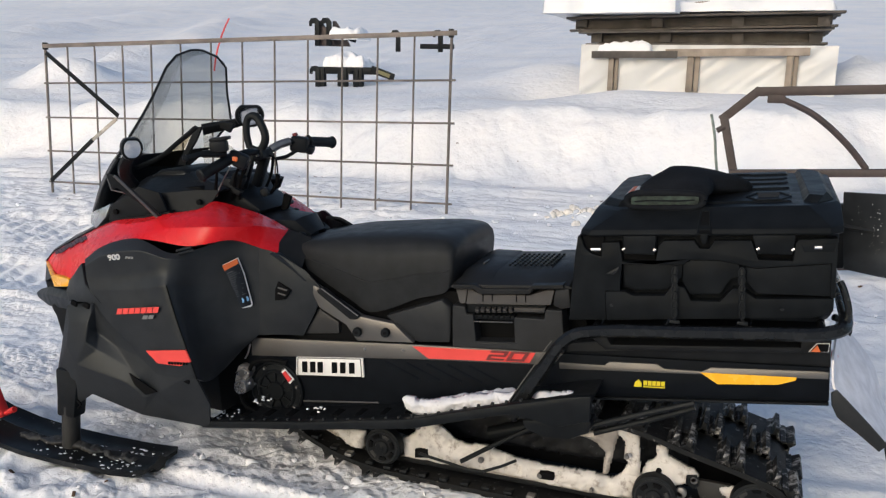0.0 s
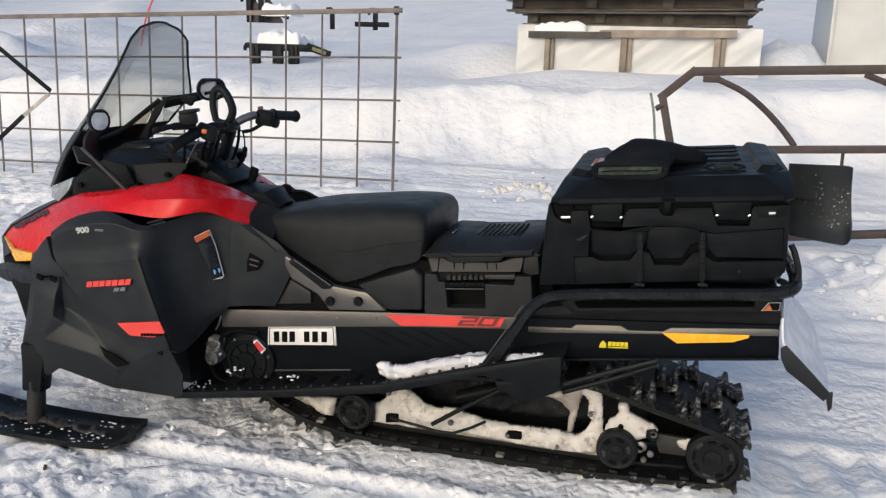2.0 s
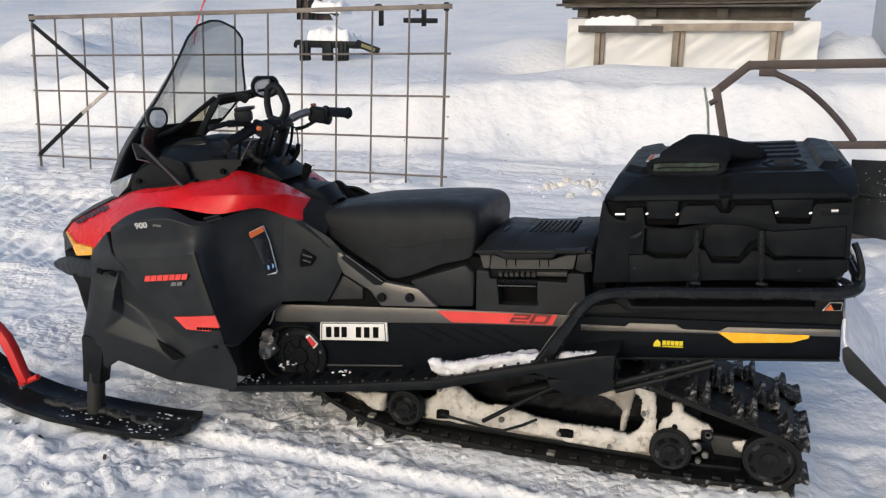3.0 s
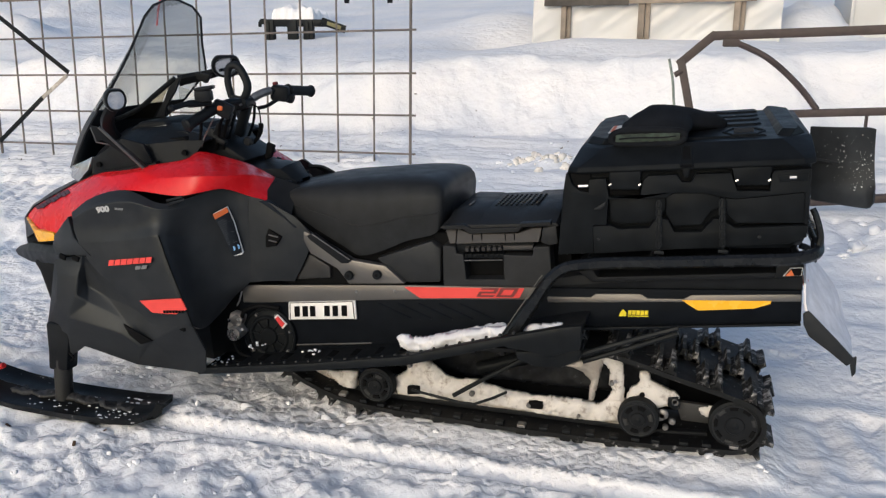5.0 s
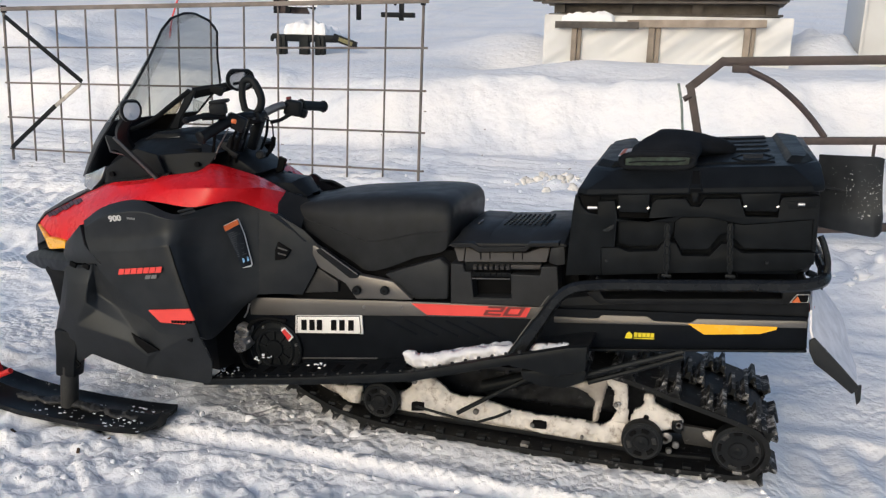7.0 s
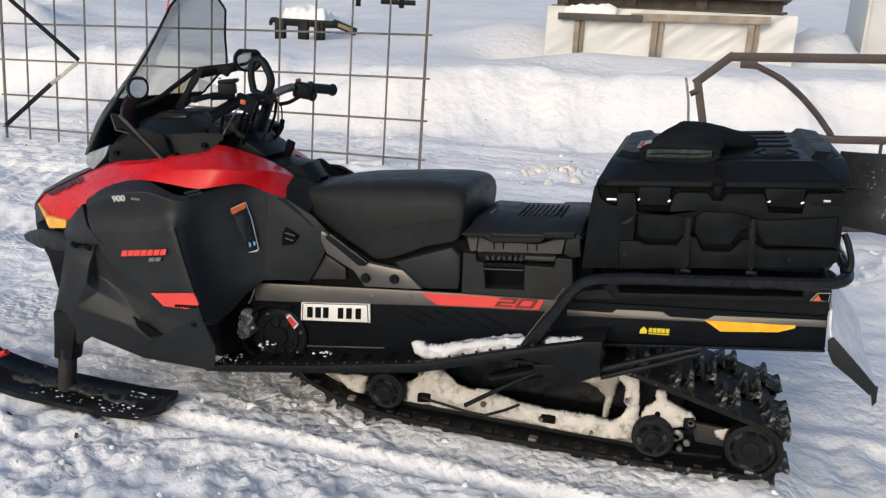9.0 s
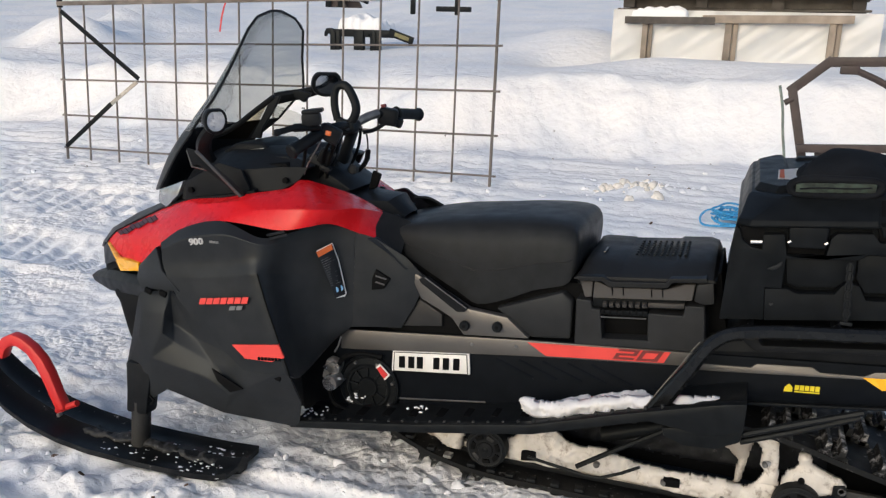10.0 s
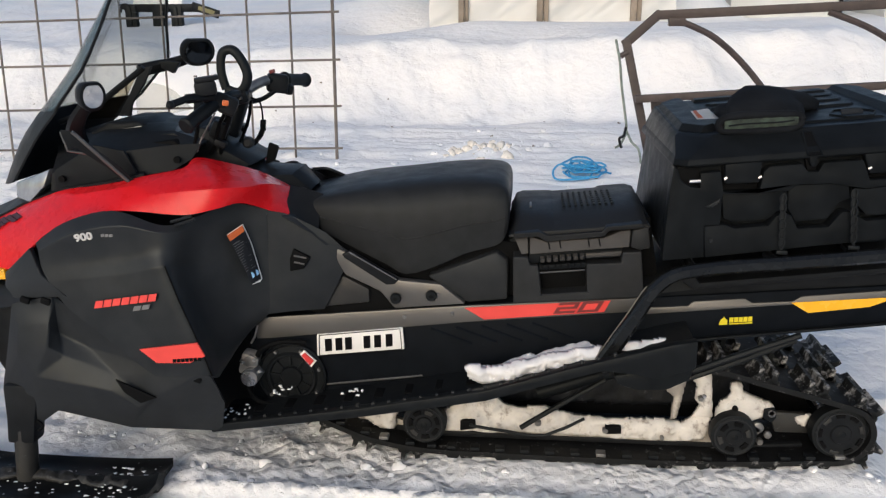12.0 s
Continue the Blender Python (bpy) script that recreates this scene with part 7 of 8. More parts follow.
    part("slider_shoe", prism([(0.06, 0, 0.075), (0.32, 0, 0.045), (1.30, 0, 0.048), (1.42, 0, 0.060), (1.42, 0, 0.075), (1.30, 0, 0.064), (0.32, 0, 0.062), (0.06, 0, 0.095)], -0.128, -0.10, 0.003), BLACK, sled)
    part("rear_arm", crust([(0.943, 0.245), (1.013, 0.275), (1.066, 0.301), (1.088, 0.296), (1.073, 0.253), (1.053, 0.132), (1.031, 0.126), (1.037, 0.205), (1.012, 0.229), (0.982, 0.240)], -0.112, 0.012, 21, 0.004, 0.5), ALU, sled, "snow-dusted suspension arm", 2.0)
    part("rear_arm", crust([(1.067, 0.301), (1.103, 0.309), (1.142, 0.286), (1.156, 0.146), (1.091, 0.140), (1.113, 0.186), (1.099, 0.202), (1.099, 0.257), (1.073, 0.279)], -0.122, 0.016, 22, 0.004, 0.5), ICE, sled, "snow-dusted suspension arm", 2.0)
    part("arm_hole", lathe(([(1.119, -0.152, 0.224)][0][0], -0.153, [(1.119, -0.152, 0.224)][0][2]), ((0.005, 0.0), (0.0065, 0.002), (0.0065, 0.006)), 12), STEEL, sled)
    part("rear_bracket", crust([(1.155, 0.169), (1.170, 0.203), (1.198, 0.226), (1.192, 0.260), (1.209, 0.272), (1.230, 0.262), (1.233, 0.239), (1.273, 0.221), (1.309, 0.209), (1.329, 0.188), (1.310, 0.165), (1.279, 0.150), (1.248, 0.137), (1.215, 0.120), (1.158, 0.120)], -0.130, 0.020, 23, 0.004, 0.35), ICE, sled, "cast bracket dusted with snow", 2.0)
    for q, r0 in zip([(1.209, -0.152, 0.190), (1.312, -0.152, 0.183), (1.279, -0.152, 0.132), (1.309, -0.152, 0.110)], (0.009, 0.010, 0.017, 0.011)):
        part("pivot", lathe((q[0], -0.158, q[2]), ((r0 * 0.7, 0.0), (r0, 0.003), (r0, 0.012)), 18), INK_SHADE if r0 == 0.009 else DULLSTEEL, sled)
    part("pivot_plate", prism([(1.291, -0.150, 0.194), (1.321, -0.150, 0.200), (1.328, -0.150, 0.168), (1.316, -0.150, 0.150), (1.290, -0.150, 0.167)], -0.156, -0.148, 0.003), BLACKSTEEL, sled)
    part("tail_beam", prism([(1.312, -0.125, 0.173), (1.416, -0.125, 0.172), (1.494, -0.125, 0.148), (1.498, -0.125, 0.109), (1.336, -0.125, 0.108)], -0.13, -0.11, 0.004), GRIME, sled)
    part("belt_tongue", crust([(1.384, 0.161), (1.433, 0.176), (1.419, 0.129), (1.398, 0.140)], -0.13, 0.012, 24, 0.004, 0.5), ICE, sled, "", 2.0)
    part("pivot_bar", tube([(1.108, -0.100, 0.302), (1.219, -0.100, 0.288), (1.294, -0.100, 0.250), (1.366, -0.100, 0.232)], 0.010, 8, n=3), BLACKSTEEL, sled)
    part("shock", tube([(0.292, -0.050, 0.183), (0.491, -0.050, 0.102), (0.619, -0.050, 0.089)], 0.022, 12), BLACKSTEEL, sled)
    part("shock", tube([(0.637, -0.050, 0.169), (0.837, -0.050, 0.242), (1.028, -0.050, 0.291)], 0.024, 12), BLACKSTEEL, sled)
    part("link_bar", tube([(0.586, -0.200, 0.124), (0.695, -0.200, 0.201), (0.826, -0.200, 0.289)], 0.008, 8), BLACKSTEEL, sled)
    part("link_bar", tube([(0.434, -0.200, 0.124), (0.558, -0.200, 0.108), (0.659, -0.200, 0.102), (0.771, -0.200, 0.162)], 0.005, 8, n=2), BLACKSTEEL, sled)
    for px, r in zip([(1.314, -0.140, 0.180), (1.271, -0.140, 0.124), (1.289, -0.140, 0.087), (1.198, -0.140, 0.180), (1.110, -0.140, 0.218), (1.007, -0.140, 0.084), (0.638, -0.140, 0.116), (0.412, -0.140, 0.192), (0.839, -0.140, 0.101)], (0.012, 0.016, 0.010, 0.008, 0.008, 0.006, 0.010, 0.008, 0.009)):
        part("suspension_bolt", lathe((px[0], -0.158, px[2]), ((r * 0.8, 0.0), (r, 0.003), (r, 0.015)), 14), DULLSTEEL, sled)
    for a in ([(0.838, -0.140, 0.116), (0.885, -0.140, 0.117), (0.886, -0.140, 0.094), (0.839, -0.140, 0.091)], [(0.403, -0.140, 0.113), (0.449, -0.140, 0.120), (0.450, -0.140, 0.090), (0.403, -0.140, 0.082)]):
        part("rail_slot", prism(a, -0.157, -0.120, 0.002), INK_SHADE, sled)
    # dark sheet added inside the loop; blocks far snow and darkens the well
    part("track_shade_sheet", prism([(0.12, 0, 0.10), (0.30, 0, 0.07), (1.35, 0, 0.07), (1.48, 0, 0.12), (1.42, 0, 0.24), (0.95, 0, 0.32), (0.10, 0, 0.33)], 0.02, 0.05, 0.004), INK_SHADE, sled)
    # the belt's returning run, lugs upward and frost between them
    back = [(0.12, 0.300), (0.40, 0.262), (0.95, 0.300), (1.30, 0.330)]
    part("belt_return", loft([[(x, -0.125, z), (x, 0.185, z), (x, 0.185, z - 0.012), (x, -0.125, z - 0.012)] for x, z in back], closed=True, caps=True), FROSTRUBBER, sled)
    part("inner_frost", crust([(0.42, 0.245), (0.95, 0.285), (1.28, 0.315), (1.30, 0.12), (0.42, 0.10)], 0.012, 0.010, 41, 0.011, 0.8), FROSTRUBBER, sled, "", 2.0)
    for i in range(22):
        x = 0.16 + 0.052 * i
        z = 0.262 + max(0.0, 0.40 - x) * 0.13 + max(0.0, x - 0.40) * 0.071
        part("drive_lug", block((x, -0.06 if i % 2 else 0.0, z - 0.022), (0.018, 0.10, 0.026), 0.004, (0, -4, 0)), FROSTRUBBER, sled)
    # dark well under the tunnel
    part("heat_exchanger", prism([(-0.1, 0, 0.36), (0.9, 0, 0.43), (1.62, 0, 0.50), (1.62, 0, 0.515), (0.9, 0, 0.45), (-0.1, 0, 0.40)], -0.20, 0.26, 0.0), BLACKSTEEL, sled)


track()


# ---- snow lying on the sled ----
def snow_ridge(name, pts, y0, y1, h, seed, label, mat, fine=1.0):
    """A crumbly ridge of snow along a line, ragged in height and width; its foot sits in the part below."""
    path = smooth_path(pts, 22)
    q = Vector((seed * 7.3, seed * 3.1, seed * 5.7))
    rows = []
    for i, p in enumerate(path):
        e = min(i, len(path) - 1 - i) / len(path)
        f = min(1.0, 6 * e) ** 0.5
        wide = 0.75 + 0.5 * noise.noise(Vector((p.x * 14, 0, 0)) + q)
        tall = 0.85 + 0.5 * noise.noise(Vector((p.x * 11, 5, 0)) + q) + 0.16 * noise.noise(Vector((p.x * 32, 9, 0)) + q)
        row = []
        for j in range(15):
            a = math.pi * j / 14
            v = Vector((p.x, (y0 + y1) / 2 - (y1 - y0) / 2 * math.cos(a) * wide * (0.3 + 0.7 * f), p.z - 0.004 + h * f * max(tall, 0.15) * math.sin(a) ** 0.6))
            d = 0.010 * noise.noise(v * 38 + q) + 0.006 * noise.noise(v * 95 + q)
            row.append(v + Vector((0.5 * d, -math.cos(a) * d, math.sin(a) * d)) * fine)
        rows.append(row)
    return tagged(part(name, loft(rows, closed=True, caps=True), mat, smooth=2.0), label, "snow", kind="stuff")


snow_ridge("board_snow", [(0.450, -0.300, 0.330), (0.553, -0.300, 0.352), (0.684, -0.300, 0.392), (0.784, -0.300, 0.422)], -0.312, -0.225, 0.020, 2, "ridge of snow lying on the running board", SNOW_SOFT)
tagged(part("board_snow", crust([(0.427, 0.368), (0.453, 0.378), (0.490, 0.372), (0.522, 0.375), (0.564, 0.390), (0.610, 0.399), (0.654, 0.416), (0.730, 0.432), (0.800, 0.446), (0.840, 0.448), (0.842, 0.418), (0.780, 0.398), (0.700, 0.376), (0.640, 0.356), (0.560, 0.334), (0.475, 0.316), (0.438, 0.334)],
                                -0.318, 0.024, 34, 0.0045, 1.3), BOARDSNOW, smooth=2.0), "broken ridge of packed snow on the running board", "snow", kind="stuff")
tagged(part("board_snow", crust([(0.836, 0.412), (0.858, 0.452), (0.884, 0.462), (0.920, 0.464), (0.965, 0.474), (0.970, 0.458), (0.900, 0.430)], -0.318, 0.020, 35, 0.0045, 1.2), BOARDSNOW, smooth=2.0), "small wedge of snow beside the rack foot", "snow", kind="stuff")
tagged(part("rail_snow", crust([(0.393, 0.198), (0.462, 0.211), (0.485, 0.204), (0.532, 0.165), (0.573, 0.155), (0.652, 0.166), (0.686, 0.151), (0.748, 0.139), (0.842, 0.132), (0.906, 0.135), (0.973, 0.137), (1.026, 0.136), (1.063, 0.128),
                                (1.100, 0.149), (1.149, 0.150), (1.142, 0.096), (1.130, 0.072), (1.053, 0.063), (0.978, 0.062), (0.883, 0.062), (0.666, 0.073), (0.485, 0.065), (0.353, 0.066), (0.344, 0.138), (0.373, 0.143), (0.394, 0.166)],
                               -0.124, 0.020, 31), ICE, smooth=2.0), "snow packed along the slide rail", "snow", kind="stuff")
tagged(part("well_snow", crust([(0.074, 0.123), (0.193, 0.144), (0.211, 0.136), (0.202, 0.069), (0.153, 0.069)], -0.135, 0.022, 32), ICE, smooth=2.0), "snow packed behind the front idler wheel", "snow", kind="stuff")


def snow_bits():
    r = random.Random(12)
    out = []
    for x, y, z in [(-0.261, -0.300, 0.185), (-0.232, -0.300, 0.200), (-0.247, -0.300, 0.181), (0.106, -0.300, 0.265), (0.114, -0.300, 0.234), (0.193, -0.300, 0.241), (0.034, -0.300, 0.225), (-0.105, -0.300, 0.267)]:
        for k in range(9):
            b = bmesh.new()
            bmesh.ops.create_icosphere(b, subdivisions=1, radius=1.0)
            sx, sy, sz = r.uniform(0.002, 0.008), r.uniform(0.002, 0.007), r.uniform(0.002, 0.004)
            ox, oy = r.uniform(-0.030, 0.030), r.uniform(-0.045, 0.030)
            for v in b.verts:
                v.co = Vector((x + ox + v.co.x * sx, y + oy + v.co.y * sy, z + v.co.z * sz + 0.25 * sz * math.sin(v.co.x * 5 + k)))
            out.append(b)
    tagged(part("footwell_snow", join(*out), SNOW_SOFT, smooth=2.0), "crumbs of snow on the running board", "snow", kind="stuff")


snow_bits()
def crumbs(name, x0, x1, y0, y1, z, n, size, seed, label):
    """Flat crumbs of snow stuck to a surface."""
    r, out = random.Random(seed), []
    for _ in range(n):
        b = bmesh.new()
        bmesh.ops.create_icosphere(b, subdivisions=2, radius=1.0)
        s = r.uniform(0.3, 1.0) * size
        px, py, k = r.uniform(x0, x1), r.uniform(y0, y1), r.uniform(0, 6)
        for v in b.verts:
            w = 1 + 0.3 * math.sin(v.co.x * 4 + k) + 0.2 * math.sin(v.co.y * 6 + 2 * k)
            v.co = Vector((px + v.co.x * s * w * 1.6, py + v.co.y * s * w, z + v.co.z * s * 0.35))
        out.append(b)
    return tagged(part(name, join(*out), SNOW_SOFT, smooth=2.0), label, "snow", kind="stuff")


snow_ridge("ski_ridge", [(-1.15, -0.447, 0.040), (-1.00, -0.447, 0.034), (-0.86, -0.447, 0.040), (-0.74, -0.447, 0.038), (-0.60, -0.447, 0.030), (-0.48, -0.447, 0.034)], -0.478, -0.420, 0.016, 13, "slush and dirt frozen along the ski", GRIME)
crumbs("ski_snow", -0.60, -0.44, -0.55, -0.38, 0.034, 70, 0.005, 5, "thin crust of snow on the ski tail")
crumbs("ski_snow", -1.10, -0.60, -0.54, -0.40, 0.028, 60, 0.004, 6, "crumbs of snow stuck on the ski")


# ---- small gear case behind the seat ----
def gear_case():
    root = thing("gear_case", (0.74, C, 0.55), "black moulded gear case behind a snowmobile seat", "gear case")
    y = -0.205
    part("body", prism([(0.555, -0.205, 0.513), (0.551, -0.205, 0.597), (0.535, -0.205, 0.687), (0.559, -0.205, 0.703), (0.899, -0.205, 0.736), (0.920, -0.205, 0.553)], y + 0.045, 2 * C - y, 0.010), BOXBLACK, root)
    rows = []
    for x, zl, zt in ((0.540, 0.705, 0.720), (0.556, 0.703, 0.795), (0.575, 0.704, 0.808), (0.66, 0.712, 0.806), (0.665, 0.713, 0.800), (0.80, 0.726, 0.812), (0.81, 0.727, 0.824), (0.89, 0.735, 0.832), (0.915, 0.738, 0.815), (0.925, 0.740, 0.760)):
        zt = zl + (zt - zl) * 0.50
        rows.append([(x, y - 0.006, zl + 0.008), (x, y - 0.004, zl + (zt - zl) * 0.25 + 0.008), (x, y + 0.06, zt - 0.012), (x, y + 0.09, zt), (x, 2 * C - y - 0.09, zt + 0.006), (x, 2 * C - y - 0.03, zt - 0.01), (x, 2 * C - y + 0.004, zl)])
    part("lid", rounded(loft(rows, closed=True, caps=True), 0.004, 2, 0.5), LIDGREY, root)
    part("back_gap_cover", prism([(0.890, -0.120, 0.738), (0.934, -0.120, 0.756), (0.982, -0.120, 0.495), (0.918, -0.120, 0.485)], -0.12, 0.20, 0.004), INK_SHADE, root)
    f = -0.225
    part("lid_lip", prism([(0.556, 0.725), (0.624, 0.732), (0.649, 0.721), (0.794, 0.736), (0.806, 0.750), (0.900, 0.761), (0.904, 0.750), (0.812, 0.739), (0.800, 0.722), (0.644, 0.704), (0.621, 0.718), (0.556, 0.712)], f, y + 0.05, 0.002), LIDGREY, root, smooth=0.3)
    part("front_wall", prism([(0.554, 0.659), (0.596, 0.659), (0.601, 0.635), (0.624, 0.636), (0.635, 0.549), (0.760, 0.562), (0.755, 0.644), (0.849, 0.649), (0.851, 0.679), (0.902, 0.683), (0.915, 0.558), (0.916, 0.552), (0.557, 0.522)], f - 0.002, y + 0.05, 0.004), CASEGREY, root, smooth=0.3)
    # latch band leans back towards the lid
    band = [(0.598, 0.714), (0.642, 0.702), (0.799, 0.716), (0.846, 0.735), (0.872, 0.737), (0.868, 0.696), (0.600, 0.669)]
    part("latch_band", plate([(x, f + 0.002 + 0.55 * (z - 0.680 - 0.10 * (x - 0.6)), z) for x, z in band], 0.04, 0.002), CASELIT, root, smooth=0)
    part("side_post", plate([(x, f + 0.004 + 0.5 * (z - 0.67), z) for x, z in ((0.557, 0.707), (0.594, 0.713), (0.596, 0.669), (0.577, 0.666))], 0.04, 0.002), CASELIT, root, smooth=0)
    part("side_post", prism([(0.876, 0.739), (0.918, 0.750), (0.926, 0.691), (0.898, 0.684), (0.872, 0.692)], f + 0.008, y + 0.05, 0.004), CASEGREY, root)
    part("louvre_band", prism([(0.598, 0.664), (0.851, 0.688), (0.847, 0.662), (0.599, 0.637)], f + 0.014, y + 0.05, 0.002), BOXBLACK, root)
    part("ledge", prism([(0.752, 0.672), (0.850, 0.682), (0.847, 0.668), (0.752, 0.659)], f + 0.004, y + 0.03, 0.002), CASELIT, root)
    part("slot_band", prism([(0.626, 0.634), (0.754, 0.646), (0.755, 0.633), (0.626, 0.621)], f + 0.004, y + 0.05, 0.002), BOXBLACK, root)
    for i in range(7):
        x = 0.635 + 0.018 * i
        part("louvre", block((x, f + 0.006, 0.652 + 0.0020 * i), (0.012, 0.016, 0.013), 0.002, (20, -5, 0)), CASELIT, root)
        part("slot", block((x - 0.002, f + 0.003, 0.632 + 0.0018 * i), (0.005, 0.004, 0.011), 0.0008, (0, -5, 0)), INK_SHADE, root)
    # recess floor coloured near-black to deepen its shade
    part("hand_recess", prism([(0.618, 0.622), (0.764, 0.636), (0.764, 0.552), (0.624, 0.538)], y + 0.036, y + 0.05, 0.001), INK_SHADE, root)
    part("recess_edge", tube([(0.628, f - 0.001, 0.615), (0.752, f - 0.001, 0.627)], 0.0022, 6), GREYSTRIP, root)
    part("recess_edge", tube([(0.626, f - 0.003, 0.548), (0.636, f - 0.003, 0.551), (0.757, f - 0.003, 0.563), (0.768, f - 0.003, 0.560)], 0.0020, 6), DARK, root)
    for x, z in ((0.652, 0.693), (0.682, 0.697), (0.759, 0.703), (0.788, 0.706)):
        part("band_rib", block((x, f - 0.001 + 0.55 * (z - 0.680 - 0.10 * (x - 0.6)), z), (0.003, 0.004, 0.022), 0.001, (-28, -12, 0)), INK_SHADE, root)
    for i in range(9):
        for j in range(7):
            x, yy = 0.695 + 0.017 * i, -0.075 + 0.028 * j
            part("grip_stud", block((x, yy, 0.7675 + (x - 0.66) * 0.094), (0.008, 0.016, 0.006), 0.002), BOXBLACK, root)
    part("lid_mark", block((0.60, -0.03, 0.763), (0.006, 0.06, 0.004), 0.001), GREYSTRIP, root)


gear_case()


# ---- cargo box on the rack ----
def cargo_box():
    root = thing("cargo_box", (1.29, C, 0.69), "large black moulded cargo box strapped on a rack", "cargo box")
    # body in its own level frame: u along, v up, tilted with the tunnel
    ca, sa = math.cos(SLOPE), math.sin(SLOPE)
    x0, z0 = 0.948, 0.682

    def at(u, y, v):
        return (x0 + u * ca - v * sa, y, z0 + u * sa + v * ca)

    def shell(levels, bevel):
        rows = []
        for v, ua, ub, ya, yb, ch, *back in levels:
            w = back[0] if back else v
            rows.append([at(ua + ch, ya, v), at(ub - ch, ya, v), at(ub, ya + ch, v), at(ub, yb - ch, w), at(ub - ch, yb, w), at(ua + ch, yb, w), at(ua, yb - ch, w), at(ua, ya + ch, v)])
        return rounded(loft(rows, closed=True, caps=True), bevel, 2, 0.35)
    part("body", shell(((0.0, 0.008, 0.672, -0.255, 0.330, 0.03), (0.02, -0.002, 0.684, -0.272, 0.348, 0.035), (0.245, 0.045, 0.698, -0.284, 0.362, 0.035), (0.26, 0.047, 0.698, -0.284, 0.362, 0.035)), 0.006), BOXBLACK, root, smooth=0.35)
    # lid: upright lip, sloping skirt up to a ridge, then a top that rises towards the back
    part("lid", shell(((0.244, 0.034, 0.702, -0.312, 0.374, 0.030), (0.249, 0.032, 0.705, -0.318, 0.378, 0.030), (0.263, 0.036, 0.705, -0.314, 0.376, 0.032),
                       (0.270, 0.042, 0.706, -0.302, 0.370, 0.036), (0.304, 0.058, 0.706, -0.240, 0.362, 0.075, 0.318), (0.310, 0.068, 0.698, -0.230, 0.356, 0.075, 0.332),
                       (0.309, 0.088, 0.676, -0.212, 0.340, 0.070, 0.334)), 0.0025), BOXBLACK, root, smooth=0.25)

    def lift(y):
        return 0.309 + 0.023 * (y + 0.212) / 0.55

    def pad(name, outline, h, inset, mat=None):
        """A raised field on the lid's top; outline (u, y), draughted sides."""
        cu, cy = sum(p[0] for p in outline) / len(outline), sum(p[1] for p in outline) / len(outline)
        inner = [(u + inset * ((u < cu) - (u > cu)), y + inset * ((y < cy) - (y > cy))) for u, y in outline]
        rows = [[at(u, y, lift(y) - 0.002) for u, y in outline], [at(u, y, lift(y) + h) for u, y in inner]]
        return part(name, rounded(loft(rows, closed=True, caps=True), 0.0015, 1, 0.2), mat or BOXBLACK, root, smooth=0.2)
    pad("lid_end", [(0.072, -0.130), (0.120, -0.190), (0.175, -0.165), (0.165, 0.330), (0.120, 0.335), (0.072, 0.270)], 0.016, 0.014)
    pad("lid_end", [(0.612, -0.170), (0.645, -0.195), (0.692, -0.130), (0.690, 0.270), (0.650, 0.335), (0.600, 0.335)], 0.018, 0.018)
    pad("back_rim", [(0.185, 0.285), (0.470, 0.285), (0.490, 0.270), (0.590, 0.270), (0.590, 0.335), (0.185, 0.335)], 0.010, 0.010)
    for y in (0.045, 0.135, 0.215):
        pad("lid_rib", [(0.22, y - 0.026), (0.575, y - 0.026), (0.59, y), (0.575, y + 0.026), (0.22, y + 0.026), (0.205, y)], 0.008, 0.009)
    pad("lid_field", [(0.20, -0.175), (0.59, -0.175), (0.59, -0.010), (0.20, -0.010)], 0.005, 0.008)
    hexagon = [(0.470, -0.115), (0.495, -0.165), (0.560, -0.165), (0.585, -0.115), (0.560, -0.060), (0.495, -0.060)]
    ring = [at(u, y, lift(y) + 0.0055) for u, y in hexagon]
    part("lid_pocket", tube(ring + ring[:2], 0.004, 6, squash=0.7), BOXBLACK, root)
    part("pocket_floor", tube([at(0.50, -0.112, lift(-0.112) + 0.0045), at(0.555, -0.112, lift(-0.112) + 0.0045)], 0.016, 8, squash=0.15), DARK, root)
    # finger notch in the lid's front: not cut, its shade is a near-black insert
    cheek = [(0.352, -0.322, 0.252), (0.386, -0.322, 0.252), (0.380, -0.256, 0.300), (0.358, -0.256, 0.300)]
    part("lid_notch_shade", plate([at(u, y - 0.002, v + 0.0015) for u, y, v in cheek], 0.01, 0.001), INK_SHADE, root, smooth=0)
    part("notch_rim", tube([at(u, y - 0.001, v + 0.002) for u, y, v in (cheek[0], cheek[3], cheek[2], cheek[1])], 0.0028, 6), BOXBLACK, root)
    # moulded front: one wall with latch bays, recessed panels and a stepped skirt below
    Y = -0.303

    def face(name, outline, y0, y1, bevel=0.002, mat=None, label=""):
        return part(name, prism([at(u, 0, v) for u, v in outline], y0, y1, bevel), mat or BOXBLACK, root, label, smooth=0.4)
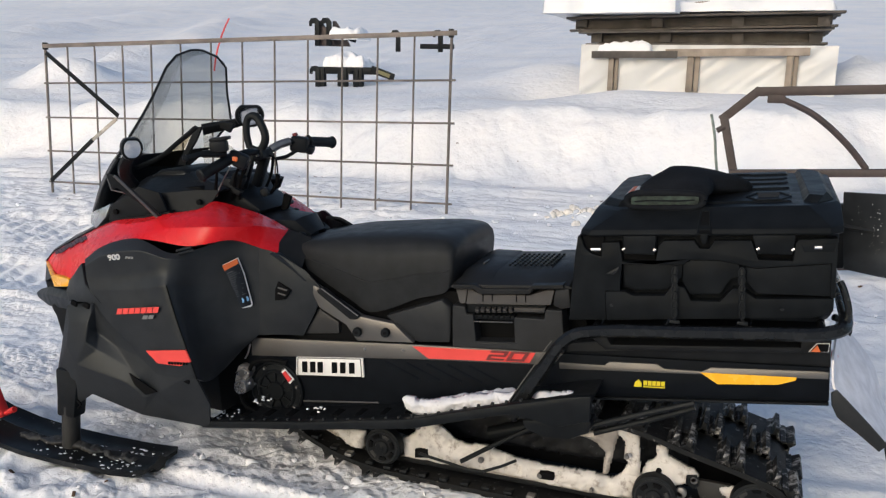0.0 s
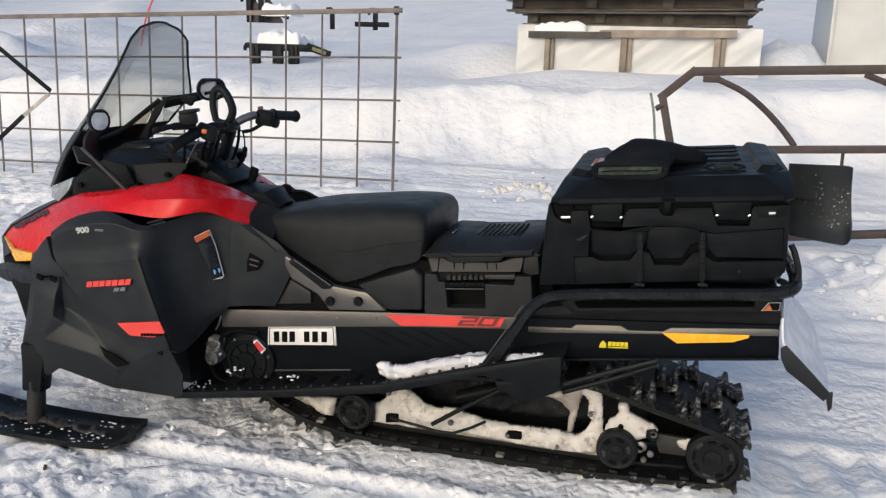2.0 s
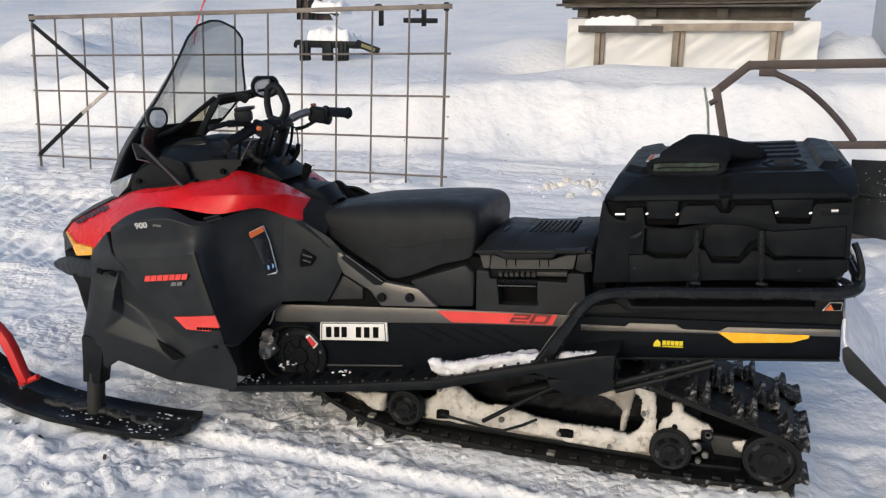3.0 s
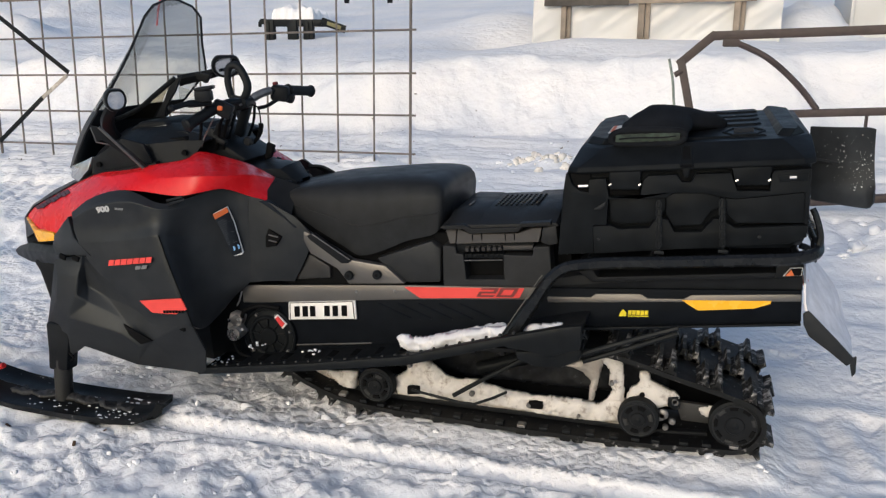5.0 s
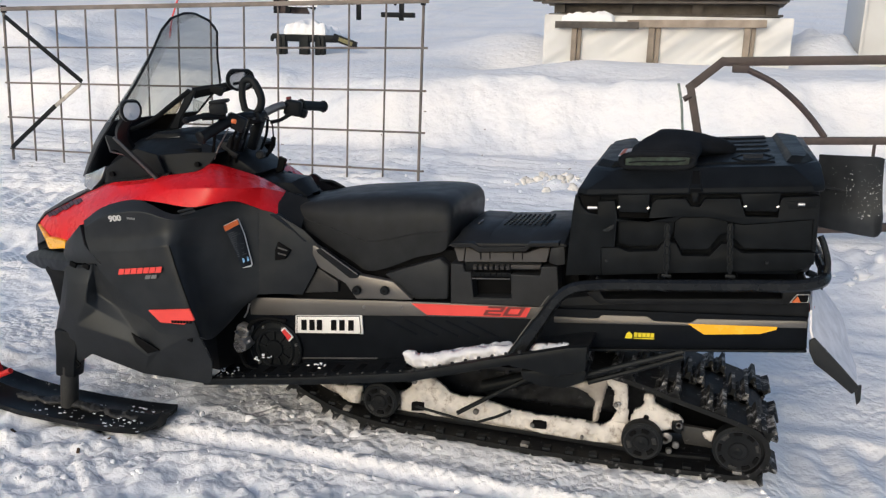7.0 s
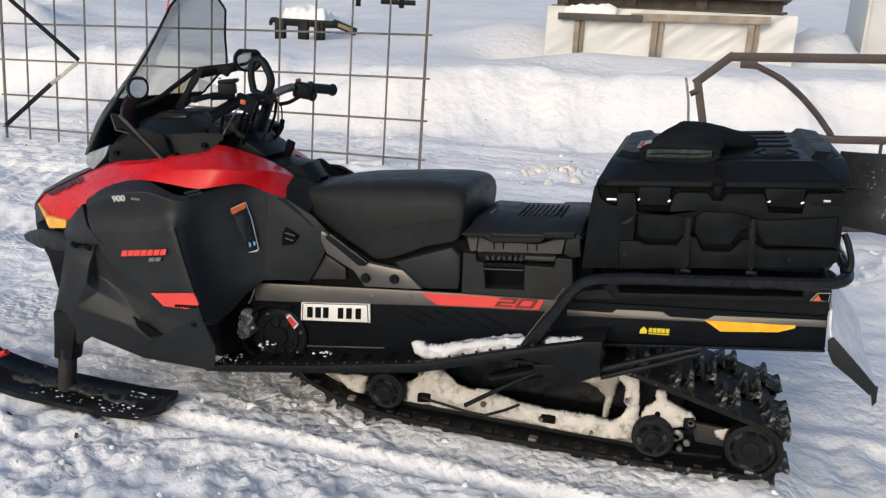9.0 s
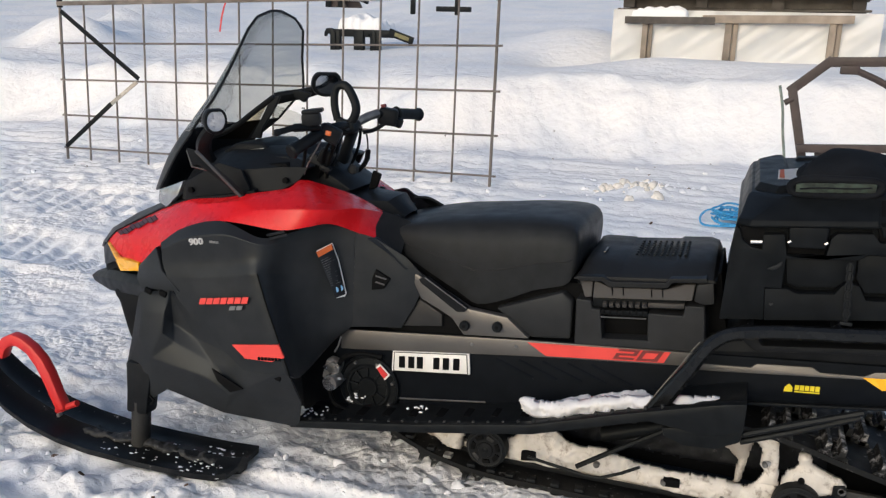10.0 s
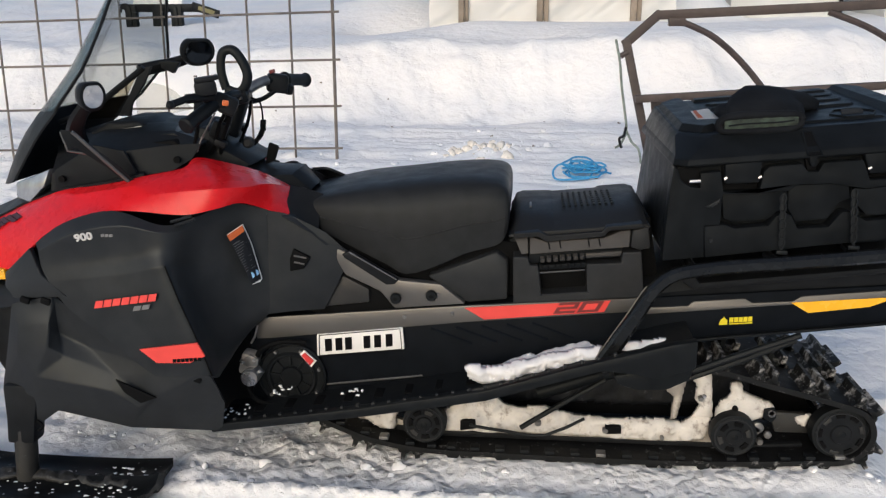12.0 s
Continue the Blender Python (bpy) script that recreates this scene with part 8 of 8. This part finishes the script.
    face("front_wall", [(0.031, 0.248), (0.040, 0.242), (0.048, 0.213), (0.068, 0.195), (0.094, 0.189), (0.096, 0.227), (0.145, 0.228), (0.151, 0.174), (0.239, 0.169), (0.250, 0.219), (0.263, 0.231), (0.342, 0.232), (0.356, 0.210), (0.380, 0.209), (0.394, 0.231), (0.486, 0.231), (0.503, 0.180), (0.586, 0.177), (0.592, 0.224), (0.599, 0.233), (0.691, 0.236), (0.685, 0.082), (0.674, 0.082), (0.676, 0.172), (0.497, 0.158), (0.451, 0.168), (0.407, 0.178), (0.331, 0.180), (0.312, 0.166), (0.149, 0.167), (0.142, 0.090), (0.102, 0.091), (0.101, 0.006), (-0.005, 0.003), (0.020, 0.193)], Y - 0.012, Y + 0.03)
    face("lower_skirt", [(0.1025, 0.088), (0.154, 0.090), (0.178, 0.078), (0.262, 0.080), (0.279, 0.103), (0.295, 0.109), (0.317, 0.103), (0.332, 0.067), (0.406, 0.066), (0.439, 0.103), (0.460, 0.102), (0.496, 0.076), (0.683, 0.080), (0.681, 0.047), (0.637, 0.030), (0.1025, 0.006)], Y - 0.015, Y + 0.03)
    face("panel", [(0.150, 0.166), (0.311, 0.164), (0.308, 0.127), (0.266, 0.093), (0.178, 0.091), (0.154, 0.102)], Y + 0.004, Y + 0.03)
    face("panel", [(0.312, 0.168), (0.334, 0.178), (0.407, 0.176), (0.455, 0.167), (0.460, 0.134), (0.433, 0.126), (0.406, 0.085), (0.329, 0.083), (0.310, 0.119)], Y - 0.004, Y + 0.03)
    face("panel", [(0.496, 0.156), (0.675, 0.170), (0.677, 0.085), (0.499, 0.089), (0.472, 0.121), (0.473, 0.160)], Y - 0.008, Y + 0.03)
    for bay, tab in (([(0.154, 0.245), (0.241, 0.242), (0.238, 0.172), (0.152, 0.176)], [(0.155, 0.246), (0.245, 0.246), (0.239, 0.193), (0.156, 0.196)]),
                     ([(0.490, 0.245), (0.591, 0.245), (0.586, 0.179), (0.503, 0.182)], [(0.488, 0.246), (0.593, 0.246), (0.585, 0.194), (0.501, 0.196)])):
        # bay floors coloured near-black to add to their shade
        face("latch_bay", bay, Y + 0.012, Y + 0.03, 0.001, INK_SHADE)
        latch = face("latch", tab, Y - 0.014, Y + 0.008, 0.004, None, "black moulded latch")
        for u, v in (tab[2], tab[3]):
            part("latch_pin", tube([at(u - 0.003, Y - 0.012, v + 0.012), at(u + 0.004, Y - 0.012, v + 0.016)], 0.0035, 8), STEEL, latch)
    # notch and left pocket floors get the same painted shade
    face("centre_notch", [(0.352, 0.248), (0.384, 0.248), (0.378, 0.211), (0.358, 0.211)], Y + 0.004, Y + 0.02, 0.001, INK_SHADE)
    face("catch", [(0.357, 0.250), (0.379, 0.250), (0.374, 0.224), (0.362, 0.224)], Y - 0.014, Y + 0.004, 0.002)
    face("pin_pocket", [(0.041, 0.244), (0.100, 0.242), (0.098, 0.188), (0.068, 0.189), (0.044, 0.209)], Y + 0.008, Y + 0.03, 0.001, INK_SHADE)
    face("pin_pocket", [(0.605, 0.222), (0.684, 0.224), (0.682, 0.203), (0.612, 0.201)], Y - 0.014, Y, 0.002)
    for u0, u1, v in ((0.067, 0.094, 0.2095), (0.636, 0.653, 0.2145)):
        part("bright_pin", tube([at(u0, Y - 0.017, v), at(u1, Y - 0.017, v)], 0.0045, 8), STEEL, root, "bright steel pin")
    face("side_chip", [(0.106, 0.140), (0.142, 0.160), (0.141, 0.150), (0.126, 0.138)], Y - 0.016, Y - 0.008, 0.002, DARK)
    for u, v in ((0.118, 0.050), (0.560, 0.050)):
        part("rivet", lathe(at(u, Y - 0.020, v), ((0.004, 0.0), (0.005, 0.006)), 10), DARK, root)
    # rubber straps with holes
    for top, bottom in ((at(0.293, -0.326, 0.163), at(0.289, -0.330, 0.012)), (at(0.462, -0.326, 0.162), at(0.463, -0.330, 0.013))):
        a, b = Vector(top), Vector(bottom)
        strap = part("rubber_strap", beam(a, b, 0.005, 0.009, 0.002, (1, 0, 0)), RUBBER_CLEAN, root, "black rubber strap with holes")
        for i in range(6):
            p = a.lerp(b, 0.08 + 0.15 * i)
            ring = [p + Vector((0.0072 * math.cos(t), -0.004, 0.0135 * math.sin(t))) for t in [2 * math.pi * k / 10 for k in range(11)]]
            part("strap_link", tube(ring, 0.0026, 6), RUBBER_CLEAN, strap)
        part("strap_foot", block((b.x, b.y - 0.002, b.z), (0.028, 0.010, 0.010), 0.002), RUBBER_CLEAN, strap)
    # label on the lid
    lab = [at(0.130, -0.085, 0.325), at(0.186, -0.098, 0.325), at(0.188, 0.060, 0.334), at(0.135, 0.040, 0.333)]
    bm = bmesh.new()
    bm.faces.new([bm.verts.new((x, y, z + 0.006)) for x, y, z in lab])
    bmesh.ops.solidify(bm, geom=list(bm.faces), thickness=0.002)
    label = part("lid_label", bm, WHITE, root, "white and orange warning label", smooth=0)
    bm = bmesh.new()
    lo = [Vector(p) + Vector((0, 0, 0.0085)) for p in lab]
    bm.faces.new([bm.verts.new(p) for p in (lo[0].lerp(lo[2], 0.08), lo[0].lerp(lo[1], 0.32).lerp(lo[3], 0.05), lo[3].lerp(lo[2], 0.30).lerp(lo[0], 0.08), lo[3].lerp(lo[1], 0.08))])
    bmesh.ops.solidify(bm, geom=list(bm.faces), thickness=0.001)
    part("label_head", bm, ORANGE, label, smooth=0)


cargo_box()


# ---- snow shovel blade stowed behind the box ----
def shovel():
    root = thing("snow_shovel", (1.74, 0.14, 0.80), "black plastic snow shovel blade flecked with snow behind a cargo box", "snow shovel")
    # the blade is a shallow scoop; its lower lip turns forward
    rows = []
    for i in range(15):
        f = i / 14
        x, y = 1.656 + 0.176 * f, 0.165 - 0.075 * f
        end = max(0.0, (f - 0.86) / 0.14)
        top = 1.038 + 0.012 * f - 0.006 * end ** 2
        low = 0.812 - 0.006 * f + 0.022 * end ** 2
        col = []
        for k in range(11):
            g = k / 10
            z = top + (low - top) * g
            lip = max(0.0, (g - 0.80) / 0.20)
            col.append((x + 0.022 * g - 0.010 * end * lip, y - 0.010 * math.sin(math.pi * f) + 0.014 * math.sin(math.pi * min(g / 0.8, 1)) - 0.034 * lip, z))
        rows.append(col)
    part("blade", loft(rows, thick=-0.006), FLAPBLACK, root, "black blade flecked with snow")
    part("blade_rib", tube([(1.662 + 0.085 * f, 0.160 - 0.038 * f, 0.937 - 0.004 * f) for f in (0.0, 0.4, 0.8, 1.0)], 0.009, 10, n=3, r_end=0.003, squash=0.7), DARK, root)
    part("socket", beam((1.668, 0.20, 0.80), (1.668, 0.20, 1.00), 0.04, 0.03, 0.006, (1, 0, 0)), BLACK, root)
    rng = random.Random(83)
    bms = []
    for i in range(150):
        f, g = rng.random() ** 0.6, rng.random()
        c = (1.668 + 0.160 * f + 0.022 * g, 0.158 - 0.072 * f - 0.010 * math.sin(math.pi * f) + 0.014 * math.sin(math.pi * g), 1.030 - 0.185 * g)
        r = 0.0005 + 0.0015 * rng.random() ** 5
        bm = bmesh.new()
        bmesh.ops.create_icosphere(bm, subdivisions=1, radius=r)
        bmesh.ops.translate(bm, vec=(c[0], c[1] - 0.001, c[2]), verts=bm.verts)
        bms.append(bm)
    part("snow_flecks", join(*bms), SNOW_SOFT, root, "white snow flecks")


shovel()


# ---- mitten with a knitted cuff on the box ----
def mitten():
    root = thing("mitten", (1.17, -0.16, 1.045), "black fleece mitten with green knitted cuff", "mitten")
    a, b = [(1.077, -0.235, 1.024), (1.276, -0.235, 1.040)]
    ca, cb = Vector(a), Vector(b)
    m, half = (ca + cb) / 2 + Vector((0, 0, 0.004)), (cb - ca).length / 2
    # palm: a soft dome behind the cuff whose tip leans towards the tail
    spine = smooth_path([m + Vector((0.010, 0.02, 0.006)), m + Vector((0.025, 0.08, 0.022)), m + Vector((0.045, 0.16, 0.034)), m + Vector((0.105, 0.24, 0.030)), m + Vector((0.165, 0.31, 0.016)), m + Vector((0.190, 0.33, 0.008))], 5)
    rows = []
    for i, c in enumerate(spine):
        t = i / (len(spine) - 1)
        a, b = spine[max(i - 1, 0)], spine[min(i + 1, len(spine) - 1)]
        side = (b - a).cross(Vector((0, 0, 1))).normalized()
        w = half * (0.92 - 0.10 * t) * math.sqrt(max(1 - max(0.0, (t - 0.62) / 0.39) ** 2, 0.02))
        h = (0.018 + 0.024 * math.sin(math.pi * min(t / 0.85, 1.0)) ** 0.7) * math.sqrt(max(1 - max(0.0, (t - 0.75) / 0.26) ** 2, 0.05))
        ring = []
        for k in range(28):
            q = 2 * math.pi * k / 28
            fold = 1 + 0.28 * (vnoise(2.2 * math.cos(q) + 5 * t, 2.2 * math.sin(q) + 9, 31) - 0.5) + 0.05 * math.sin(9 * t + 2.5 * q)
            ring.append(c + side * w * fold * math.copysign(abs(math.cos(q)) ** 0.8, math.cos(q)) + Vector((0, 0, h * fold * max(math.sin(q), -0.75))))
        rows.append(ring)
    part("palm", loft(rows, closed=True, caps=True), FABRIC, root, smooth=2.0)
    part("thumb", tube([m + Vector((-0.045, 0.05, 0.010)), m + Vector((-0.066, 0.12, 0.014)), m + Vector((-0.060, 0.19, 0.012)), m + Vector((-0.040, 0.23, 0.008))], 0.026, 14, n=5, r_end=0.014, squash=0.8), FABRIC, root, smooth=2.0)

    def oval(rx, rz, y, n=28):
        return [(m.x + rx * math.copysign(abs(math.cos(q)) ** 0.5, math.cos(q)), y, m.z + (cb.z - ca.z) * 0.5 * math.cos(q) + rz * math.copysign(abs(math.sin(q)) ** 0.8, math.sin(q))) for q in [2 * math.pi * k / n for k in range(n + 1)]]
    part("cuff_edge", tube(oval(half * 1.03, 0.020, m.y), 0.0105, 10), FABRIC, root)
    part("cuff_body", loft([oval(half * 0.99, 0.022, m.y + 0.004)[:-1], oval(half * 0.96, 0.026, m.y + 0.05)[:-1]], closed=True, caps=True), FABRIC, root)
    rows = []
    for i in range(29):
        f = -0.90 + 1.8 * i / 28
        c0 = Vector((m.x + half * f, m.y - 0.006, m.z + (cb.z - ca.z) * 0.5 * f))
        rows.append([c0 + Vector((0, -0.006 * math.cos(q), (0.0125 + 0.0006 * math.sin(i * 1.3)) * math.sin(q))) for q in [2 * math.pi * k / 10 for k in range(10)]])
    part("cuff_lining", loft(rows, closed=True, caps=True), KNIT, root, "green-grey knitted cuff lining")
    part("cuff_slit", tube([Vector((m.x + half * f, m.y - 0.0125, m.z + (cb.z - ca.z) * 0.5 * f + 0.002 * math.sin(f * 9))) for f in (-0.8, -0.4, 0.0, 0.4, 0.8)], 0.0022, 6, n=4), FABRIC, root)


mitten()
